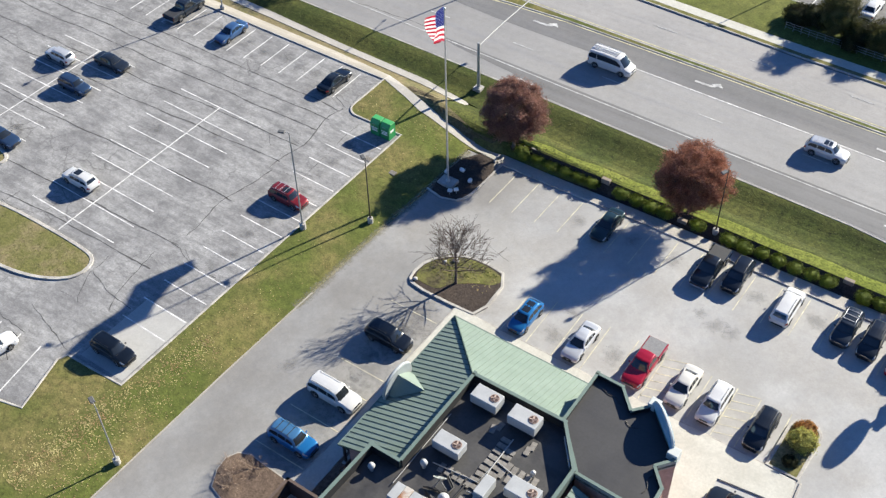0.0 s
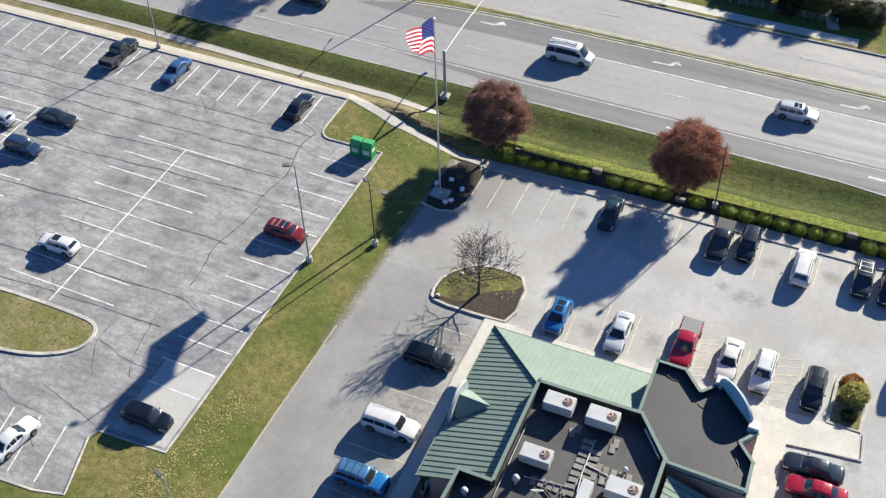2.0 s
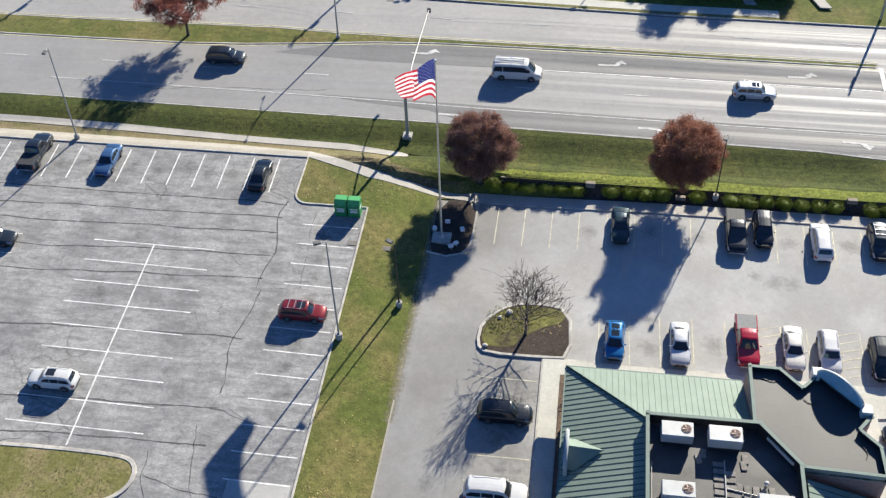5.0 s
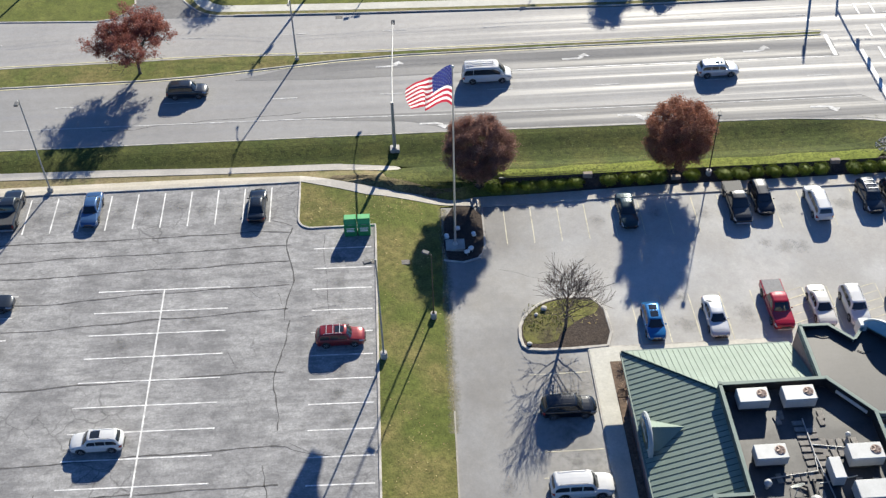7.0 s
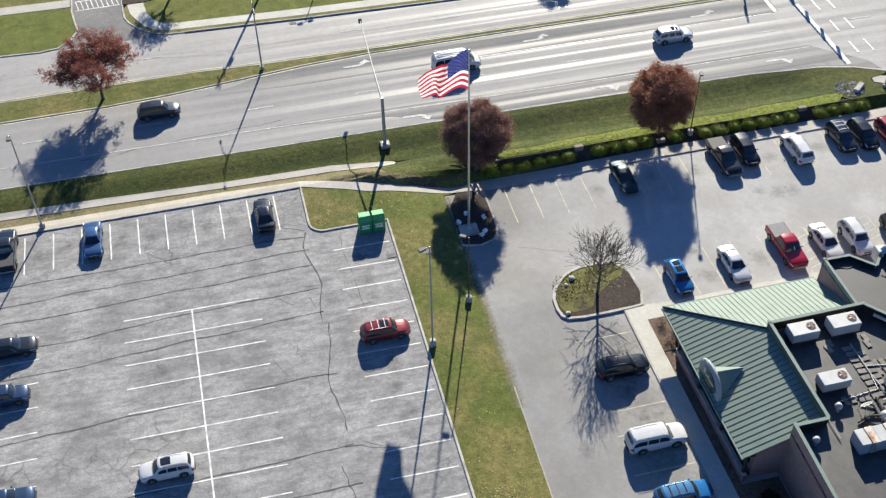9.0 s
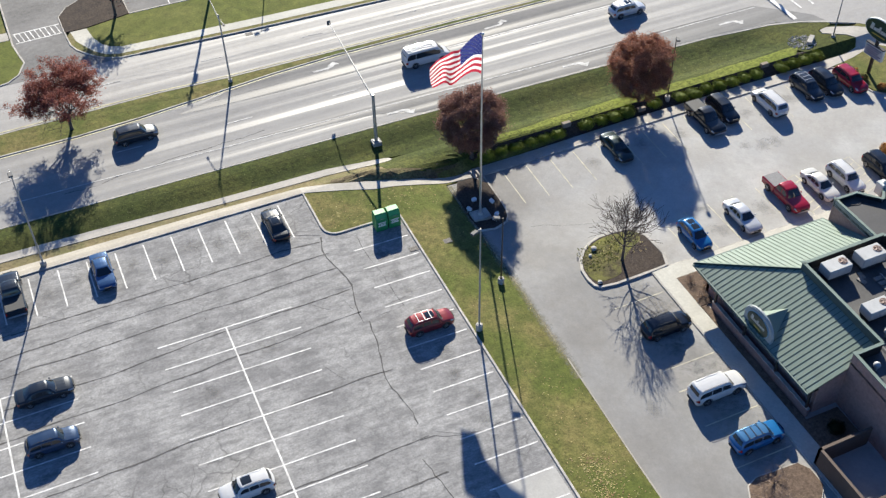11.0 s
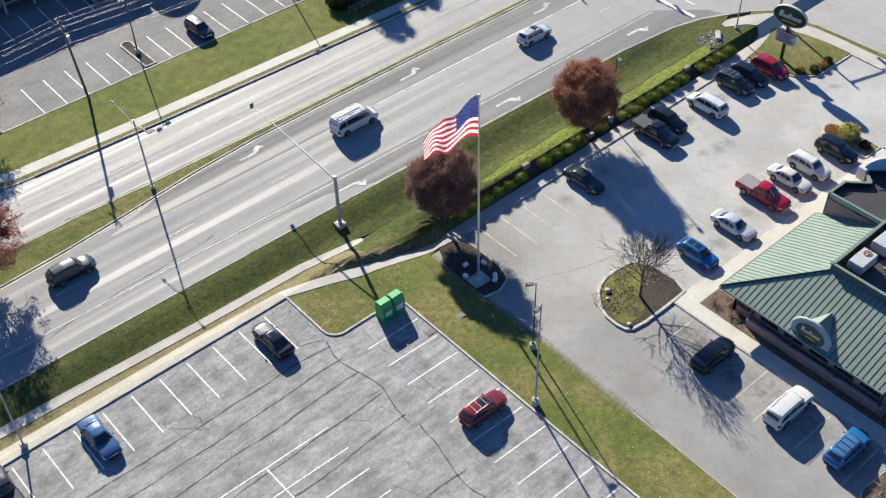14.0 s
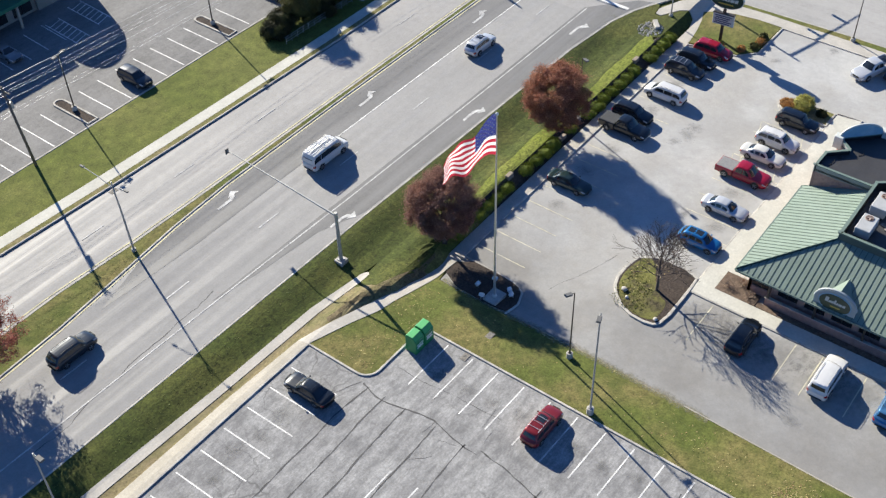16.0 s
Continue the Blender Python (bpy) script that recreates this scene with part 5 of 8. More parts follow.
for a, b in ((E_NW, E_SW), (E_NE, E_NW)):
    bm = bmesh.new()
    a_, b_ = Vector(a), Vector(b)
    d = (b_ - a_).normalized()
    n = Vector((d.y, -d.x, 0))
    q = [a_, b_, b_ + n * 0.14, a_ + n * 0.14]
    lo = [bm.verts.new(p - Vector((0, 0, 0.22))) for p in q]
    hi = [bm.verts.new(p - Vector((0, 0, 0.02))) for p in q]
    for f in (lo[::-1], hi, *[(lo[i], lo[(i + 1) % 4], hi[(i + 1) % 4], hi[i]) for i in range(4)]):
        bm.faces.new(f)
    bmesh.ops.recalc_face_normals(bm, faces=bm.faces[:])
    dpart("gutter", bm, M_CAP, label="green metal gutter")
bm = bmesh.new()
box(bm, 21.35, 35.8, -21.1, -20.1, EAVE - 0.16, EAVE - 0.1)
box(bm, 21.35, 22.35, -36.8, -21.1, EAVE - 0.16, EAVE - 0.1)
dpart("soffit", bm, M_BROWN)
bm = bmesh.new()      # brick gable end under the south end of the west roof
gab_ = [(22.3, GZ - 0.4), (27.6, GZ - 0.4), (27.6, RZ - 0.16), (22.3, EAVE + 0.28)]
lo = [bm.verts.new((x, -36.8, z)) for x, z in gab_]
hi = [bm.verts.new((x, -36.5, z)) for x, z in gab_]
bm.faces.new(lo)
bm.faces.new(hi[::-1])
for i in range(4):
    bm.faces.new((lo[i], hi[i], hi[(i + 1) % 4], lo[(i + 1) % 4]))
bmesh.ops.recalc_face_normals(bm, faces=bm.faces[:])
dpart("gable_wall", bm, M_BRICK)

# flat roof and its parapet
MAIN = [(27.6, -26.55), (27.6, -36.85), (24.8, -36.85), (24.5, -48.0), (39.3, -48.0), (39.3, -30.1), (36.4, -26.5)]
bm = bmesh.new()
f = bm.faces.new([bm.verts.new((x, y, FLAT)) for x, y in MAIN])
f.normal_update()
if f.normal.z < 0:
    f.normal_flip()
bmesh.ops.triangulate(bm, faces=bm.faces[:])
bmesh.ops.solidify(bm, geom=bm.faces[:], thickness=0.25)
dpart("flat_roof", bm, M_MEMBRANE, label="dark grey flat roof membrane")
parapet(MAIN, 4.3, TOP, closed=True, mat_=M_PARAPET, brick=(2, 3))
bm = bmesh.new()
wall_run(bm, (24.9, -48.0), (39.2, -48.0), 0.3, GZ - 0.4, 4.3)
dpart("wall", bm, M_BRICK)
bm = bmesh.new()
wall_run(bm, (39.2, -48.0), (39.2, -30.2), 0.3, GZ - 0.4, 4.3)
dpart("wall", bm, M_BRICK)
bm = bmesh.new()      # pale board fixed inside the diagonal parapet
slab(bm, [(36.95, -27.62, 5.25), (38.75, -29.88, 5.25), (38.75, -29.88, 4.95), (36.95, -27.62, 4.95)], 0.08)
dpart("board", bm, M_SIGN_PALE, label="pale board inside the parapet")

# entrance block with a curved sign wall
PAV = [(35.9, -20.6), (35.95, -26.3), (39.4, -30.2), (45.6, -30.4), (45.5, -27.6), (44.15, -26.15), (45.2, -24.8), (44.5, -24.05), (41.35, -20.9), (40.05, -22.4), (38.4, -20.65)]
bm = bmesh.new()
f = bm.faces.new([bm.verts.new((x, y, 4.85)) for x, y in PAV])
f.normal_update()
if f.normal.z < 0:
    f.normal_flip()
bmesh.ops.triangulate(bm, faces=bm.faces[:])
bmesh.ops.solidify(bm, geom=bm.faces[:], thickness=0.25)
dpart("flat_roof", bm, M_MEMBRANE_GREY, label="dark grey roof of the entrance block")
parapet(PAV, 4.5, 5.25, 0.2, 0.26, closed=True)
for i in range(len(PAV)):
    bm = bmesh.new()
    wall_run(bm, PAV[i], PAV[(i + 1) % len(PAV)], 0.3, GZ - 0.4, 4.5)
    dpart("wall", bm, M_BRICK)
for a, b in ((PAV[3], PAV[4]), (PAV[4], PAV[5]), (PAV[6], PAV[7])):
    brick_face(a, b, 1.2, 4.4, 70)
a, b = Vector((41.35, -20.9, 0)), Vector((44.5, -24.05, 0))
d = (b - a).normalized()
nn = Vector((-d.y, d.x, 0))
bm = bmesh.new()
arch = [a.lerp(b, 0.5) + d * (-math.cos(t) * (b - a).length / 2) + Vector((0, 0, 5.2 + 1.4 * math.sin(t))) for t in (math.pi * k / 16 for k in range(17))]
lo = [bm.verts.new(p + nn * 0.18) for p in arch]
hi = [bm.verts.new(p - nn * 0.18) for p in arch]
bm.faces.new(lo)
bm.faces.new(hi[::-1])
for i in range(17):
    bm.faces.new((lo[i], hi[i], hi[(i + 1) % 17], lo[(i + 1) % 17]))
bmesh.ops.recalc_face_normals(bm, faces=bm.faces[:])
dpart("arch_wall", bm, M_SIGN_BLUE, label="pale blue arched sign wall")
bm = bmesh.new()
tube(bm, [p + Vector((0, 0, 0.03)) for p in arch], [0.13] * 17, 6)
dpart("arch_cap", bm, M_SIGN_PALE, smooth=0.9)
for (x, y) in ((41.35, -20.9), (44.75, -24.3)):
    bm = bmesh.new()
    box(bm, x - 0.45, x + 0.45, y - 0.45, y + 0.45, 4.2, 5.55, 0.05)
    dpart("pillar_cap", bm, M_SIGN_PALE)
# curly conduit on the entrance roof
for pts in ([(37.0, -21.6), (37.8, -21.9), (38.4, -21.7), (38.9, -22.3), (39.2, -22.2)], [(40.1, -23.4), (40.6, -23.8), (41.3, -23.5)], [(44.2, -26.9), (44.0, -27.4), (44.5, -28.0), (44.3, -28.6)]):
    bm = bmesh.new()
    tube(bm, [(x, y, 4.9) for x, y in smoothed(pts, 2)], [0.028] * len(smoothed(pts, 2)), 6)
    dpart("conduit", bm, M_BRONZE, smooth=1)
# lower roof on the east side
roof_plane("roof", [(46.6, -44.0, EAVE), (46.6, -30.9, EAVE), (39.7, -30.9, RZ), (39.7, -44.0, RZ)], 24, Vector((-6.9, 0, RZ - EAVE)))
bm = bmesh.new()
wall_run(bm, (45.6, -44), (45.6, -30.5), 0.3, GZ - 0.4, 2.4)
dpart("wall", bm, M_BRICK)

# gable with the oval sign on the west roof
gab = []
cy, hw = -29.3, 1.9
front = [(cy - hw, 1.75), (cy - hw, 3.1)] + [(cy + hw * 0.98 * -math.cos(t), 3.1 + 1.45 * math.sin(t)) for t in (math.pi * k / 12 for k in range(1, 12))] + [(cy + hw, 3.1), (cy + hw, 1.75)]
bm = bmesh.new()
lo = [bm.verts.new((21.45, y, z)) for y, z in front]
hi = [bm.verts.new((21.75, y, z)) for y, z in front]
bm.faces.new(lo)
bm.faces.new(hi[::-1])
for i in range(len(front)):
    bm.faces.new((lo[i], hi[i], hi[(i + 1) % len(front)], lo[(i + 1) % len(front)]))
bmesh.ops.recalc_face_normals(bm, faces=bm.faces[:])
gsign = dpart("sign_gable", bm, M_SIGN_GREY, label="grey-blue arched sign board")
bm = bmesh.new()
tube(bm, [(21.6, y, z + 0.02) for y, z in front[1:-1]], [0.12] * (len(front) - 2), 6)
dpart("arch_cap", bm, M_SIGN_GREY, gsign, smooth=0.9)


def oval(bm, centre, ry, rz, ax, x_out, n=28):
    vs = [bm.verts.new((centre[0] - x_out, centre[1] + ry * math.cos(t), centre[2] + rz * math.sin(t))) for t in (2 * math.pi * k / n for k in range(n))]
    vb = [bm.verts.new((centre[0] + 0.02, v.co.y, v.co.z)) for v in vs]
    bm.faces.new(vs[::-1])
    for k in range(n):
        bm.faces.new((vs[k], vs[(k + 1) % n], vb[(k + 1) % n], vb[k]))
    bmesh.ops.recalc_face_normals(bm, faces=bm.faces[:])


bm = bmesh.new()
oval(bm, (21.45, cy, 3.2), 1.50, 1.06, 0, 0.06)
dpart("oval_rim", bm, M_SIGN_BLUE, gsign)
bm = bmesh.new()
oval(bm, (21.45, cy, 3.2), 1.42, 0.98, 0, 0.10)
dpart("oval_plate", bm, M_SIGN_GREEN, gsign, "dark green oval sign plate")
for y0, y1, z0, z1, m_ in ((-0.55, 0.35, 2.76, 2.90, M_GOLD),):
    bm = bmesh.new()
    slab(bm, [(21.33, cy + y1, z0), (21.33, cy + y0, z0 - 0.0), (21.33, cy + y0, z1), (21.33, cy + y1, z1)], 0.03)
    dpart("bar", bm, m_, gsign)
STROKES = ((0.92, 0.62, 0.30), (0.58, 0.36, 0.0), (0.34, 0.16, 0.04), (0.12, -0.06, 0.26), (-0.10, -0.26, 0.03), (-0.30, -0.62, 0.02), (-0.66, -0.92, 0.05))
for y1, y0, rise in STROKES:      # a row of leaning pale bars
    bm = bmesh.new()
    slab(bm, [(21.33, cy + y1, 3.2), (21.33, cy + y0, 3.2), (21.33, cy + y0 - 0.06, 3.42 + rise), (21.33, cy + y1 - 0.06, 3.42 + rise)], 0.03)
    dpart("bar", bm, M_SIGN_PALE, gsign)
# little roof behind the sign
apex_f, apex_b = (21.7, cy, 4.0), (24.5, cy, 3.8)
for s in (1, -1):
    eave_f, eave_b = (21.7, cy + s * 1.5, 2.85), (22.3, cy + s * 1.5, 2.82)
    q = [eave_f, eave_b, apex_b, apex_f] if s < 0 else [eave_b, eave_f, apex_f, apex_b]
    bm = bmesh.new()
    slab(bm, q, 0.08)
    dpart("gable_roof", bm, M_SEAM_ROOF)
# low brick wall and columns beside the west walk
bm = bmesh.new()
wall_run(bm, (21.5, -23.2), (21.5, -37.0), 0.25, GZ - 0.3, 0.15)
dpart("knee_wall", bm, M_BRICK, label="low brick wall along the walk")
bm = bmesh.new()
wall_run(bm, (21.46, -23.15), (21.46, -37.05), 0.33, 0.155, 0.23)
dpart("coping", bm, M_BASE)
for y in (-23.4, -27.8, -32.4, -36.7):
    bm = bmesh.new()
    box(bm, 21.5, 21.72, y - 0.1, y + 0.1, 0.2, EAVE - 0.2, 0.02)
    dpart("post", bm, M_BRONZE)
tagged(diner, "single-storey brick diner with green metal roofs and a parapet", "restaurant")


# ---- things on the flat roof ----
def roof_unit(x0, x1, y0, y1, top, label="white rooftop air-conditioning unit on sleepers", fan=True):
    u = empty("air_conditioner", pose((x0 + x1) / 2, (y0 + y1) / 2, FLAT + 0.01))
    w, d, z = x1 - x0, y1 - y0, top - FLAT
    bm = bmesh.new()
    box(bm, -w / 2 + 0.1, w / 2 - 0.1, -d / 2 + 0.1, d / 2 - 0.1, 0.0, 0.36, 0.02)
    part("curb", bm, M_TRIM_DARK, u, "dark metal roof curb")
    bm = bmesh.new()
    box(bm, -w / 2, w / 2, -d / 2, d / 2, 0.36, z, 0.04)
    body = part("body", bm, M_WHITE_METAL, u)
    for k in range(3):
        bm = bmesh.new()
        box(bm, -w / 2 + 0.12 + k * w / 3, -w / 2 + (k + 1) * w / 3 - 0.06, -d / 2 - 0.015, -d / 2 + 0.01, 0.45, z - 0.12, 0.01)
        part("access_panel", bm, M_WHITE_METAL, body)
    if fan:
        bm = bmesh.new()
        tube(bm, [(w / 2 - 0.55, 0.05, z - 0.02), (w / 2 - 0.55, 0.05, z + 0.05)], [0.42, 0.40], 18)
        part("fan_ring", bm, M_FAN_RING, u, smooth=0.6)
        bm = bmesh.new()
        tube(bm, [(w / 2 - 0.55, 0.05, z + 0.0), (w / 2 - 0.55, 0.05, z + 0.065)], [0.34, 0.34], 18)
        fanp = part("fan_opening", bm, M_FAN, u, "dark fan opening")
        for k in range(4):
            bm = bmesh.new()
            box(bm, 0.03, 0.32, -0.07, 0.07, 0.0, 0.02, 0, pose(w / 2 - 0.55, 0.05, z + 0.068, 14, 0, 90 * k + 20))
            part("blade", bm, M_FAN_RING, fanp)
    return tagged(u, label, "air conditioner", "rooftop units")


roof_unit(28.75, 31.2, -28.85, -27.45, 5.95)
roof_unit(32.35, 34.9, -28.95, -27.5, 6.0)
roof_unit(28.75, 31.2, -34.2, -32.85, 5.9)
roof_unit(35.75, 38.35, -34.75, -33.3, 6.0)
roof_unit(35.3, 38.3, -38.2, -36.6, 6.1, "long white rooftop unit beside the ducts", False)
roof_unit(34.0, 34.9, -36.3, -34.4, 6.0, "narrow white rooftop unit among ducts", False)
hood = empty("exhaust_duct", pose(30.7, -39.4, FLAT + 0.01))
for i, (x0, x1, m_) in enumerate(((-1.9, -1.1, M_WHITE_METAL), (-1.08, -0.4, M_RUST), (-0.38, 0.5, M_WHITE_METAL), (0.52, 1.5, M_RUST))):
    bm = bmesh.new()
    box(bm, x0, x1, -0.75 - 0.05 * (i % 2), 0.75, 0.0, 1.25 + 0.06 * (i % 2), 0.03)
    part("section", bm, m_, hood, "rusty duct section" if m_ is M_RUST else "")
tagged(hood, "rusty white kitchen exhaust duct", "exhaust duct")
for x, y, r, h_ in ((29.2, -35.9, 0.28, 0.95), (26.0, -38.4, 0.28, 0.9), (32.3, -37.7, 0.42, 1.1), (36.6, -31.8, 0.2, 0.6)):
    v = empty("roof_vent", pose(x, y, FLAT + 0.01))
    bm = bmesh.new()
    tube(bm, [(0, 0, 0), (0, 0, h_ * 0.7)], [r * 0.55, r * 0.55], 12)
    part("pipe", bm, M_GALV, v, smooth=0.6)
    bm = bmesh.new()
    tube(bm, [(0, 0, h_ * 0.55), (0, 0, h_ * 0.7), (0, 0, h_ * 0.92), (0, 0, h_)], [r, r * 1.1, r * 0.8, r * 0.2], 14)
    part("cowl", bm, M_WHITE_METAL, v, "white round cowl", 0.8)
    tagged(v, "round metal roof vent", "roof vent", "roof vents")
# satellite dish on its frame, and pipework
dish = empty("satellite_dish", pose(31.2, -36.6, FLAT + 0.01))
bm = bmesh.new()
rr = [[bm.verts.new((0.55 * k / 4 * math.cos(t), 0.55 * k / 4 * math.sin(t), 0.12 * (k / 4) ** 2)) for t in (2 * math.pi * j / 16 for j in range(16))] for k in range(1, 5)]
for r0, r1 in zip(rr, rr[1:]):
    for j in range(16):
        bm.faces.new((r0[j], r0[(j + 1) % 16], r1[(j + 1) % 16], r1[j]))
bm.faces.new(rr[0])
bmesh.ops.solidify(bm, geom=bm.faces[:], thickness=0.02)
bmesh.ops.transform(bm, matrix=pose(0, 0, 1.0, -50, 0, 20), verts=bm.verts[:])
part("dish", bm, M_SIGN_PALE, dish, smooth=1)
for k in range(3):
    t = 2 * math.pi * k / 3
    bm = bmesh.new()
    tube(bm, [(0.6 * math.cos(t), 0.6 * math.sin(t), 0), (0, 0, 0.95)], [0.025, 0.025], 6)
    part("leg", bm, M_GALV, dish)
tagged(dish, "pale satellite dish on a tripod", "satellite dish")
for pts, r in (([(33.6, -29.9), (33.6, -33.2), (33.9, -36.0), (34.2, -40)], 0.06), ([(29.6, -35.2), (33.4, -34.8), (33.6, -33)], 0.05), ([(33.7, -32.4), (37.0, -33.0)], 0.05), ([(30.6, -37.6), (32.0, -38.2), (32.5, -40.5)], 0.12), ([(31.0, -37.0), (33.2, -37.4)], 0.10), ([(30.2, -37.4), (31.9, -36.9)], 0.09), ([(31.3, -35.6), (32.2, -36.2), (32.1, -37.3)], 0.09), ([(32.8, -35.5), (32.7, -37.0), (31.8, -38.6)], 0.08), ([(29.8, -38.3), (32.9, -38.7)], 0.08), ([(36.2, -35.4), (33.2, -35.9)], 0.05), ([(28.1, -30.6), (28.1, -38.5)], 0.04)):
    bm = bmesh.new()
    tube(bm, [(x, y, FLAT + 0.16) for x, y in pts], [r] * len(pts), 8)
    tagged(obj("pipe", bm, M_GALV if r < 0.07 else M_TRIM_DARK, smooth=0.8), "galvanised pipe run on the flat roof" if r < 0.07 else "black pipe run on the flat roof", "pipe", "roof pipes")
me = bpy.data.meshes.new("sleeper")
bm = bmesh.new()
box(bm, -0.22, 0.22, -0.42, 0.42, 0, 0.09, 0.01)
bm.to_mesh(me)
bm.free()
me.materials.append(M_SLEEPER)
sl = empty("roof_walkway", pose(33, -33, FLAT + 0.008))
spots = [(33.15, -30.3 - 0.62 * k, 90) for k in range(9)] + [(33.95, -31.0 - 0.62 * k, 90) for k in range(6)] + [(30.4 + 0.62 * k, -35.15, 0) for k in range(5)] + [(34.6 + 0.62 * k, -32.3, 0) for k in range(5)] + [(34.5 + 0.62 * k, -33.1, 0) for k in range(3)] + [(31.6, -29.9, 10), (32.0, -29.3, 0), (35.2, -29.6, 0), (35.1, -30.2, 5), (33.2, -36.8, 0), (33.2, -38, 0), (37.5, -36.0, 0), (36.3, -35.9, 0)]
for x, y, a in spots:
    ob = new("sleeper", me)
    ob.parent = sl
    ob.matrix_basis = pose(x - 33 + rng.uniform(-.06, .06), y + 33 + rng.uniform(-.06, .06), 0, 0, 0, a + rng.uniform(-6, 6))
tagged(sl, "weathered grey timber walkway blocks on the flat roof", "walkway")
# low enclosure and bed south of the stalls
enc = empty("enclosure", pose(19, -44, -0.8))
for a, b in (((0.2, 2.9), (0.2, -3)), ((0.2, -3), (5.4, -3)), ((5.4, 2.9), (0.2, 2.9))):
    bm = bmesh.new()
    wall_run(bm, a, b, 0.25, -0.2, 2.1)
    part("wall", bm, M_BROWN, enc)
tagged(enc, "dark walled yard beside the diner", "enclosure")


# ---- vehicles ----
def paint(name, c, metal=0.25, rough=0.32):
    m = material(name, c, rough, metal * 0.5, var=0.07, scale=1.5, fine=25, bump=0.0, coat=1.0, spec=0.12)
    m.node_tree.nodes["Principled BSDF"].inputs["Coat Roughness"].default_value = 0.045
    return m


P = {
    "black": paint("black_paint", (0.006, 0.0085, 0.0125), 0.0), "dark_grey": paint("dark_grey_paint", (0.018, 0.0235, 0.031), 0.2),
    "white": paint("white_paint", (0.56, 0.56, 0.55), 0.0), "silver": paint("silver_paint", (0.52, 0.53, 0.54), 0.6),
    "beige": paint("beige_paint", (0.62, 0.60, 0.54), 0.3), "red": paint("red_paint", (0.27, 0.008, 0.024), 0.1),
    "maroon": paint("maroon_paint", (0.17, 0.016, 0.018), 0.3), "blue": paint("blue_paint", (0.014, 0.13, 0.33), 0.3),
    "light_blue": paint("light_blue_paint", (0.06, 0.17, 0.32), 0.4), "navy": paint("navy_paint", (0.026, 0.05, 0.10), 0.4),
    "green": paint("dark_green_paint", (0.014, 0.03, 0.032), 0.4), "grey": paint("grey_paint", (0.14, 0.15, 0.165), 0.5),
    "steel_blue": paint("steel_blue_paint", (0.045, 0.10, 0.21), 0.4), "yellow": paint("yellow_paint", (0.60, 0.50, 0.02), 0.0),
}
M_TYRE = material("tyre_rubber", (0.02, 0.02, 0.02), 0.9, var=0.2, scale=8, fine=40, bump=0.1)
M_RIM = material("alloy_rim", (0.42, 0.42, 0.43), 0.35, 0.8, var=0.1, scale=8, bump=0)
M_TRIM = material("black_plastic", (0.018, 0.018, 0.019), 0.6, var=0.15, scale=6, fine=40, bump=0.05)
M_RAIL = material("satin_metal", (0.42, 0.42, 0.43), 0.42, 0.7, var=0.06, scale=4, bump=0)
M_HEAD = material("headlamp_lens", (0.36, 0.37, 0.39), 0.15, 0.1, var=0.05, scale=8, bump=0, coat=0.6)
M_TAIL = material("tail_lamp_lens", (0.28, 0.012, 0.012), 0.18, 0.0, var=0.05, scale=8, bump=0, coat=0.6)
M_COVER = material("dark_vinyl_cover", (0.026, 0.027, 0.03), 0.7, var=0.2, scale=4, fine=30, bump=0.1)
M_LINER = material("bed_liner", (0.20, 0.20, 0.20), 0.8, var=0.2, scale=4, fine=30, bump=0.1)


# length, half width, height, belt, and the cabin: base front, top front, top rear, base rear (from the middle, front = +)
KINDS = {
    "sedan": dict(L=4.75, w=0.90, H=1.44, belt=0.92, cab=(0.95, 0.22, -0.95, -1.75), hood=0.86, trunk=0.95, wb=1.38, r=0.33, wt=0.62),
    "hatchback": dict(L=4.2, w=0.88, H=1.52, belt=0.95, cab=(1.05, 0.35, -1.35, -1.98), hood=0.90, trunk=0.95, wb=1.28, r=0.33, wt=0.64),
    "suv": dict(L=4.6, w=0.91, H=1.68, belt=1.08, cab=(1.06, 0.46, -1.79, -2.15), hood=1.0, trunk=1.03, wb=1.36, r=0.37, wt=0.70, rails=True),
    "minivan": dict(L=4.9, w=0.94, H=1.70, belt=1.05, cab=(1.50, 0.70, -1.99, -2.38), hood=0.96, trunk=1.02, wb=1.52, r=0.35, wt=0.72, rails=True),
    "large_suv": dict(L=5.05, w=0.95, H=1.84, belt=1.09, cab=(1.15, 0.60, -2.2, -2.43), hood=1.10, trunk=1.12, wb=1.5, r=0.40, wt=0.78, rails=True),
    "cargo_van": dict(L=5.6, w=1.0, H=2.15, belt=1.15, cab=(2.05, 1.15, -2.62, -2.74), hood=1.08, trunk=1.1, wb=1.7, r=0.36, wt=0.88),
}


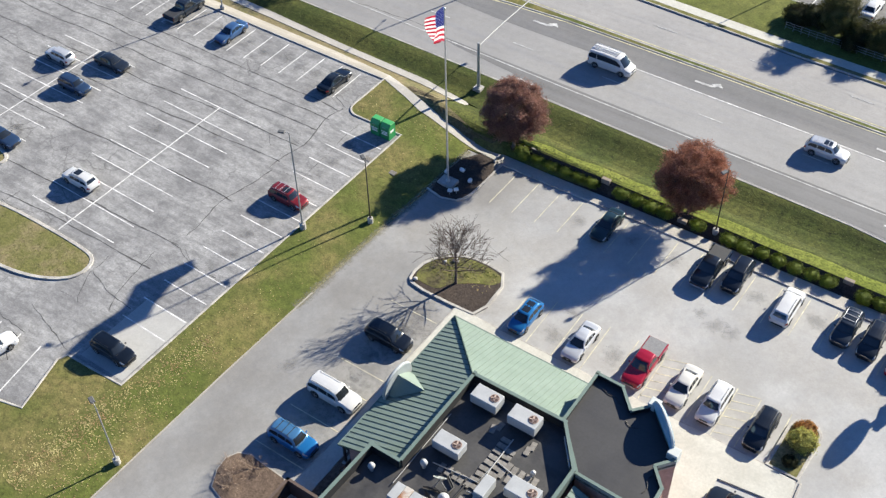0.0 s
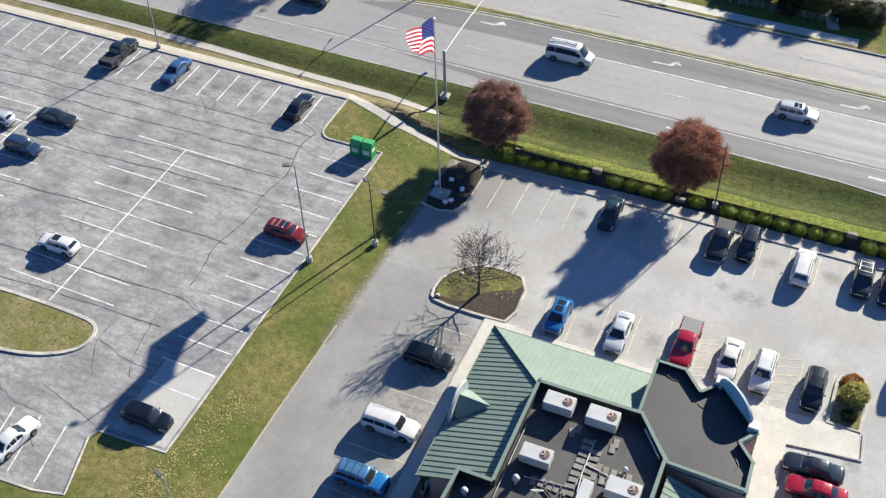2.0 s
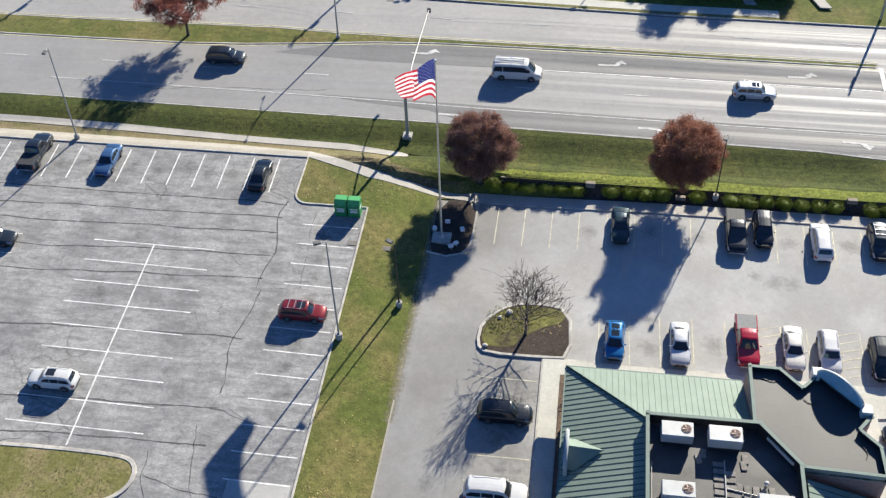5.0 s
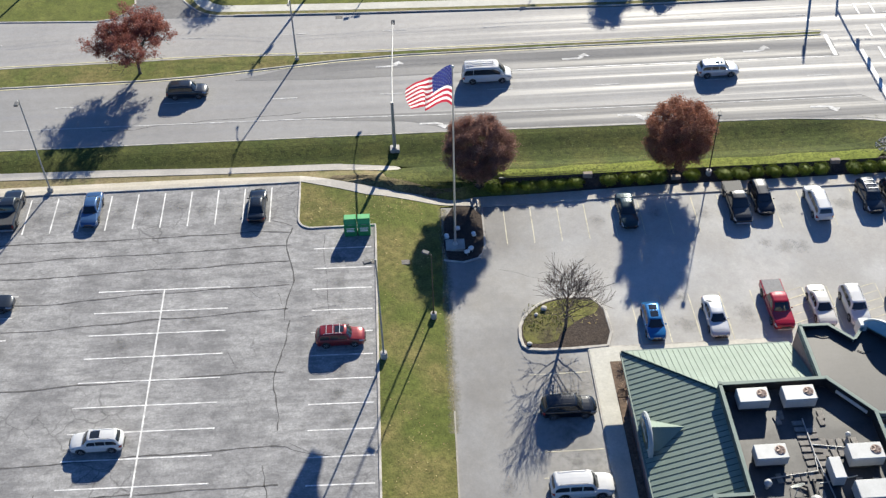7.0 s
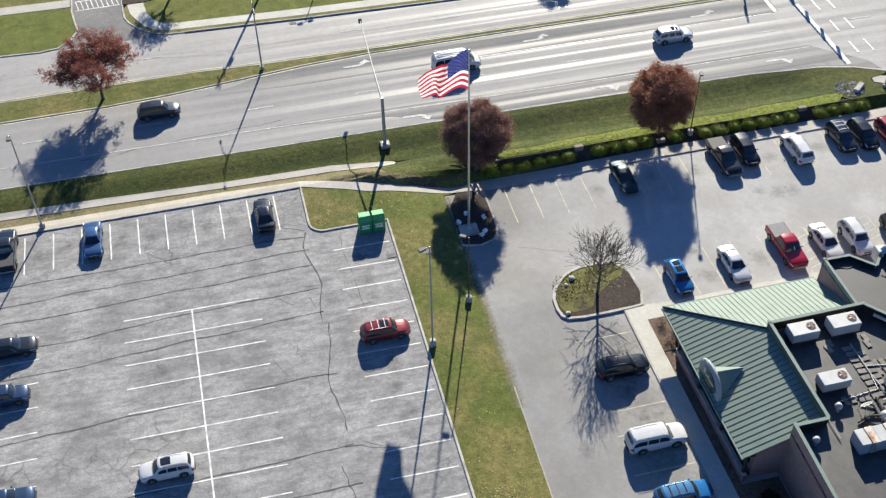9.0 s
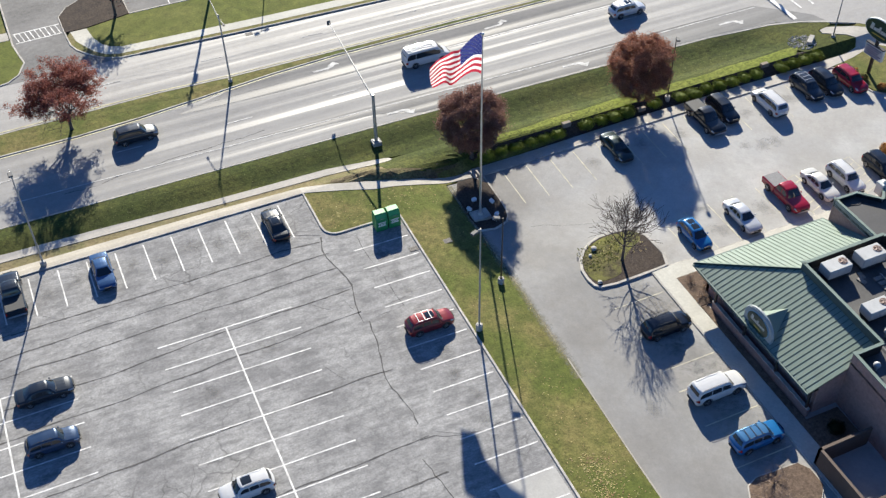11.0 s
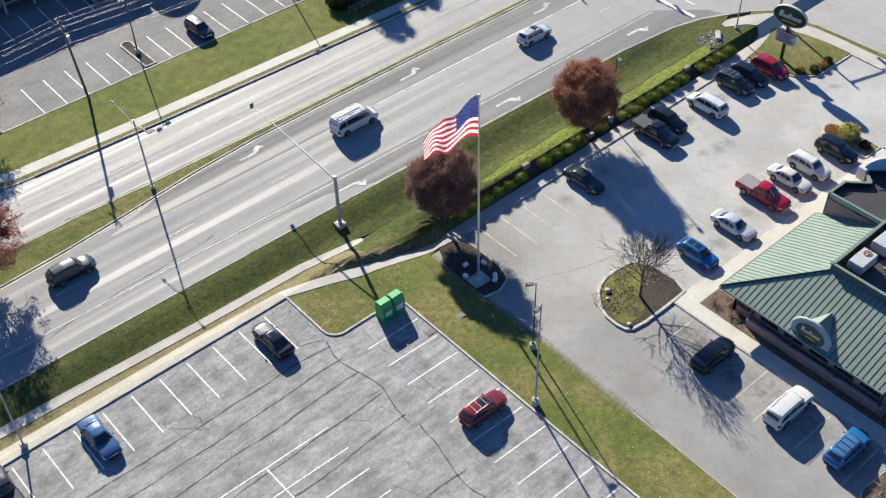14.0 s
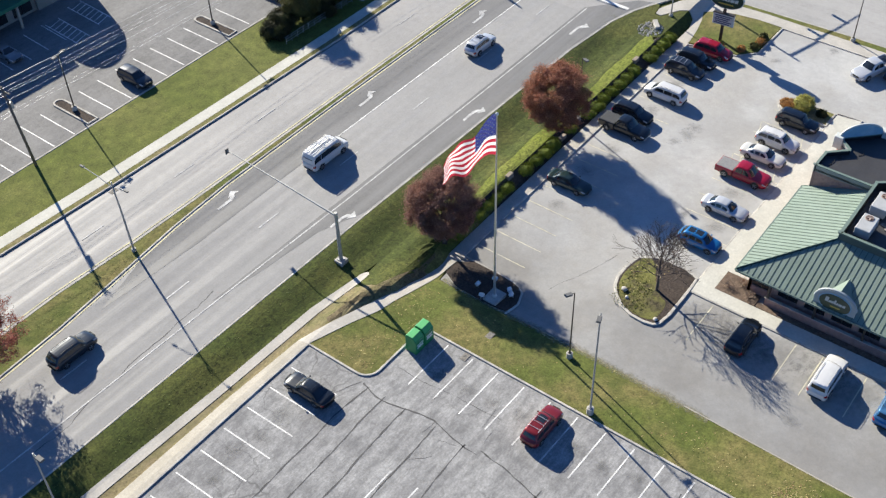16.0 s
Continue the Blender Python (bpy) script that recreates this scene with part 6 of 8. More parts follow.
def wheels(car, L, w, wb, r):
    for sx in (1, -1):
        for sy in (1, -1):
            bm = bmesh.new()
            tube(bm, [(0, -0.11, 0), (0, -0.085, 0), (0, 0.085, 0), (0, 0.11, 0)], [r - 0.04, r, r, r - 0.04], 18)
            wh = part("wheel", bm, M_TYRE, car, "black tyre", 0.9)
            wh.location = (sx * wb, sy * (w - 0.085), r)
            bm = bmesh.new()
            y = sy * 0.112
            ring = [bm.verts.new((r * 0.64 * math.cos(t), y, r * 0.64 * math.sin(t))) for t in (k * math.pi / 8 for k in range(16))]
            c0 = bm.verts.new((0, y - sy * 0.03, 0))
            for k in range(16):
                bm.faces.new((ring[k], ring[(k + 1) % 16], c0))
            for k in range(5):
                t = k * 2 * math.pi / 5
                box(bm, 0.04, r * 0.6, -0.01, 0.015, -0.03, 0.03, 0.0, pose(0, y, 0) @ pose(0, 0, 0, 0, math.degrees(t), 0))
            part("rim", bm, M_RIM, wh, "pale alloy rim")
            # wheel-arch lip
            bm = bmesh.new()
            pts = [(sx * wb + (r + 0.06) * math.cos(t), sy * (w - 0.005), r + (r + 0.06) * math.sin(t)) for t in (math.pi * k / 10 for k in range(11))]
            tube(bm, pts, [0.035] * 11, 6)
            part("wheel_arch", bm, M_TRIM, car)


def profile(keys, x, blur=0.0):
    """Height along a broken line, its corners rounded off over the length blur."""
    def at(v):
        if v <= keys[0][0]:
            return keys[0][1]
        for (x0, z0), (x1, z1) in zip(keys, keys[1:]):
            if v <= x1:
                return z0 + (z1 - z0) * (v - x0) / max(1e-6, x1 - x0)
        return keys[-1][1]
    if not blur:
        return at(x)
    return sum(at(x + blur * k / 4) for k in range(-4, 5)) / 9


class Shell:
    """The lower body of a car: half(x, s) gives a point of its left side, s from the sill (0) to the middle line (8)."""
    def __init__(self, L, w, tops, low=0.22, nose=0.42, tail=0.30, crown=0.045):
        self.L, self.w, self.tops, self.low, self.nose, self.tail, self.crown = L, w, tops, low, nose, tail, crown

    def half(self, x, s):
        L, w = self.L, self.w
        end, r = (self.nose, L / 2 - x) if x > 0 else (self.tail, x + L / 2)
        t = max(0.0, 1 - r / end)
        wx = w * (0.985 + 0.015 * math.cos(2.2 * x / L)) * (0.70 + 0.30 * math.sqrt(max(0.0, 1 - t ** 2.2)))
        zt = profile(self.tops, x, 0.10)
        zb = self.low + 0.16 * t ** 2
        zt -= 0.06 * t ** 3
        hgt = zt - zb
        ring = ((0.84, 0.0), (0.965, 0.10), (1.0, 0.40), (0.985, 0.70), (0.955, 0.88), (0.90, 0.965), (0.80, 1.0), (0.42, 1.0), (0.0, 1.0))
        i = min(7, int(s))
        f = s - i
        y = (ring[i][0] * (1 - f) + ring[i + 1][0] * f)
        z = zb + hgt * (ring[i][1] * (1 - f) + ring[i + 1][1] * f)
        z += self.crown * max(0.0, 1 - (y / 0.82) ** 2) * (1 - t ** 2)
        bow = 0.13 * (1 - y * y) * t          # the ends bulge in plan
        return Vector((x + (bow if x > 0 else -bow * 0.6), wx * y, z))

    def mesh(self):
        bm = bmesh.new()
        L = self.L
        xs = [-L / 2 + L * k / 34 for k in range(35)]
        xs = sorted(xs + [-L / 2 + 0.03, -L / 2 + 0.07, L / 2 - 0.03, L / 2 - 0.07])
        rings = []
        for x in xs:
            up = [self.half(x, s) for s in range(9)]
            rings.append([bm.verts.new(p) for p in up + [Vector((p.x, -p.y, p.z)) for p in up[-2::-1]]])
        n = len(rings[0])
        for r0, r1 in zip(rings, rings[1:]):
            for k in range(n):
                bm.faces.new((r0[k], r0[(k + 1) % n], r1[(k + 1) % n], r1[k]))
        bm.faces.new(rings[0][::-1])
        bm.faces.new(rings[-1])
        bmesh.ops.recalc_face_normals(bm, faces=bm.faces[:])
        return bm


class Cabin:
    """The upper body: pillars, roof and the curved faces that carry the glass."""
    def __init__(self, cab, w, wt, belt, top):
        bf, tf, tr, br = cab
        self.cab, self.zb, self.top = cab, belt - 0.06, top
        self.wb, self.wt = w * 0.90, wt
        self.keys = ((br, self.zb), (tr, top - 0.07), ((tf + tr) / 2, top), (tf, top - 0.05), (bf, self.zb))

    def height(self, x):
        return max(self.zb + 0.01, profile(self.keys, x, 0.13))

    def warp(self, p):
        bf, tf, tr, br = self.cab
        mid = (tf + tr) / 2
        q = 1 - (p.y / self.wb) ** 2
        if p.x > mid:
            return Vector((p.x + 0.17 * q * min(1, (p.x - mid) / max(0.2, tf - mid)), p.y, p.z))
        return Vector((p.x - 0.10 * q * min(1, (mid - p.x) / max(0.2, mid - tr)), p.y, p.z))

    def edge(self, x):
        h = self.height(x) - self.zb
        yt = self.wb + (self.wt - self.wb) * min(1, h / (self.top - self.zb))
        return h, yt, min(0.15, h * 0.45)

    def side(self, x, v):
        """On the side face, v from the belt (0) to where the roof begins to round (1)."""
        h, yt, rr = self.edge(x)
        return self.warp(Vector((x, self.wb + (yt - self.wb) * v, self.zb + (h - rr) * v)))

    def roof(self, x, u):
        """On the top, windscreen or rear face, u from the middle line (0) to where it rounds into the side (1)."""
        h, yt, rr = self.edge(x)
        return self.warp(Vector((x, (yt - rr) * u, self.zb + h + 0.035 * (1 - u * u) * min(1, h * 3))))

    def mesh(self):
        bm = bmesh.new()
        bf, tf, tr, br = self.cab
        rings = []
        n = 30
        for k in range(n + 1):
            x = br - 0.04 + (bf - br + 0.08) * k / n
            h, yt, rr = self.edge(x)
            up = [self.side(x, v) for v in (0, 0.5, 1)]
            up += [self.warp(Vector((x, yt - rr * (1 - math.cos(a)), self.zb + h - rr + rr * math.sin(a)))) for a in (0.5, 1.05)]
            up += [self.roof(x, u) for u in (1, 0.55, 0)]
            rings.append([bm.verts.new(p) for p in up + [Vector((p.x, -p.y, p.z)) for p in up[-2::-1]]])
        m = len(rings[0])
        for r0, r1 in zip(rings, rings[1:]):
            for k in range(m):
                bm.faces.new((r0[k], r0[(k + 1) % m], r1[(k + 1) % m], r1[k]))
        bm.faces.new(rings[0][::-1])
        bm.faces.new(rings[-1])
        bmesh.ops.recalc_face_normals(bm, faces=bm.faces[:])
        return bm


def skin(name, rows, mat_, parent, out=0.008, label="", flip=False):
    """A curved plate that follows rows of points, raised a little and with thickness."""
    bm = bmesh.new()
    g_ = [[bm.verts.new(p) for p in r] for r in rows]
    for r0, r1 in zip(g_, g_[1:]):
        for k in range(len(r0) - 1):
            bm.faces.new((r0[k], r0[k + 1], r1[k + 1], r1[k]) if not flip else (r0[k], r1[k], r1[k + 1], r0[k + 1]))
    bm.normal_update()
    for v in bm.verts:
        v.co += v.normal * out
    bmesh.ops.solidify(bm, geom=bm.faces[:], thickness=0.015)
    bmesh.ops.recalc_face_normals(bm, faces=bm.faces[:])
    return part(name, bm, mat_, parent, label, 0.6)


def mir(p, s):
    return Vector((p.x, p.y * s, p.z))


def span(a, b, n):
    return [a + (b - a) * k / n for k in range(n + 1)]


def cabin(car, cab, w, wt, belt, top, colour, splits=(0.34, 0.66), van=False):
    c = Cabin(cab, w, wt, belt, top)
    bf, tf, tr, br = cab
    part("cabin", c.mesh(), colour, car, smooth=0.9)
    us = span(-0.97, 0.97, 6)
    skin("windscreen", [[mir(c.roof(x, abs(u)), 1 if u > 0 else -1) for u in us] for x in span(bf - 0.10, tf + 0.05, 4)], M_GLASS, car)
    lo = 0.30 if not van else 0.6
    skin("rear_window", [[mir(c.roof(x, abs(u) * 0.95), 1 if u > 0 else -1) for u in us] for x in span(tr - 0.03, br + lo * (tr - br), 4)], M_GLASS, car)
    x1, x0 = tf + 0.42 * (bf - tf), tr - 0.42 * (tr - br)
    cuts = [x1 - (x1 - x0) * f for f in (0, *splits, 1)]
    for s in (1, -1):
        for a, b in zip(cuts, cuts[1:]):
            skin("side_window", [[mir(c.side(x, v), s) for v in (0.16, 0.55, 0.94)] for x in span(a - 0.035, b + 0.035, 4)], M_GLASS, car, flip=s < 0)
    return c


def mirrors(car, x, w, z, colour):
    for s in (1, -1):
        bm = bmesh.new()
        box(bm, x - 0.05, x + 0.09, min(s * (w + 0.02), s * (w + 0.2)), max(s * (w + 0.02), s * (w + 0.2)), z, z + 0.13, 0.04)
        part("mirror", bm, colour, car)


def lights(car, sh, zf):
    L = sh.L
    for s in (1, -1):
        skin("headlight", [[mir(sh.half(x, v), s) for v in (3.6, 4.4, 5.2)] for x in span(L / 2 - 0.48, L / 2 - 0.06, 4)], M_HEAD, car, 0.012, "clear headlight", s < 0)
        skin("tail_light", [[mir(sh.half(x, v), s) for v in (2.6, 3.4, 4.4)] for x in span(-L / 2 + 0.005, -L / 2 + 0.22, 3)], M_TAIL, car, 0.012, "red tail light", s < 0)
    bm = bmesh.new()
    box(bm, L / 2 + 0.02, L / 2 + 0.105, -sh.w * 0.42, sh.w * 0.42, zf - 0.22, zf - 0.08, 0.02)
    part("grille", bm, M_TRIM, car, "dark grille")
    for x, nm, r in ((L / 2 + 0.02, "front_bumper", 1), (-L / 2 - 0.0, "rear_bumper", -1)):
        bm = bmesh.new()
        box(bm, min(x - 0.1 * r, x + 0.10 * r), max(x - 0.1 * r, x + 0.10 * r), -sh.w * 0.62, sh.w * 0.62, 0.32, 0.44, 0.04)
        part(nm, bm, M_TRIM, car)


def vehicle(kind, colour, x, y, yaw, label, sunroof=False, rack=False, z=None, scale=1.0, roof=None, category=None):
    """Any closed car, its nose along +x before the turn."""
    d = KINDS[kind]
    L, w, top, belt = d["L"], d["w"], d["H"], d["belt"]
    g = H(x, y) if z is None else z
    car = empty("car" if kind in ("sedan", "hatchback") else kind, pose(x, y, g, 0, 0, yaw))
    col = P[colour]
    car.scale = (scale,) * 3
    hz, tz, (bf, tf, tr, br) = d["hood"], d["trunk"], d["cab"]
    tops = [(-L / 2, tz - 0.10), (-L / 2 + 0.12, tz - 0.02), (br, max(tz, belt - 0.03)), (0, belt), (bf, max(hz + 0.05, belt - 0.05)), (L / 2 - 0.55, hz - 0.04), (L / 2 - 0.12, hz - 0.16), (L / 2, hz - 0.30)]
    sh = Shell(L, w, tops)
    part("body", sh.mesh(), col, car, smooth=0.8)
    cab_ = cabin(car, d["cab"], w, d["wt"], belt, top, P[roof] if roof else col, {"suv": (0.30, 0.62), "large_suv": (0.30, 0.62), "cargo_van": (0.74,)}.get(kind, (0.36, 0.70)), kind == "cargo_van")
    wheels(car, L, w, d["wb"], d["r"])
    mirrors(car, bf - 0.30, w * 0.93, belt - 0.02, col)
    lights(car, sh, hz - 0.12)
    bm = bmesh.new()
    box(bm, bf - 0.02, bf + 0.10, -w * 0.62, w * 0.62, sh.half(bf + 0.05, 7).z - 0.04, sh.half(bf + 0.05, 7).z + 0.02, 0.01)
    part("wiper_cowl", bm, M_TRIM, car)
    if d.get("rails"):
        for s in (1, -1):
            bm = bmesh.new()
            yy = s * (d["wt"] - 0.13)
            tube(bm, [(tf - 0.25, yy, top - 0.03), (tf - 0.4, yy, top + 0.045), ((tf + tr) / 2, yy, top + 0.055), (tr + 0.4, yy, top + 0.04), (tr + 0.25, yy, top - 0.04)], [0.018] * 5, 6)
            part("roof_rail", bm, M_RAIL if rack and not roof else M_TRIM, car)
    if rack:
        for k in range(3):
            xx = tr + 0.55 + k * (tf - tr - 1.0) / 2
            bm = bmesh.new()
            box(bm, xx - 0.03, xx + 0.03, -d["wt"] + 0.10, d["wt"] - 0.10, top + 0.045, top + 0.075, 0.01)
            part("roof_bar", bm, M_TRIM if roof else M_RAIL, car)
        if kind == "cargo_van":
            for yy in (-0.55, -0.1, 0.15, 0.6):
                bm = bmesh.new()
                tube(bm, [(tf - 0.3, yy, top + 0.14), (tr + 0.2, yy, top + 0.14)], [0.04, 0.04], 8)
                part("ladder", bm, M_ALU, car, "aluminium ladder rail")
    if sunroof:
        us = span(-0.72, 0.72, 4)
        skin("sunroof", [[mir(cab_.roof(xx, abs(u)), 1 if u > 0 else -1) for u in us] for xx in span(tf - 0.2, tf - (1.5 if kind == "hatchback" else 0.95), 3)], M_GLASS, car)
    return tagged(car, label, category or {"cargo_van": "van"}.get(kind, "car"), "parked cars" if z is None and y < 14 else "")


def pickup(colour, x, y, yaw, label, cover=False, crew=True, cover_mat=None):
    """A pickup truck: cab, open load bed with real walls, tailgate."""
    col = P[colour]
    L, w = 5.7, 0.99
    car = empty("pickup_truck", pose(x, y, H(x, y), 0, 0, yaw))
    back = -0.85 if crew else -0.35
    half = L / 2 - back
    mid = (L / 2 + back) / 2
    sh = Shell(half, w, [(-half / 2, 1.10), (0.3 - mid, 1.13), (1.15 - mid, 1.12), (2.3 - mid, 1.04), (2.72 - mid, 0.93), (half / 2, 0.74)], 0.30, 0.40, 0.05)
    bm = sh.mesh()
    bmesh.ops.translate(bm, vec=(mid, 0, 0), verts=bm.verts[:])
    part("body", bm, col, car, smooth=0.8)
    cabin(car, (1.25, 0.55, back + 0.25, back + 0.04), w, 0.76, 1.12, 1.86, col, (0.46,))
    bed = L / 2
    for nm, b in (("bed_side", (-bed, back - 0.04, w - 0.16, w - 0.01, 0.42, 1.14)), ("bed_side", (-bed, back - 0.04, -w + 0.01, -w + 0.16, 0.42, 1.14)), ("tailgate", (-bed - 0.02, -bed + 0.10, -w + 0.17, w - 0.17, 0.48, 1.12)), ("bed_front", (back - 0.12, back - 0.03, -w + 0.17, w - 0.17, 0.5, 1.12))):
        bm = bmesh.new()
        box(bm, *b, 0.05)
        part(nm, bm, col, car)
    bm = bmesh.new()
    box(bm, -bed + 0.08, back - 0.08, -w + 0.14, w - 0.14, 0.42, 0.62)
    part("bed_floor", bm, M_LINER, car, "grey bed liner")
    if cover:
        bm = bmesh.new()
        box(bm, -bed + 0.06, back - 0.06, -w + 0.12, w - 0.12, 1.11, 1.17, 0.02)
        part("bed_cover", bm, cover_mat or M_LINER, car, "flat bed cover")
    wheels(car, L, w, 1.75, 0.40)
    mirrors(car, 0.9, w * 0.93, 1.12, col)
    for s in (1, -1):
        skin("headlight", [[mir(sh.half(xx, v), s) + Vector((mid, 0, 0)) for v in (3.4, 4.2, 5.0)] for xx in span(half / 2 - 0.36, half / 2 - 0.04, 4)], M_HEAD, car, 0.012, "clear headlight", s < 0)
        bm = bmesh.new()
        box(bm, -bed - 0.03, -bed + 0.1, s * (w - 0.1) - 0.07, s * (w - 0.1) + 0.07, 0.72, 1.08, 0.02)
        part("tail_light", bm, M_TAIL, car, "red tail light")
    bm = bmesh.new()
    box(bm, L / 2 + 0.04, L / 2 + 0.12, -w * 0.44, w * 0.44, 0.62, 0.82, 0.02)
    part("grille", bm, M_TRIM, car, "dark grille")
    bm = bmesh.new()
    box(bm, L / 2 - 0.02, L / 2 + 0.13, -w * 0.74, w * 0.74, 0.42, 0.58, 0.05)
    part("chrome_bumper", bm, M_RAIL, car, "bright metal bumper")
    bm = bmesh.new()
    box(bm, -bed - 0.14, -bed + 0.02, -w * 0.86, w * 0.86, 0.42, 0.56, 0.04)
    part("rear_bumper", bm, M_RAIL, car, "bright metal bumper")
    return tagged(car, label, "pickup truck", "parked cars")


# west car park
vehicle("suv", "maroon", -3.25, -14.9, 0, "dark red sport utility car with a roof rack in a stall", True, True, scale=0.95)
vehicle("sedan", "black", -11.85, 3.4, 90, "black saloon car parked by the kerb", True)
vehicle("sedan", "steel_blue", -28.7, 4.1, -90, "steel blue saloon car parked by the kerb")
pickup("dark_grey", -37.0, 4.6, 90, "dark grey pickup truck parked by the kerb", True, cover_mat=M_COVER)
vehicle("suv", "white", -23.4, -25.0, 180, "white crossover car with a dark glass roof", True, scale=0.94)
vehicle("suv", "silver", -42.6, -10.9, 180, "silver crossover car in the second row", scale=0.88)
vehicle("sedan", "dark_grey", -36.3, -8.4, 0, "dark grey saloon car in the second row")
vehicle("suv", "navy", -36.6, -14.0, 0, "dark blue crossover car in the second row", scale=0.92)
vehicle("sedan", "navy", -36.2, -24.9, 0, "dark blue saloon car beside the island")
vehicle("suv", "black", -3.1, -39.4, 0, "black people carrier on the paler patch", scale=0.98)
vehicle("sedan", "white", -12.4, -45.6, 80, "white saloon car at the lawn's end")
# beside the diner
vehicle("suv", "black", 16.25, -23.65, 0, "black crossover car facing the diner")
vehicle("large_suv", "white", 16.25, -31.6, 0, "large white sport utility car facing the diner")
vehicle("suv", "blue", 16.3, -37.3, 0, "blue sport utility car with a paler roof and dark roof bars", False, True, roof="light_blue")
vehicle("hatchback", "blue", 25.35, -14.5, -90, "bright blue hatchback facing the diner", True)
vehicle("sedan", "silver", 31.15, -14.3, -90, "silver saloon car facing the diner")
pickup("red", 37.1, -13.4, -90, "red pickup truck with a covered grey bed", True)
vehicle("sedan", "beige", 41.15, -13.7, -90, "cream saloon car facing the diner")
vehicle("suv", "white", 44.2, -13.9, -90, "white crossover car facing the diner")
vehicle("suv", "black", 48.65, -14.2, -90, "black people carrier beside the planting bed")
vehicle("sedan", "green", 25.6, 0.75, -90, "dark green saloon car under the copper tree's shadow")
pickup("black", 36.85, 0.75, -90, "black pickup truck with a covered bed by the hedge", True, cover_mat=M_COVER)
vehicle("suv", "black", 39.5, 1.3, -90, "black sport utility car by the hedge")
vehicle("minivan", "white", 45.0, 0.2, 90, "white people carrier by the hedge")
vehicle("suv", "dark_grey", 50.5, 0.7, -90, "dark grey sport utility car with roof rails", False, True)
vehicle("suv", "black", 53.0, 0.5, -90, "black sport utility car at the end of the row")
vehicle("suv", "red", 55.9, -0.2, -90, "red sport utility car beside the corner lawn")
vehicle("sedan", "dark_grey", 50.1, -22.3, 180, "dark saloon car by the forecourt")
vehicle("sedan", "red", 50.7, -24.4, 180, "red saloon car by the forecourt")
vehicle("sedan", "light_blue", 50.9, -26.8, 180, "blue saloon car by the forecourt")
pickup("silver", 63.2, -17.0, 160, "silver pickup truck by the far kerb")
vehicle("sedan", "dark_grey", 64.5, -20.0, 160, "dark saloon car by the far kerb")
# across the road
vehicle("suv", "dark_grey", 10.9, 51.6, -90, "dark grey crossover car in the far car park")
vehicle("sedan", "white", 34.4, 51.7, 90, "white saloon car parked behind the evergreens")
vehicle("sedan", "grey", 5.3, 68.6, -90, "grey saloon car in the shade of the shop")
# on the road
vehicle("cargo_van", "white", 13.3, 23.8, 0, "white work van with ladders on its roof", False, True, 0.03, category="van")
vehicle("suv", "dark_grey", -21.1, 23.6, 0, "dark grey sport utility car on the road", False, False, 0.03)
vehicle("suv", "silver", 39.9, 22.6, 0, "silver sport utility car on the road", True, True, 0.03)


# ---- trees, shrubs, hedge ----
M_BARK = material("bark", (0.10, 0.085, 0.07), 0.95, var=0.35, scale=5, fine=40, bump=0.4, stretch=(1, 1, 0.3))
M_TWIG = material("grey_twig", (0.105, 0.08, 0.068), 0.95, var=0.3, scale=5, fine=40, bump=0.1)
M_DEAD = material("dead_shrub", (0.30, 0.22, 0.16), 0.95, var=0.3, scale=5, fine=40, bump=0.1)


def leaf_material(name, c, tint, rough=0.7, thin=0.38):
    m = material(name, c, rough, var=0.25, scale=1.2, fine=9, bump=0, island=True, tint=tint, bigscale=0.5, spec=0.25)
    b = m.node_tree.nodes["Principled BSDF"]
    nt = m.node_tree
    t = nt.nodes.new("ShaderNodeBsdfTranslucent")
    x = nt.nodes.new("ShaderNodeMixShader")
    x.inputs[0].default_value = thin
    nt.links.new(b.inputs["Base Color"].links[0].from_socket, t.inputs["Color"])
    nt.links.new(b.outputs[0], x.inputs[1])
    nt.links.new(t.outputs[0], x.inputs[2])
    nt.links.new(x.outputs[0], nt.nodes["Material Output"].inputs["Surface"])
    return m


M_COPPER = leaf_material("copper_leaves", (0.30, 0.13, 0.085), (0.36, 0.18, 0.115))
M_PURPLE = leaf_material("purple_brown_leaves", (0.24, 0.125, 0.098), (0.32, 0.185, 0.14))
M_RUSSET = leaf_material("russet_leaves", (0.33, 0.13, 0.095), (0.25, 0.09, 0.07))
M_HEDGE = leaf_material("hedge_leaves", (0.128, 0.165, 0.02), (0.165, 0.195, 0.03), thin=0.16)
M_YELLOW_BUSH = leaf_material("yellow_green_leaves", (0.44, 0.41, 0.12), (0.34, 0.34, 0.09))
M_TAN = leaf_material("orange_tan_leaves", (0.36, 0.18, 0.06), (0.30, 0.19, 0.09))
M_EVERGREEN = leaf_material("evergreen_leaves", (0.028, 0.036, 0.014), (0.048, 0.045, 0.02))
M_OLIVE = leaf_material("olive_leaves", (0.07, 0.075, 0.024), (0.11, 0.10, 0.035))
M_PINK = leaf_material("pink_leaves", (0.36, 0.10, 0.09), (0.22, 0.05, 0.05))
M_FALLEN = material("fallen_leaves", (0.40, 0.34, 0.14), 0.9, var=0.3, scale=3, bump=0, island=True, space="world", tint=(0.25, 0.16, 0.07), bigscale=1.0)


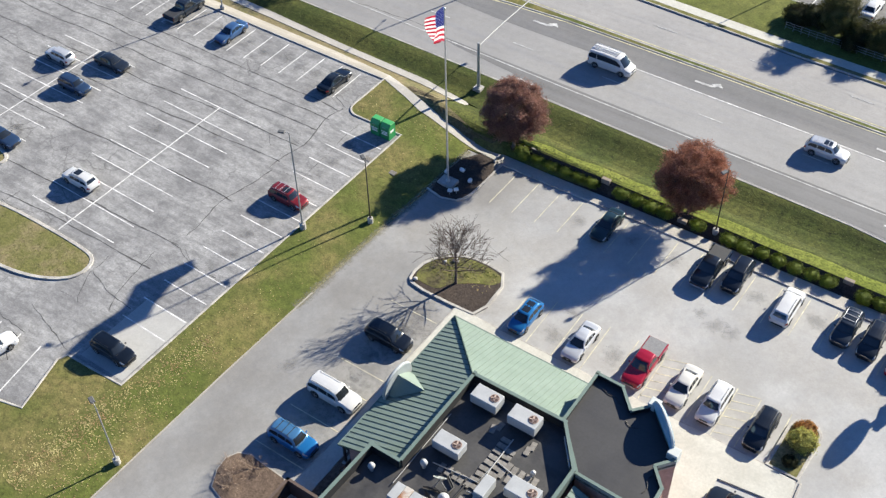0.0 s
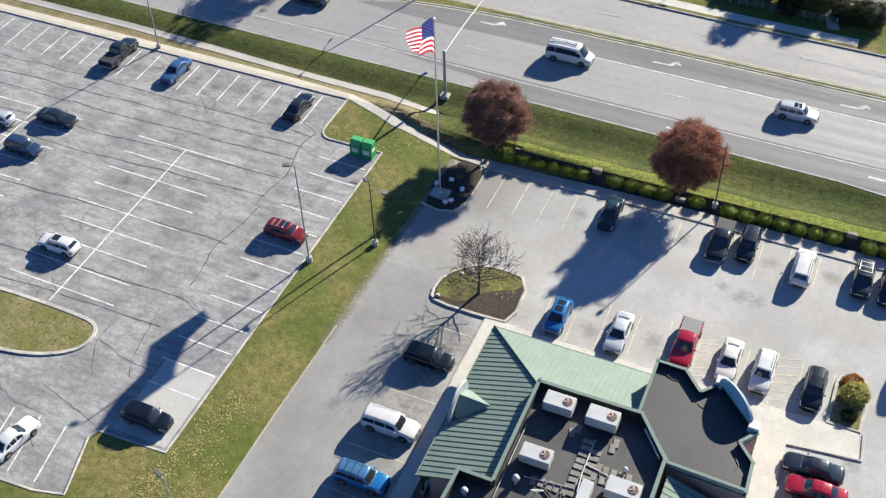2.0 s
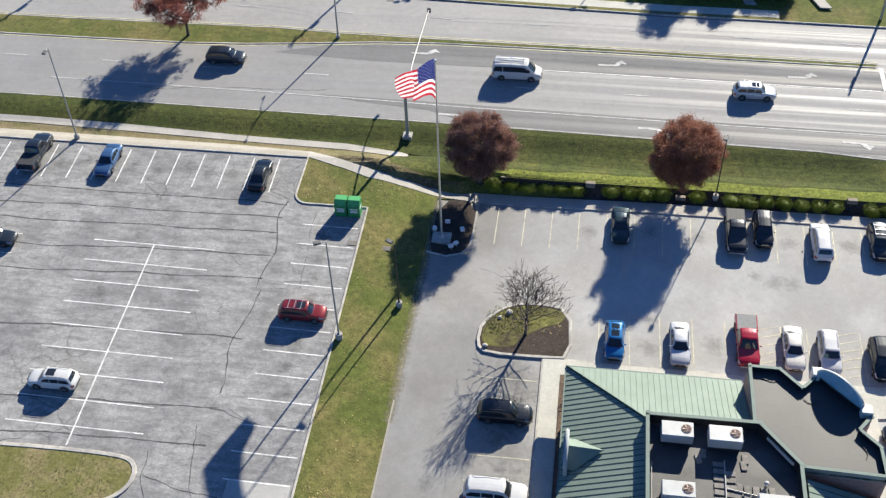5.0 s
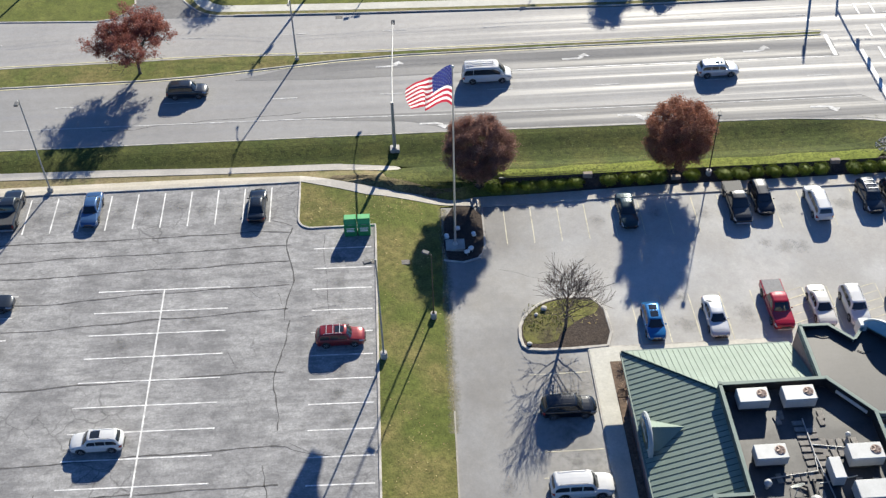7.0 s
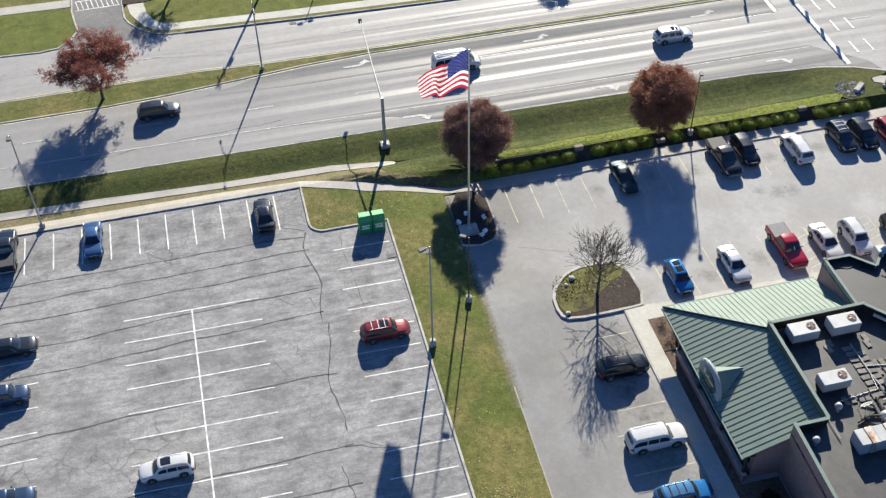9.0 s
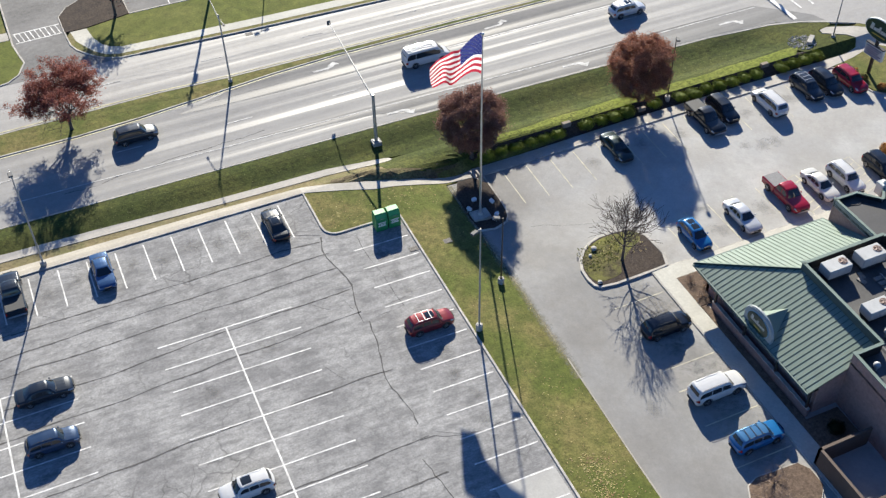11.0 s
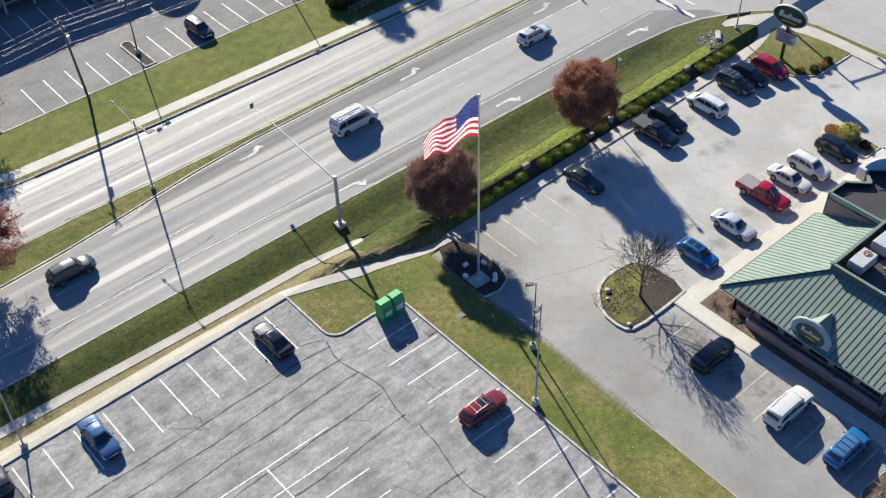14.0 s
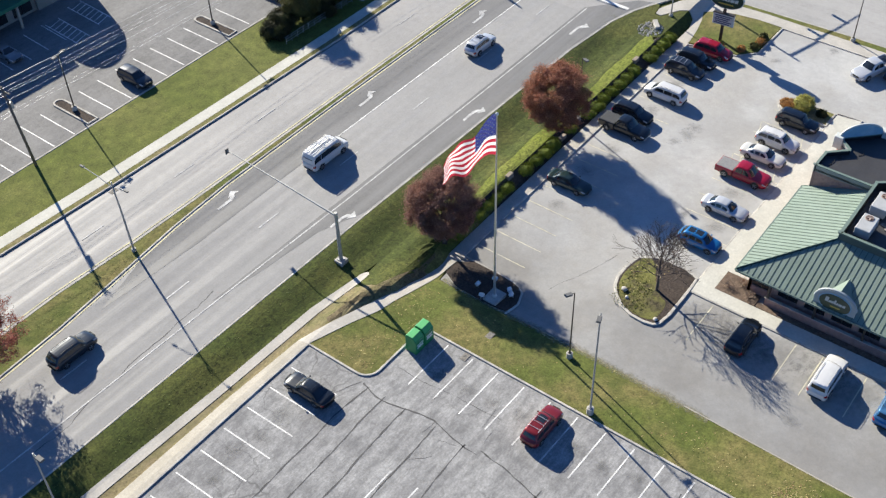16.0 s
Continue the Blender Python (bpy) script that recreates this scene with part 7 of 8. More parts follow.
def limbs(bm, rng, start, way, length, radius, depth, spread=0.55, up=0.25, kids=(2, 4), tips=None, n=6, taper=0.62, min_r=0.006):
    """A limb with bends, and smaller limbs from it."""
    pts, rad, p, d = [Vector(start)], [radius], Vector(start), Vector(way).normalized()
    steps = 4 if depth > 1 else 3
    for i in range(steps):
        d = (d + Vector((rng.gauss(0, 0.13), rng.gauss(0, 0.13), rng.gauss(0, 0.08) + up * 0.12))).normalized()
        p = p + d * length / steps
        pts.append(p.copy())
        rad.append(max(min_r, radius * (1 - 0.5 * (i + 1) / steps)))
    tube(bm, pts, rad, max(3, n), cap=False)
    if tips is not None:
        tips.append((pts[-1].copy(), d.copy()))
    if depth <= 0:
        return
    for k in range(rng.randint(*kids)):
        f = rng.uniform(0.35, 1.0)
        i = min(steps - 1, int(f * steps))
        q = pts[i].lerp(pts[i + 1], f * steps - i) if i + 1 < len(pts) else pts[-1]
        a = rng.uniform(0, 2 * math.pi)
        side = d.orthogonal().normalized()
        side = Matrix.Rotation(a, 3, d) @ side
        nd = (d * (1 - spread) + side * spread * rng.uniform(0.8, 1.5) + Vector((0, 0, up))).normalized()
        limbs(bm, rng, q, nd, length * rng.uniform(0.55, 0.78), max(min_r, rad[i] * taper), depth - 1, spread, up, kids, tips, max(3, n - 1), taper, min_r)


def leaves(name, rng, clumps, count, size, spread, material_, parent, heart=None, flat=0.35):
    """Many small leaves, each a folded quad, in clumps round given points."""
    verts, faces = [], []
    for _ in range(count):
        c, sp = clumps[rng.randrange(len(clumps))]
        p = c + Vector((rng.gauss(0, sp), rng.gauss(0, sp), rng.gauss(0, sp * 0.8))) * spread
        a = Vector((rng.gauss(0, 1), rng.gauss(0, 1), rng.gauss(0, 1) * flat)).normalized()
        b = a.cross(Vector((rng.gauss(0, 1), rng.gauss(0, 1), rng.gauss(0, 1)))).normalized()
        if heart is not None:        # leaves of a clipped shrub lie along its skin
            o = (p - heart).normalized() + Vector((rng.gauss(0, 0.35), rng.gauss(0, 0.35), rng.gauss(0, 0.35)))
            b = o.cross(a).normalized()
            a = b.cross(o).normalized()
        s = size * rng.uniform(0.6, 1.35)
        i = len(verts)
        n = a.cross(b) * s * 0.18
        verts += [p - a * s * 0.6, p + b * s * 0.32 + n, p + a * s * 0.6, p - b * s * 0.32 + n]
        faces += [(i, i + 1, i + 2), (i, i + 2, i + 3)]
    me = bpy.data.meshes.new(name)
    me.from_pydata([tuple(v) for v in verts], [], faces)
    me.materials.append(material_)
    ob = new(name, me)
    ob.parent = parent
    return ob


def round_tree(x, y, height, radius, low, leaf, seed, label, count=15000, size=0.21, trunk_r=0.16):
    rng = random.Random(seed)
    g = H(x, y)
    tree = empty("tree", pose(x, y, g))
    bm = bmesh.new()
    tips = []
    tube(bm, [(0, 0, -0.2), (0, 0, 0.25), (0.03, 0.02, low * 0.7), (0.05, 0.0, low + 0.4)], [trunk_r * 1.7, trunk_r * 1.1, trunk_r, trunk_r * 0.85], 9, cap=False)
    for k in range(8):
        a = k * 2 * math.pi / 8 + rng.uniform(-0.3, 0.3)
        limbs(bm, rng, (0.04, 0, low * rng.uniform(0.75, 1.15)), (math.cos(a) * rng.uniform(0.3, 0.9), math.sin(a) * rng.uniform(0.3, 0.9), rng.uniform(0.7, 1.2)), (height - low) * 0.5, trunk_r * 0.5, 2, 0.5, 0.2, (2, 4), tips, 5)
    part("trunk", bm, M_BARK, tree, smooth=1)
    clumps = []
    cz, rz = (height + low) / 2, (height - low) / 2
    for _ in range(330):
        t, u = rng.uniform(0, 2 * math.pi), rng.uniform(-0.97, 1)
        r = rng.uniform(0.25, 1.0) ** 0.4 * (1 + 0.13 * noise.noise((math.cos(t) * 2.6 + seed, math.sin(t) * 2.6, u * 2.6)))
        q = math.sqrt(max(0, 1 - u * u)) * (1.03 if u < 0 else 1.0)
        clumps.append((Vector((radius * r * q * math.cos(t), radius * r * q * math.sin(t), cz + rz * u * r)), rng.uniform(0.19, 0.35)))
    leaves("crown", rng, clumps, count, size, 1.0, leaf, tree)
    return tagged(tree, label, "tree")


round_tree(10.95, 6.2, 8.4, 3.3, 1.5, M_PURPLE, 3, "purple-brown round-headed tree at the end of the hedge", 88000, 0.12)
round_tree(31.75, 6.5, 8.15, 3.5, 1.15, M_COPPER, 8, "copper-red round-headed tree in the hedge line", 92000, 0.12)


def open_tree(x, y, height, radius, leaf, seed, label, count=5000, size=0.2, bark=None, trunk_r=0.17, first=2.2, wide=0.7, deep=3, low=0.25, stems=7):
    """A tree with a vase of limbs and leaves towards their ends, open below."""
    rng = random.Random(seed)
    tree = empty("tree", pose(x, y, H(x, y) + 0.05))
    bm = bmesh.new()
    tips = []
    tube(bm, [(0, 0, -0.2), (0, 0, 0.3), (0.05, 0, first)], [trunk_r * 1.6, trunk_r * 1.1, trunk_r * 0.9], 9, cap=False)
    for k in range(stems):
        a = k * 2 * math.pi / stems + rng.uniform(-0.3, 0.3)
        limbs(bm, rng, (0.05, 0, first * rng.uniform(0.85, 1.0)), (math.cos(a) * wide, math.sin(a) * wide, 1.0), (height - first) * 0.62, trunk_r * 0.55, deep, 0.46, 0.10, (3, 5), tips, 6, 0.64, 0.014)
    part("trunk", bm, bark or M_BARK, tree, smooth=1)
    if leaf:
        cut = first + (height - first) * low
        tt = [(p, 0.24) for p, d in tips if p.z > cut + 0.9 * (1 - min(1.0, math.hypot(p.x, p.y) / radius)) and rng.random() < 0.8]
        leaves("crown", rng, tt, count, size, 1.0, leaf, tree)
    return tagged(tree, label, "tree")


open_tree(-27.2, 28.3, 6.9, 3.5, M_RUSSET, 21, "russet tree with an open crown on the median", 30000, 0.15, first=1.9, wide=0.85, low=0.38, stems=9)


def bare_tree(x, y, height, seed, label):
    """A leafless young tree: a leader to the top and rising limbs that fork into fine twigs."""
    rng = random.Random(seed)
    tree = empty("tree", pose(x, y, H(x, y)))
    bm = bmesh.new()
    tube(bm, [(0, 0, -0.2), (0, 0, 0.3), (0.05, 0.02, 2.2), (0.0, 0.08, 4.2), (0.06, 0.0, height)], [0.22, 0.15, 0.115, 0.06, 0.012], 9, cap=False)
    for k in range(34):
        f = (k + rng.random()) / 34
        z = 1.7 + f * (height - 2.6)
        a = k * 2.4 + rng.uniform(-0.4, 0.4)
        rise = 0.62 + 0.8 * f
        limbs(bm, rng, (0.04, 0.04, z), (math.cos(a), math.sin(a), rise), (3.3 - 1.9 * f) * rng.uniform(0.8, 1.15), 0.05 * (1 - 0.6 * f), 2, 0.42, 0.12, (3, 5), None, 5, 0.6, 0.015)
    part("trunk", bm, M_TWIG, tree, smooth=1)
    return tagged(tree, label, "tree")


bare_tree(17.3, -14.3, 6.6, 12, "bare leafless young tree on the island")
open_tree(-17.8, 49.5, 5.5, 2.2, M_PINK, 31, "small pink-leaved tree by the far driveway", 2200, 0.18)


def shrub_mesh(name, seed, rx, ry, rz, count, size, leaf):
    """A clipped shrub: a shell of leaves over an inner body of twigs."""
    rng = random.Random(seed)
    e = empty(name, pose(0, 0, 0))
    bm = bmesh.new()
    for k in range(9):
        a = k * 0.7
        tube(bm, [(0.1 * math.cos(a), 0.1 * math.sin(a), -0.1), (rx * 0.6 * math.cos(a), ry * 0.6 * math.sin(a), rz * 1.3)], [0.03, 0.012], 4, cap=False)
    part("woody_base", bm, M_BARK, e)
    clumps = []
    for _ in range(90):
        t, u = rng.uniform(0, 6.283), rng.uniform(-0.75, 1)
        q = math.sqrt(max(0, 1 - u * u)) ** 0.7
        r = 0.86 + 0.12 * rng.random()
        clumps.append((Vector((rx * r * q * math.cos(t), ry * r * q * math.sin(t), rz * (0.95 + u * 0.95 * r))), 0.09 * max(1.0, rx / 0.8)))
    for _ in range(30):
        clumps.append((Vector((rng.uniform(-0.5, 0.5) * rx, rng.uniform(-0.5, 0.5) * ry, rng.uniform(0.2, 1.4) * rz)), 0.2))
    leaves("foliage", rng, clumps, count, size, 1.0, leaf, e, Vector((0, 0, rz * 0.7)))
    bm = bmesh.new()
    bmesh.ops.create_icosphere(bm, subdivisions=3, radius=1.0)
    for v in bm.verts:
        k = 0.80 + 0.10 * noise.noise(v.co * 2.5 + Vector((seed, 0, 0)))
        v.co = Vector((v.co.x * rx * k, v.co.y * ry * k, rz * 0.92 + v.co.z * rz * 0.95 * k))
    part("inner_growth", bm, leaf, e, smooth=2)
    return e


hedge_types = [shrub_mesh("hedge_shrub", 40 + i, 0.90, 0.78, 0.315, 4200, 0.085, M_HEDGE) for i in range(3)]
rng = random.Random(77)
hx = [12.6 + 1.72 * k for k in range(26)]
spots = [x for x in hx if abs(x - 31.5) > 1.0 and abs(x - 22.4) > 0.7 and abs(x - 35.2) > 0.5 and abs(x - 48.6) > 0.6]
for i, x in enumerate(spots):
    m = pose(x + rng.uniform(-.06, .06), 5.52 - 0.004 * (x - 12) + rng.uniform(-.06, .06) + 0.55 * dip(x, 5.5), H(x, 5.5) + 0.05, 0, 0, rng.uniform(0, 360))
    ob = copy_thing(hedge_types[i % 3], m)
    ob.scale = [rng.uniform(0.9, 1.1)] * 2 + [rng.uniform(0.88, 1.12)]
    tagged(ob, "clipped round evergreen shrub in the hedge row", "shrub", "hedge shrubs")
for t in hedge_types:
    for o in (*t.children, t):
        bpy.data.objects.remove(o)
# low retaining wall pieces behind the hedge
M_BLOCK_DARK = material("brown_block", (0.26, 0.21, 0.16), 0.9, var=0.25, scale=2, fine=20, space="world")
M_BLOCK = material("tan_block", (0.36, 0.33, 0.27), 0.9, var=0.25, scale=2, fine=20, space="world", each=True)
lw = empty("low_wall", pose(30, 6.46, H(30, 6.46)))
me = bpy.data.meshes.new("block")
bm = bmesh.new()
box(bm, -0.48, 0.48, -0.09, 0.09, -0.7, -0.02, 0.02)
bm.to_mesh(me)
bm.free()
me.materials.append(M_BLOCK)
for k in range(43):
    x = 12.6 + k
    if abs(x - 31.5) < 0.8:
        continue
    ob = new("block", me)
    ob.parent = lw
    ob.matrix_basis = pose(x - 30, 0, H(x, 6.46) - H(30, 6.46) + rng.uniform(-0.03, 0.03))
tagged(lw, "low tan block wall behind the hedge", "wall")
for x, y in ((22.4, 6.2), (31.6, 5.5), (48.6, 6.2)):
    bm = bmesh.new()
    box(bm, -0.5, 0.5, -0.25, 0.25, -0.3, 0.3, 0.05)
    ob = obj("wall_block", bm, M_BLOCK_DARK)
    ob.location = (x, y, H(x, y))
    tagged(ob, "tan stone block set in a gap of the hedge", "stone block")


def bush(x, y, rx, rz, leaf, seed, label, count=3500, size=0.14, dz=0.0):
    e = shrub_mesh("bush", seed, rx, rx * 0.95, rz, count, size, leaf)
    e.matrix_basis = pose(x, y, H(x, y) + dz)
    return tagged(e, label, "bush")


bush(52.0, -13.5, 1.12, 0.78, M_YELLOW_BUSH, 51, "yellow-green bush in the planting bed", 4600, 0.14, 0.1)
bush(51.7, -11.8, 0.95, 0.2, M_TAN, 52, "low orange-tan ground-cover bush in the bed", 2600, 0.12, 0.1)
bush(51.9, -15.7, 0.55, 0.3, M_EVERGREEN, 53, "low dark evergreen bush in the bed", 2200, 0.13, 0.1)
for i, (x, y, r) in enumerate(((57.6, 1.2, 0.7), (57.9, -0.2, 0.6), (58.6, -2.6, 0.7), (60.0, -3.6, 0.75), (61.3, -3.8, 0.7), (62.6, -3.6, 0.7))):
    bush(x, y, r * 0.7, r * 0.4, M_OLIVE if i % 2 else M_TAN, 60 + i, "low dark bush on the corner lawn", 1200, 0.12, 0.1)
bush(12.3, 5.6, 0.8, 0.55, M_HEDGE, 70, "low green bush under the purple tree", 1800, 0.13)
bush(32.4, 44.6, 2.4, 2.9, M_OLIVE, 80, "tall olive-green evergreen beside the far pavement", 20000, 0.16)
bush(38.3, 44.4, 2.2, 2.1, M_OLIVE, 81, "tall olive-green evergreen beside the far pavement", 15000, 0.16)
for i, (x, y, r, hgt) in enumerate(((27.6, 44.8, 1.8, 1.0), (29.6, 45.5, 1.8, 1.2), (35.3, 44.9, 2.0, 1.2), (41.5, 44.2, 2.0, 1.2), (44.5, 44.2, 2.2, 1.3), (35.0, 43.0, 1.3, 0.8))):
    bush(x, y, r, hgt, M_EVERGREEN, 82 + i, "dark evergreen screen bush beside the far pavement", 8000, 0.16)

bush(22.9, -39.2, 0.7, 0.45, M_EVERGREEN, 97, "small grey-green bush in the mulched bed", 1500, 0.11, 0.1)
# dead shrub in a kerbed bed, south of the stalls
BED = smoothed([(12.4, -42.2), (13.4, -40.3), (16.4, -40.5), (18.6, -40.6), (18.6, -44.0), (14.0, -45.2)], 1, True)
setting(sheet("bed", BED, 0.13, M_BROWN_MULCH), "kerbed bed of brown mulch and dead shrubs", "bed")
curb(BED, True)
for i, (x, y) in enumerate(((14.0, -42.4), (15.3, -41.3), (14.7, -43.6), (21.7, -19.6), (22.7, -20.4), (21.5, -21.7))):
    r2 = random.Random(300 + i)
    e = empty("bush", pose(x, y, H(x, y) + 0.1))
    bm = bmesh.new()
    for k in range(16):
        a = r2.uniform(0, 6.283)
        limbs(bm, r2, (0, 0, 0), (math.cos(a), math.sin(a), r2.uniform(0.4, 1.2)), 0.95 if i < 3 else 0.5, 0.02, 2, 0.5, 0.1, (2, 4), None, 4, 0.6, 0.006)
    part("twig_frame", bm, M_DEAD, e)
    tagged(e, "dead leafless brown shrub in the bed", "bush", "dead shrubs")

# fallen leaves: far too many to count
r2 = random.Random(9)
verts, faces = [], []


def scatter(n, fx, fy, z, s=0.09):
    for _ in range(n):
        x, y = fx(), fy()
        a = r2.uniform(0, 6.283)
        k = s * r2.uniform(0.6, 1.5)
        i = len(verts)
        zz = H(x, y) + z
        for t in range(4):
            verts.append((x + k * math.cos(a + t * 1.5708) * (1 if t % 2 else 0.6), y + k * math.sin(a + t * 1.5708) * (1 if t % 2 else 0.6), zz + r2.uniform(0, 0.02)))
        faces.append((i, i + 1, i + 2, i + 3))


def drift(n, ax, ay, bx, by, wide, size):
    """Leaves blown into a band from a to b, thick in the middle and thin towards its sides."""
    for _ in range(n):
        f, o = r2.random(), r2.gauss(0, wide) * r2.choice((0.5, 1.0, 1.4))
        d = math.hypot(bx - ax, by - ay)
        x, y = ax + (bx - ax) * f - (by - ay) / d * o, ay + (by - ay) * f + (bx - ax) / d * o
        if y < -41.9 and x < 5.9 and x > -5.2 or 0.3 < x < 6.0:
            scatter(1, lambda: x, lambda: y, 0.075, size)


drift(1500, 0.0, -54.0, 1.2, -44.0, 1.3, 0.07)
drift(1100, 1.0, -44.5, 3.0, -33.0, 1.2, 0.066)
drift(500, 3.6, -53.0, 4.2, -40.0, 1.1, 0.064)
drift(110, 2.6, -34.0, 3.4, -22.0, 1.4, 0.06)
scatter(70, lambda: r2.uniform(0.6, 6.4), lambda: r2.uniform(-24, 0), 0.075, 0.07)
scatter(120, lambda: r2.uniform(14.5, 20.5), lambda: r2.uniform(-14, -11), 0.17, 0.06)
scatter(250, lambda: r2.uniform(-7, 5), lambda: r2.uniform(0.6, 4.5), 0.075, 0.06)
me = bpy.data.meshes.new("fallen_leaves")
me.from_pydata(verts, [], faces)
me.materials.append(M_FALLEN)
tagged(new("fallen_leaves", me), "scattered dry yellow leaves on the lawn", "leaves", kind="stuff")
# grass tufts break up the smooth lawns
verts, faces = [], []


def tufts(n, fx, fy, z, hgt, keep=lambda x, y: True):
    for _ in range(n):
        x, y = fx(), fy()
        if not keep(x, y):
            continue
        zz = H(x, y) + z
        for _k in range(2):
            a = r2.uniform(0, 6.283)
            w, k = r2.uniform(0.03, 0.08), hgt * r2.uniform(0.5, 1.4)
            i = len(verts)
            lx, ly = r2.gauss(0, 0.05), r2.gauss(0, 0.05)
            verts.extend([(x - w * math.cos(a), y - w * math.sin(a), zz), (x + w * math.cos(a), y + w * math.sin(a), zz), (x + lx, y + ly, zz + k)])
            faces.append((i, i + 1, i + 2))


tufts(2500, lambda: r2.uniform(-45, 56), lambda: r2.uniform(7.6, 13.6), 0.05, 0.022, lambda x, y: x > 12 or y > 11.6)
tufts(900, lambda: r2.uniform(0.3, 6.3), lambda: r2.uniform(-60, 0), 0.06, 0.022)
tufts(400, lambda: r2.uniform(-7.2, 6.2), lambda: r2.uniform(0.5, 6.3), 0.06, 0.022, lambda x, y: y < 5.9 - 0.35 * (x + 4) if x > -4 else y < 6.6)
tufts(900, lambda: r2.uniform(-20, 46), lambda: r2.uniform(42.5, 48.3), 0.06, 0.022)
tufts(700, lambda: r2.uniform(13.5, 20.3), lambda: r2.uniform(-15.6, -10.9), 0.16, 0.09, lambda x, y: y > -14.6 + 0.75 * max(0, x - 16.2) and math.hypot(x - 17, y + 14) < 4.1)
tufts(500, lambda: r2.uniform(-40, -9), lambda: r2.uniform(27.6, 30), 0.15, 0.022)
tufts(400, lambda: r2.uniform(-29, -14.5), lambda: r2.uniform(-37, -32.4), 0.14, 0.022)
me = bpy.data.meshes.new("grass")
me.from_pydata(verts, [], faces)
me.materials.append(leaf_material("grass_blades", (0.13, 0.16, 0.04), (0.17, 0.165, 0.06)))
tagged(new("grass", me), "short rough grass tufts on the lawns", "grass", kind="stuff")


# ---- bins, signs, utility poles, far shop ----
M_BIN = material("green_plastic", (0.025, 0.24, 0.075), 0.5, var=0.12, scale=2, fine=25, bump=0.05)
M_BIN_LID = material("light_green_plastic", (0.06, 0.36, 0.11), 0.5, var=0.12, scale=2, fine=25, bump=0.05)
M_LABEL = material("white_label", (0.72, 0.74, 0.72), 0.6, var=0.06, scale=4, bump=0)
M_SPOT = material("white_lamp_housing", (0.72, 0.72, 0.70), 0.5, var=0.08, scale=4, bump=0.02)
M_WIRE = material("cable", (0.42, 0.43, 0.45), 0.5, 0.4, var=0.1, scale=3, bump=0)
M_WOOD_POLE = material("weathered_pole", (0.15, 0.125, 0.10), 0.95, var=0.25, scale=3, fine=30, bump=0.3, stretch=(1, 1, 0.15))
M_SHOP_GREEN = material("green_shop_sign", (0.012, 0.13, 0.08), 0.6, var=0.1, scale=2, bump=0.02)
M_SHOP_WALL = material("tan_shop_wall", (0.34, 0.29, 0.24), 0.9, var=0.2, scale=0.8, fine=12, space="world", tint=(0.28, 0.24, 0.2), bigscale=0.3)
M_GRAVEL = material("pale_stones", (0.42, 0.40, 0.37), 0.9, var=0.3, scale=2, fine=20, space="world", each=True)


def clothing_bin(x, y, yaw):
    """A tall collection bin with a sloping hatch."""
    b = empty("collection_bin", pose(x, y, H(x, y), 0, 0, yaw))
    w, d, h_ = 1.22, 1.2, 1.95
    prof = [(-d / 2, 0), (d / 2, 0), (d / 2, h_ - 0.12), (d / 2 - 0.1, h_), (-d / 2 + 0.35, h_), (-d / 2, h_ - 0.45)]
    bm = bmesh.new()
    lo = [bm.verts.new((-w / 2, py, pz)) for py, pz in prof]
    hi = [bm.verts.new((w / 2, py, pz)) for py, pz in prof]
    bm.faces.new(lo)
    bm.faces.new(hi[::-1])
    for i in range(len(prof)):
        bm.faces.new((lo[i], hi[i], hi[(i + 1) % len(prof)], lo[(i + 1) % len(prof)]))
    bmesh.ops.recalc_face_normals(bm, faces=bm.faces[:])
    bmesh.ops.bevel(bm, geom=bm.edges[:], offset=0.03, segments=1, affect='EDGES')
    part("body", bm, M_BIN, b)
    bm = bmesh.new()
    slab(bm, [(-w / 2 + 0.08, -d / 2 - 0.005, h_ - 0.46), (w / 2 - 0.08, -d / 2 - 0.005, h_ - 0.46), (w / 2 - 0.08, -d / 2 + 0.34, h_ + 0.0), (-w / 2 + 0.08, -d / 2 + 0.34, h_ + 0.0)], 0.04)
    hatch = part("hatch", bm, M_BIN_LID, b, "light green sloping hatch")
    bm = bmesh.new()
    tube(bm, [(-0.2, -d / 2 - 0.06, h_ - 0.36), (0.2, -d / 2 - 0.06, h_ - 0.36)], [0.02, 0.02], 6)
    part("handle", bm, M_GALV, hatch)
    bm = bmesh.new()
    box(bm, -w / 2 + 0.04, w / 2 - 0.04, -d / 2 + 0.38, d / 2 - 0.12, h_ - 0.01, h_ + 0.035, 0.015)
    part("lid", bm, M_BIN_LID, b)
    for k, (z0, z1, ww) in enumerate(((1.0, 1.12, 0.42), (0.82, 0.92, 0.34), (0.62, 0.76, 0.40))):
        bm = bmesh.new()
        slab(bm, [(-ww, -d / 2 - 0.006, z0), (ww, -d / 2 - 0.006, z0), (ww, -d / 2 - 0.006, z1), (-ww, -d / 2 - 0.006, z1)], 0.02)
        part("bar", bm, M_LABEL, b, "white label bar")
    bm = bmesh.new()
    slab(bm, [(w / 2 + 0.006, -0.35, 0.9), (w / 2 + 0.006, 0.3, 0.9), (w / 2 + 0.006, 0.3, 1.2), (w / 2 + 0.006, -0.35, 1.2)], 0.02)
    part("bar", bm, M_LABEL, b, "white label bar")
    return tagged(b, "bright green clothing collection bin at the end of the stalls", "collection bin", "collection bins")


clothing_bin(-2.35, -0.75, 0)
clothing_bin(-1.0, -0.75, 0)

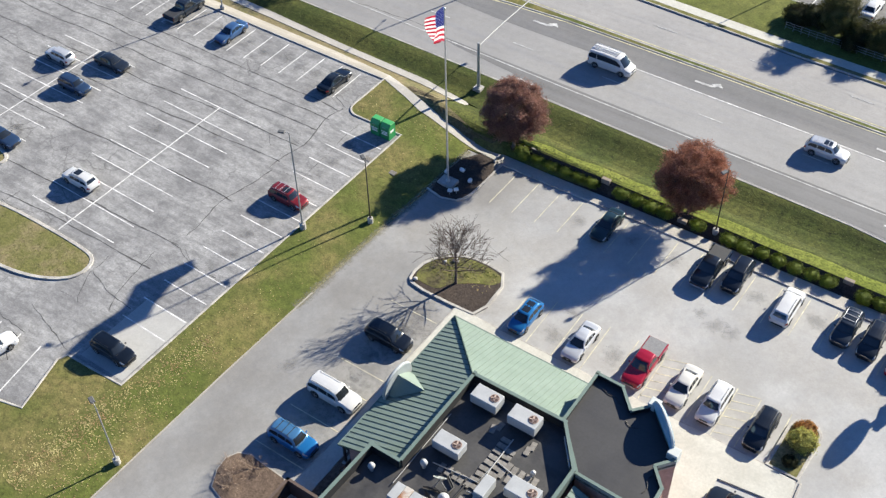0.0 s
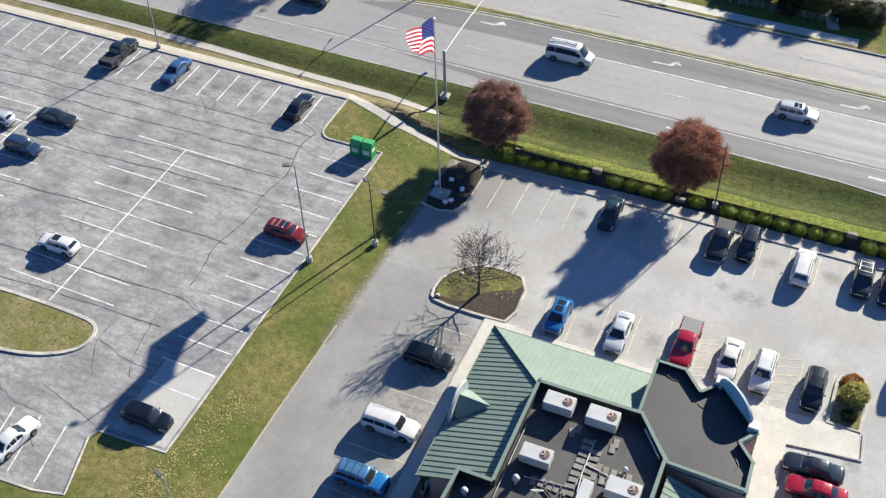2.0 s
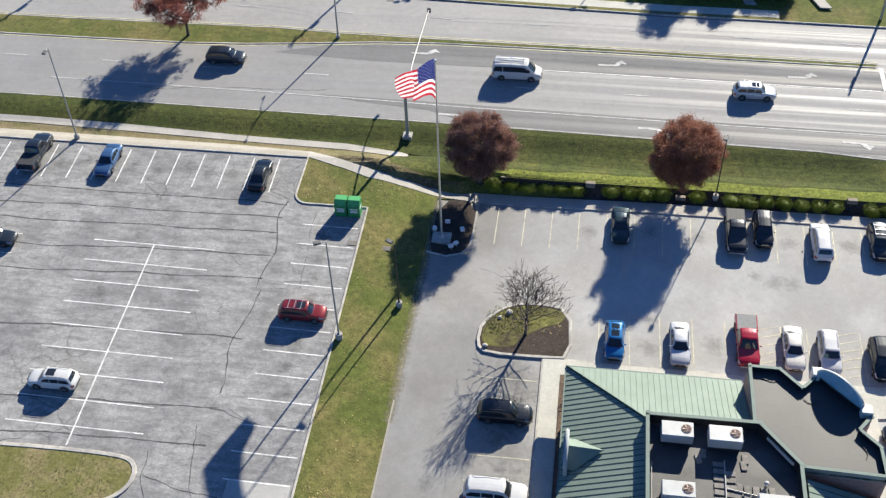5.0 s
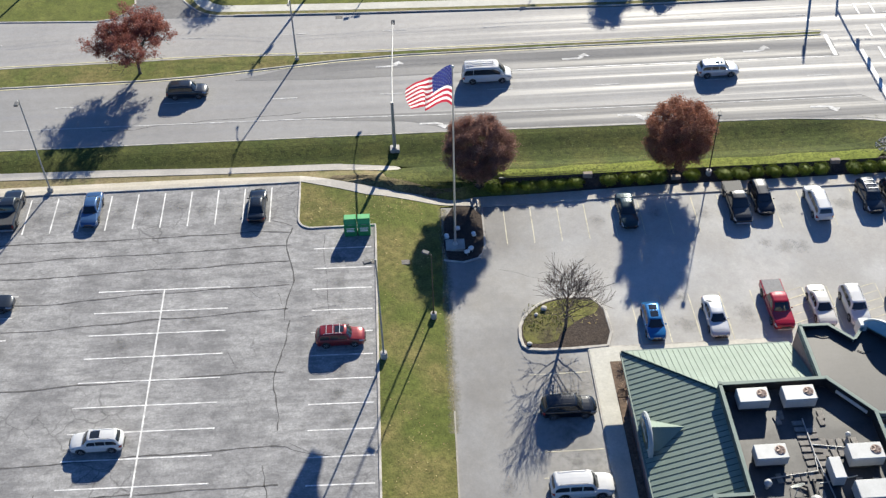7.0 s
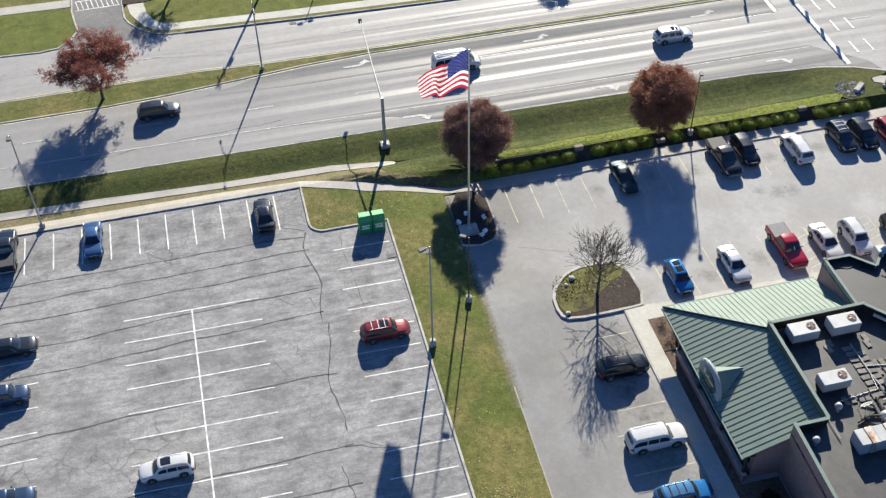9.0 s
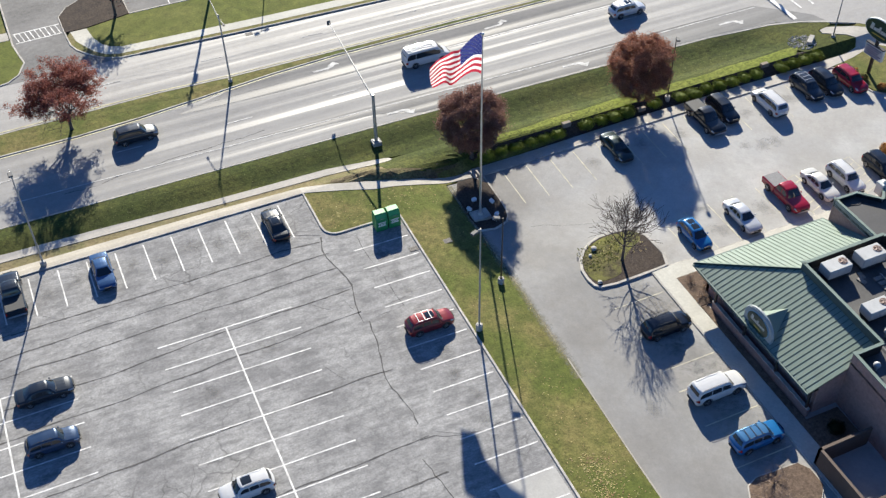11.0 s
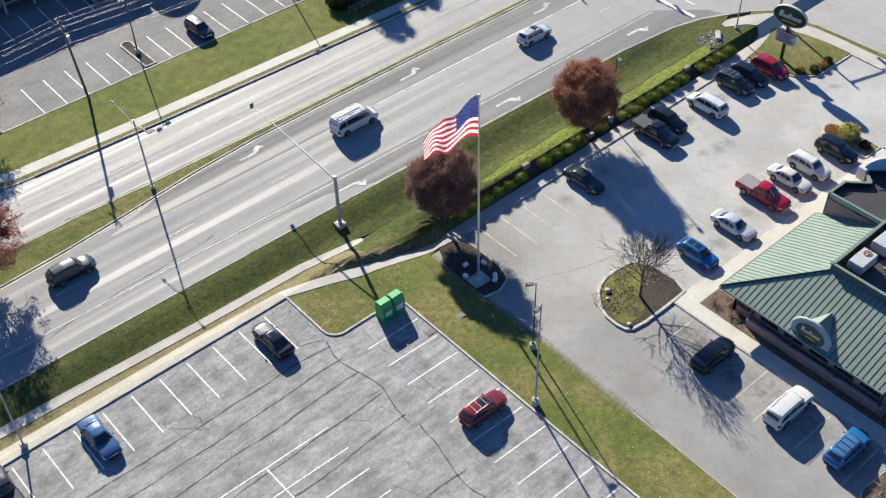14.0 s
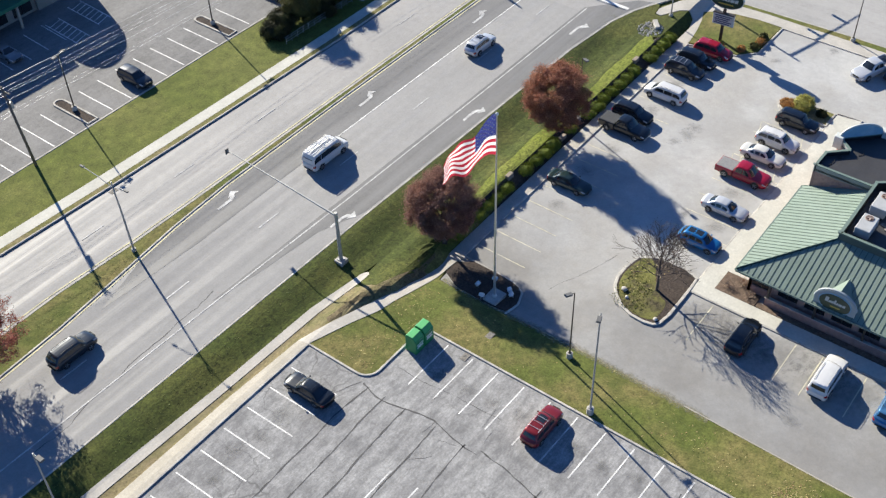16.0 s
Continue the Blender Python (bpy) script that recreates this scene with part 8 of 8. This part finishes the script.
# flag bed: flood lamps and a small pump box
def flood_lamp(x, y, yaw):
    f = empty("flood_lamp", pose(*lie(x, y), H(x, y) + 0.12, 0, 0, yaw))
    bm = bmesh.new()
    tube(bm, [(0, 0, -0.05), (0, 0, 0.3)], [0.05, 0.05], 8)
    part("stem", bm, M_GALV, f)
    bm = bmesh.new()
    box(bm, -0.26, 0.26, -0.18, 0.2, 0.28, 0.62, 0.06, pose(0, 0, 0, -25))
    head = part("head", bm, M_SPOT, f)
    bm = bmesh.new()
    box(bm, -0.2, 0.2, 0.19, 0.215, 0.33, 0.57, 0.0, pose(0, 0, 0, -25))
    part("lens", bm, M_LENS, head)
    return tagged(f, "white flood lamp aimed up the flagpole", "flood lamp", "flood lamps")


for x, y, a in ((6.95, -1.6, -80), (9.6, -3.5, 40), (10.1, -1.3, 100), (8.3, -0.2, 180), (9.1, -4.0, 20)):
    flood_lamp(x, y, a)
bm = bmesh.new()
for a, b_ in (((10.2, 3.0), (10.1, 4.3)), ((10.75, 2.9), (10.7, 4.2))):
    ribbon(bm, [a, b_], 0.22, -0.2, 0.28)
bmesh.ops.recalc_face_normals(bm, faces=bm.faces[:])
tagged(obj("kerb_block", bm, M_KERB), "pair of pale concrete kerb blocks by the pavement", "kerb block")

M_INK = material("dark_blue_lettering", (0.05, 0.07, 0.14), 0.6, var=0.1, scale=4, bump=0)
# pole sign at the corner
ps = empty("pole_sign", pose(59.2, 0.5, H(59.2, 0.5) + 0.1))
fx = pose(0, 0, 0, 0, 0, -84)
bm = bmesh.new()
box(bm, -0.16, 0.16, -0.16, 0.16, -0.2, 5.3, 0.02, fx)
part("post", bm, M_BRONZE, ps)
for ry, rz, t, m_, nm, lab in ((2.15, 1.3, 0.32, M_SIGN_PALE, "oval_rim", "pale rim"), (2.05, 1.2, 0.38, M_SIGN_GREEN, "oval_board", "dark green oval board")):
    bm = bmesh.new()
    ring = [(ry * math.cos(a), 5.75 + rz * math.sin(a)) for a in (2 * math.pi * k / 32 for k in range(32))]
    f0 = [bm.verts.new(fx @ Vector((px, -t / 2, pz))) for px, pz in ring]
    f1 = [bm.verts.new(fx @ Vector((px, t / 2, pz))) for px, pz in ring]
    bm.faces.new(f0)
    bm.faces.new(f1[::-1])
    for k in range(32):
        bm.faces.new((f0[k], f1[k], f1[(k + 1) % 32], f0[(k + 1) % 32]))
    bmesh.ops.recalc_face_normals(bm, faces=bm.faces[:])
    brd = part(nm, bm, m_, ps, lab)
for s in (1, -1):
    y = -0.2 * s
    bars = [(-0.9, 0.95, 5.02, 5.16, 0, M_GOLD)] + [(-s * 1.5 * a, -s * 1.5 * b, 5.5, 5.85 + 1.4 * c, 0.1 * s, M_SIGN_PALE) for a, b, c in STROKES]
    for x0, x1, z0, z1, lean_, m_ in bars:
        bm = bmesh.new()
        x0, x1 = min(x0, x1), max(x0, x1)
        box(bm, x0, x1, min(y, y - 0.02 * s), max(y, y - 0.02 * s), z0, z1)
        for v in bm.verts:
            v.co.x += lean_ * (v.co.z - z0) / (z1 - z0)
        bmesh.ops.transform(bm, matrix=fx, verts=bm.verts[:])
        part("bar", bm, m_, brd)
bm = bmesh.new()
box(bm, -1.3, 1.3, -0.2, 0.2, 2.2, 3.65, 0.03, fx)
rb = part("reader_board", bm, M_SIGN_PALE, ps, "white reader board")
for s in (1, -1):
    for k in range(5):
        z = 3.42 - 0.25 * k
        bm = bmesh.new()
        y = -0.2 * s
        box(bm, -1.1 + 0.15 * (k % 2), 1.05 - 0.2 * (k % 3), min(y, y - 0.015 * s), max(y, y - 0.015 * s), z - 0.07, z + 0.07, 0, fx)
        part("bar", bm, M_INK, rb)
bm = bmesh.new()
box(bm, -1.32, 1.32, -0.24, 0.24, 3.66, 3.8, 0.02, fx)
part("frame", bm, M_BRONZE, ps)
tagged(ps, "diner's dark green oval pole sign with a white reader board", "pole sign")
# stones and drain at the corner
rng = random.Random(4)
st = empty("stone_bed", pose(55.4, 8.1, H(55.4, 8.1)))
me = bpy.data.meshes.new("stone")
bm = bmesh.new()
bmesh.ops.create_icosphere(bm, subdivisions=1, radius=0.12)
for v in bm.verts:
    v.co *= 0.8 + 0.4 * rng.random()
    v.co.z *= 0.6
bm.to_mesh(me)
bm.free()
me.materials.append(M_GRAVEL)
for _ in range(260):
    a, r = rng.uniform(0, 6.283), 1.75 * math.sqrt(rng.random())
    ob = new("stone", me)
    ob.parent = st
    x, y = r * math.cos(a), 0.85 * r * math.sin(a)
    ob.matrix_basis = pose(x, y, H(55.4 + x, 8.1 + y) - H(55.4, 8.1) + 0.06, rng.uniform(0, 360), rng.uniform(0, 360), rng.uniform(0, 360)) @ Matrix.Scale(rng.uniform(0.45, 1.05), 4)
tagged(st, "bed of pale loose stones round a drain", "stones")
bm = bmesh.new()
box(bm, -0.9, 0.9, -0.3, 0.3, -0.2, 0.3, 0.05, pose(0, 0, 0, 0, 0, 40))
ob = obj("drain_headwall", bm, M_BASE)
ob.location = (56.5, 7.9, H(56.5, 7.9) + 0.1)
tagged(ob, "concrete drain headwall in the stone bed", "drain")
# boulders on the island
for x, y, s in ((13.8, -16.1, 0.28), (15.6, -11.8, 0.35), (14.8, -12.5, 0.22)):
    bm = bmesh.new()
    bmesh.ops.create_icosphere(bm, subdivisions=2, radius=s)
    for v in bm.verts:
        v.co *= 0.85 + 0.3 * noise.noise(v.co * 3 + Vector((x, y, 0)))
        v.co.z *= 0.7
    ob = obj("boulder", bm, M_GRAVEL, smooth=0.8)
    ob.location = (x, y, H(x, y) + 0.14 + s * 0.4)
    tagged(ob, "pale boulder on the kerbed island", "boulder", "island boulders")
M_GRATE = material("cast_iron", (0.22, 0.20, 0.17), 0.85, var=0.25, scale=5, fine=30, bump=0.1)
# drain grate and utility cover
for x, y in ((-0.55, -5.0), (2.9, -5.2), (-3.9, 38.3)):
    bm = bmesh.new()
    box(bm, -0.45, 0.45, -0.3, 0.3, -0.02, 0.02, 0.0)
    for k in range(5):
        box(bm, -0.4, 0.4, -0.26 + k * 0.12, -0.2 + k * 0.12, 0.02, 0.03)
    ob = obj("drain_grate", bm, M_GRATE)
    ob.location = (x, y, H(x, y) + (0.085 if x > 0 else 0.02))
    tagged(ob, "flat metal drain grate", "drain grate")


# utility poles with wires, across the road
def utility_pole(x, y, hgt, label):
    p = empty("utility_pole", pose(x, y, H(x, y), 0, -4))
    bm = bmesh.new()
    tube(bm, [(0, 0, -0.3), (0, 0, hgt)], [0.17, 0.12], 10)
    part("pole", bm, M_WOOD_POLE, p, smooth=0.6)
    for z, w in ((hgt - 0.5, 1.2), (hgt - 1.5, 0.9)):
        bm = bmesh.new()
        box(bm, -0.06, 0.06, -w, w, z - 0.06, z + 0.06, 0.01)
        arm = part("crossarm", bm, M_WOOD_POLE, p)
        for yy in (-w + 0.1, 0.0, w - 0.1):
            bm = bmesh.new()
            tube(bm, [(0, yy, z + 0.06), (0, yy, z + 0.2)], [0.045, 0.03], 8)
            part("insulator", bm, M_SIGN_PALE, arm)
    bm = bmesh.new()
    tube(bm, [(0.25, 0, hgt - 2.9), (0.25, 0, hgt - 2.1)], [0.2, 0.2], 12)
    part("transformer", bm, M_GALV, p, smooth=0.6)
    return tagged(p, label, "utility pole", "utility poles")


POLES = [(-44, 48.6), (-6.0, 48.4), (84, 45.9)]
for x, y in POLES:
    utility_pole(x, y, 10.8, "weathered wooden utility pole with wires")
for z, yy in ((10.5, -1.1), (10.5, 0.0), (10.5, 1.1), (9.5, -0.8), (9.5, 0.8), (7.6, 0.15), (7.2, 0.15)):
    pts = []
    for (x0, y0), (x1, y1) in zip(POLES, POLES[1:]):
        for k in range(13):
            f = k / 12
            pts.append((x0 - 0.07 * z + (x1 - x0) * f, y0 + yy + (y1 - y0) * f, z - 1.0 * 4 * f * (1 - f)))
    bm = bmesh.new()
    tube(bm, pts, [0.009] * len(pts), 5)
    tagged(obj("power_line", bm, M_WIRE), "thin overhead wire between the poles", "wire", "overhead wires")
# railing beside the far pavement
rail = empty("railing", pose(34, 42.3, 0.05))
for k in range(15):
    x = -7 + k
    bm = bmesh.new()
    tube(bm, [(x, 0.02 * -x, 0), (x, 0.02 * -x, 1.0)], [0.03, 0.03], 6)
    part("post", bm, M_GALV, rail)
for z in (0.35, 0.68, 1.0):
    bm = bmesh.new()
    tube(bm, [(-7, 0.14, z), (7, -0.14, z)], [0.025, 0.025], 6)
    part("rail", bm, M_GALV, rail)
tagged(rail, "galvanised pipe railing along the far pavement", "railing")
# the shop whose shade falls over the far car park
shop = empty("shop", pose(-6, 79.6, 0))
bm = bmesh.new()
box(bm, -34, 20.3, -5.2, 16, -0.2, 7.0, 0.05)
part("wall", bm, M_SHOP_WALL, shop)
bm = bmesh.new()
box(bm, -34.3, 20.3, -5.5, -4.9, 7.0, 7.3, 0.05)
part("cornice", bm, M_SHOP_WALL, shop)
bm = bmesh.new()
front_ = [(20.3, -0.2), (28.0, -0.2), (28.0, 5.8)] + [(24.15 + 3.85 * math.cos(a), 5.8 + 3.1 * math.sin(a)) for a in (math.pi * k / 14 for k in range(1, 14))] + [(20.3, 5.8)]
lo = [bm.verts.new((x, -5.6, z)) for x, z in front_]
hi = [bm.verts.new((x, 9.0, z)) for x, z in front_]
bm.faces.new(lo)
bm.faces.new(hi[::-1])
for i in range(len(front_)):
    bm.faces.new((lo[i], hi[i], hi[(i + 1) % len(front_)], lo[(i + 1) % len(front_)]))
bmesh.ops.recalc_face_normals(bm, faces=bm.faces[:])
part("arched_front", bm, M_SHOP_WALL, shop, "tan arched entrance front")
bm = bmesh.new()
box(bm, -34, 20.3, -7.6, -5.2, 3.1, 3.6, 0.04)
part("canopy", bm, M_SHOP_GREEN, shop, "green canopy fascia")
bm = bmesh.new()
box(bm, 2, 14, -5.7, -5.2, 4.4, 6.2, 0.05)
part("sign", bm, M_SHOP_GREEN, shop, "long green shop sign")
for k in range(14):
    x = -32.5 + 3.8 * k
    bm = bmesh.new()
    box(bm, x, x + 2.8, -5.26, -5.1, 0.4, 2.9)
    win = part("window", bm, M_GLASS, shop)
    bm = bmesh.new()
    box(bm, x + 1.36, x + 1.44, -5.3, -5.22, 0.4, 2.9)
    part("frame", bm, M_BRONZE, win)
    bm = bmesh.new()
    box(bm, x - 0.6, x - 0.3, -7.5, -7.2, -0.05, 3.1, 0.02)
    part("column", bm, M_SHOP_WALL, shop)
tagged(shop, "long tan shop with a green canopy across the road", "shop")


# traffic signals at the junction
def signal_mast(x, y, hgt, angle, reach, heads, label):
    """A steel mast with a long arm along +x before the turn, and signal heads hung on it."""
    m = empty("traffic_signal", pose(x, y, H(x, y), 0, 0, angle))
    bm = bmesh.new()
    tube(bm, [(0, 0, -0.2), (0, 0, hgt + 0.5)], [0.17, 0.12], 12)
    part("mast", bm, M_GALV, m, smooth=0.6)
    bm = bmesh.new()
    tube(bm, [(0, 0, hgt - 0.2), (reach * 0.3, 0, hgt), (reach, 0, hgt + 0.1)], [0.13, 0.11, 0.06], 10)
    arm = part("mast_arm", bm, M_GALV, m, smooth=0.6)
    for d in heads:
        bm = bmesh.new()
        box(bm, d - 0.2, d + 0.2, -0.16, 0.16, hgt - 1.0, hgt + 0.15, 0.03)
        hd = part("signal_head", bm, M_TRIM, arm)
    return tagged(m, label, "traffic signal", "signals of the junction")


signal_mast(61.8, 46.0, 6.0, -90, 21.2, (8, 12, 16, 20), "galvanised signal mast with a long arm over the road")
signal_mast(66.1, 6.1, 6.5, -11, 14, (6, 11), "galvanised signal mast with an arm over the side road")
signal_mast(56.1, 39.8, 7.6, 80, 1.2, (0.5,), "galvanised signal mast beside the stop line")
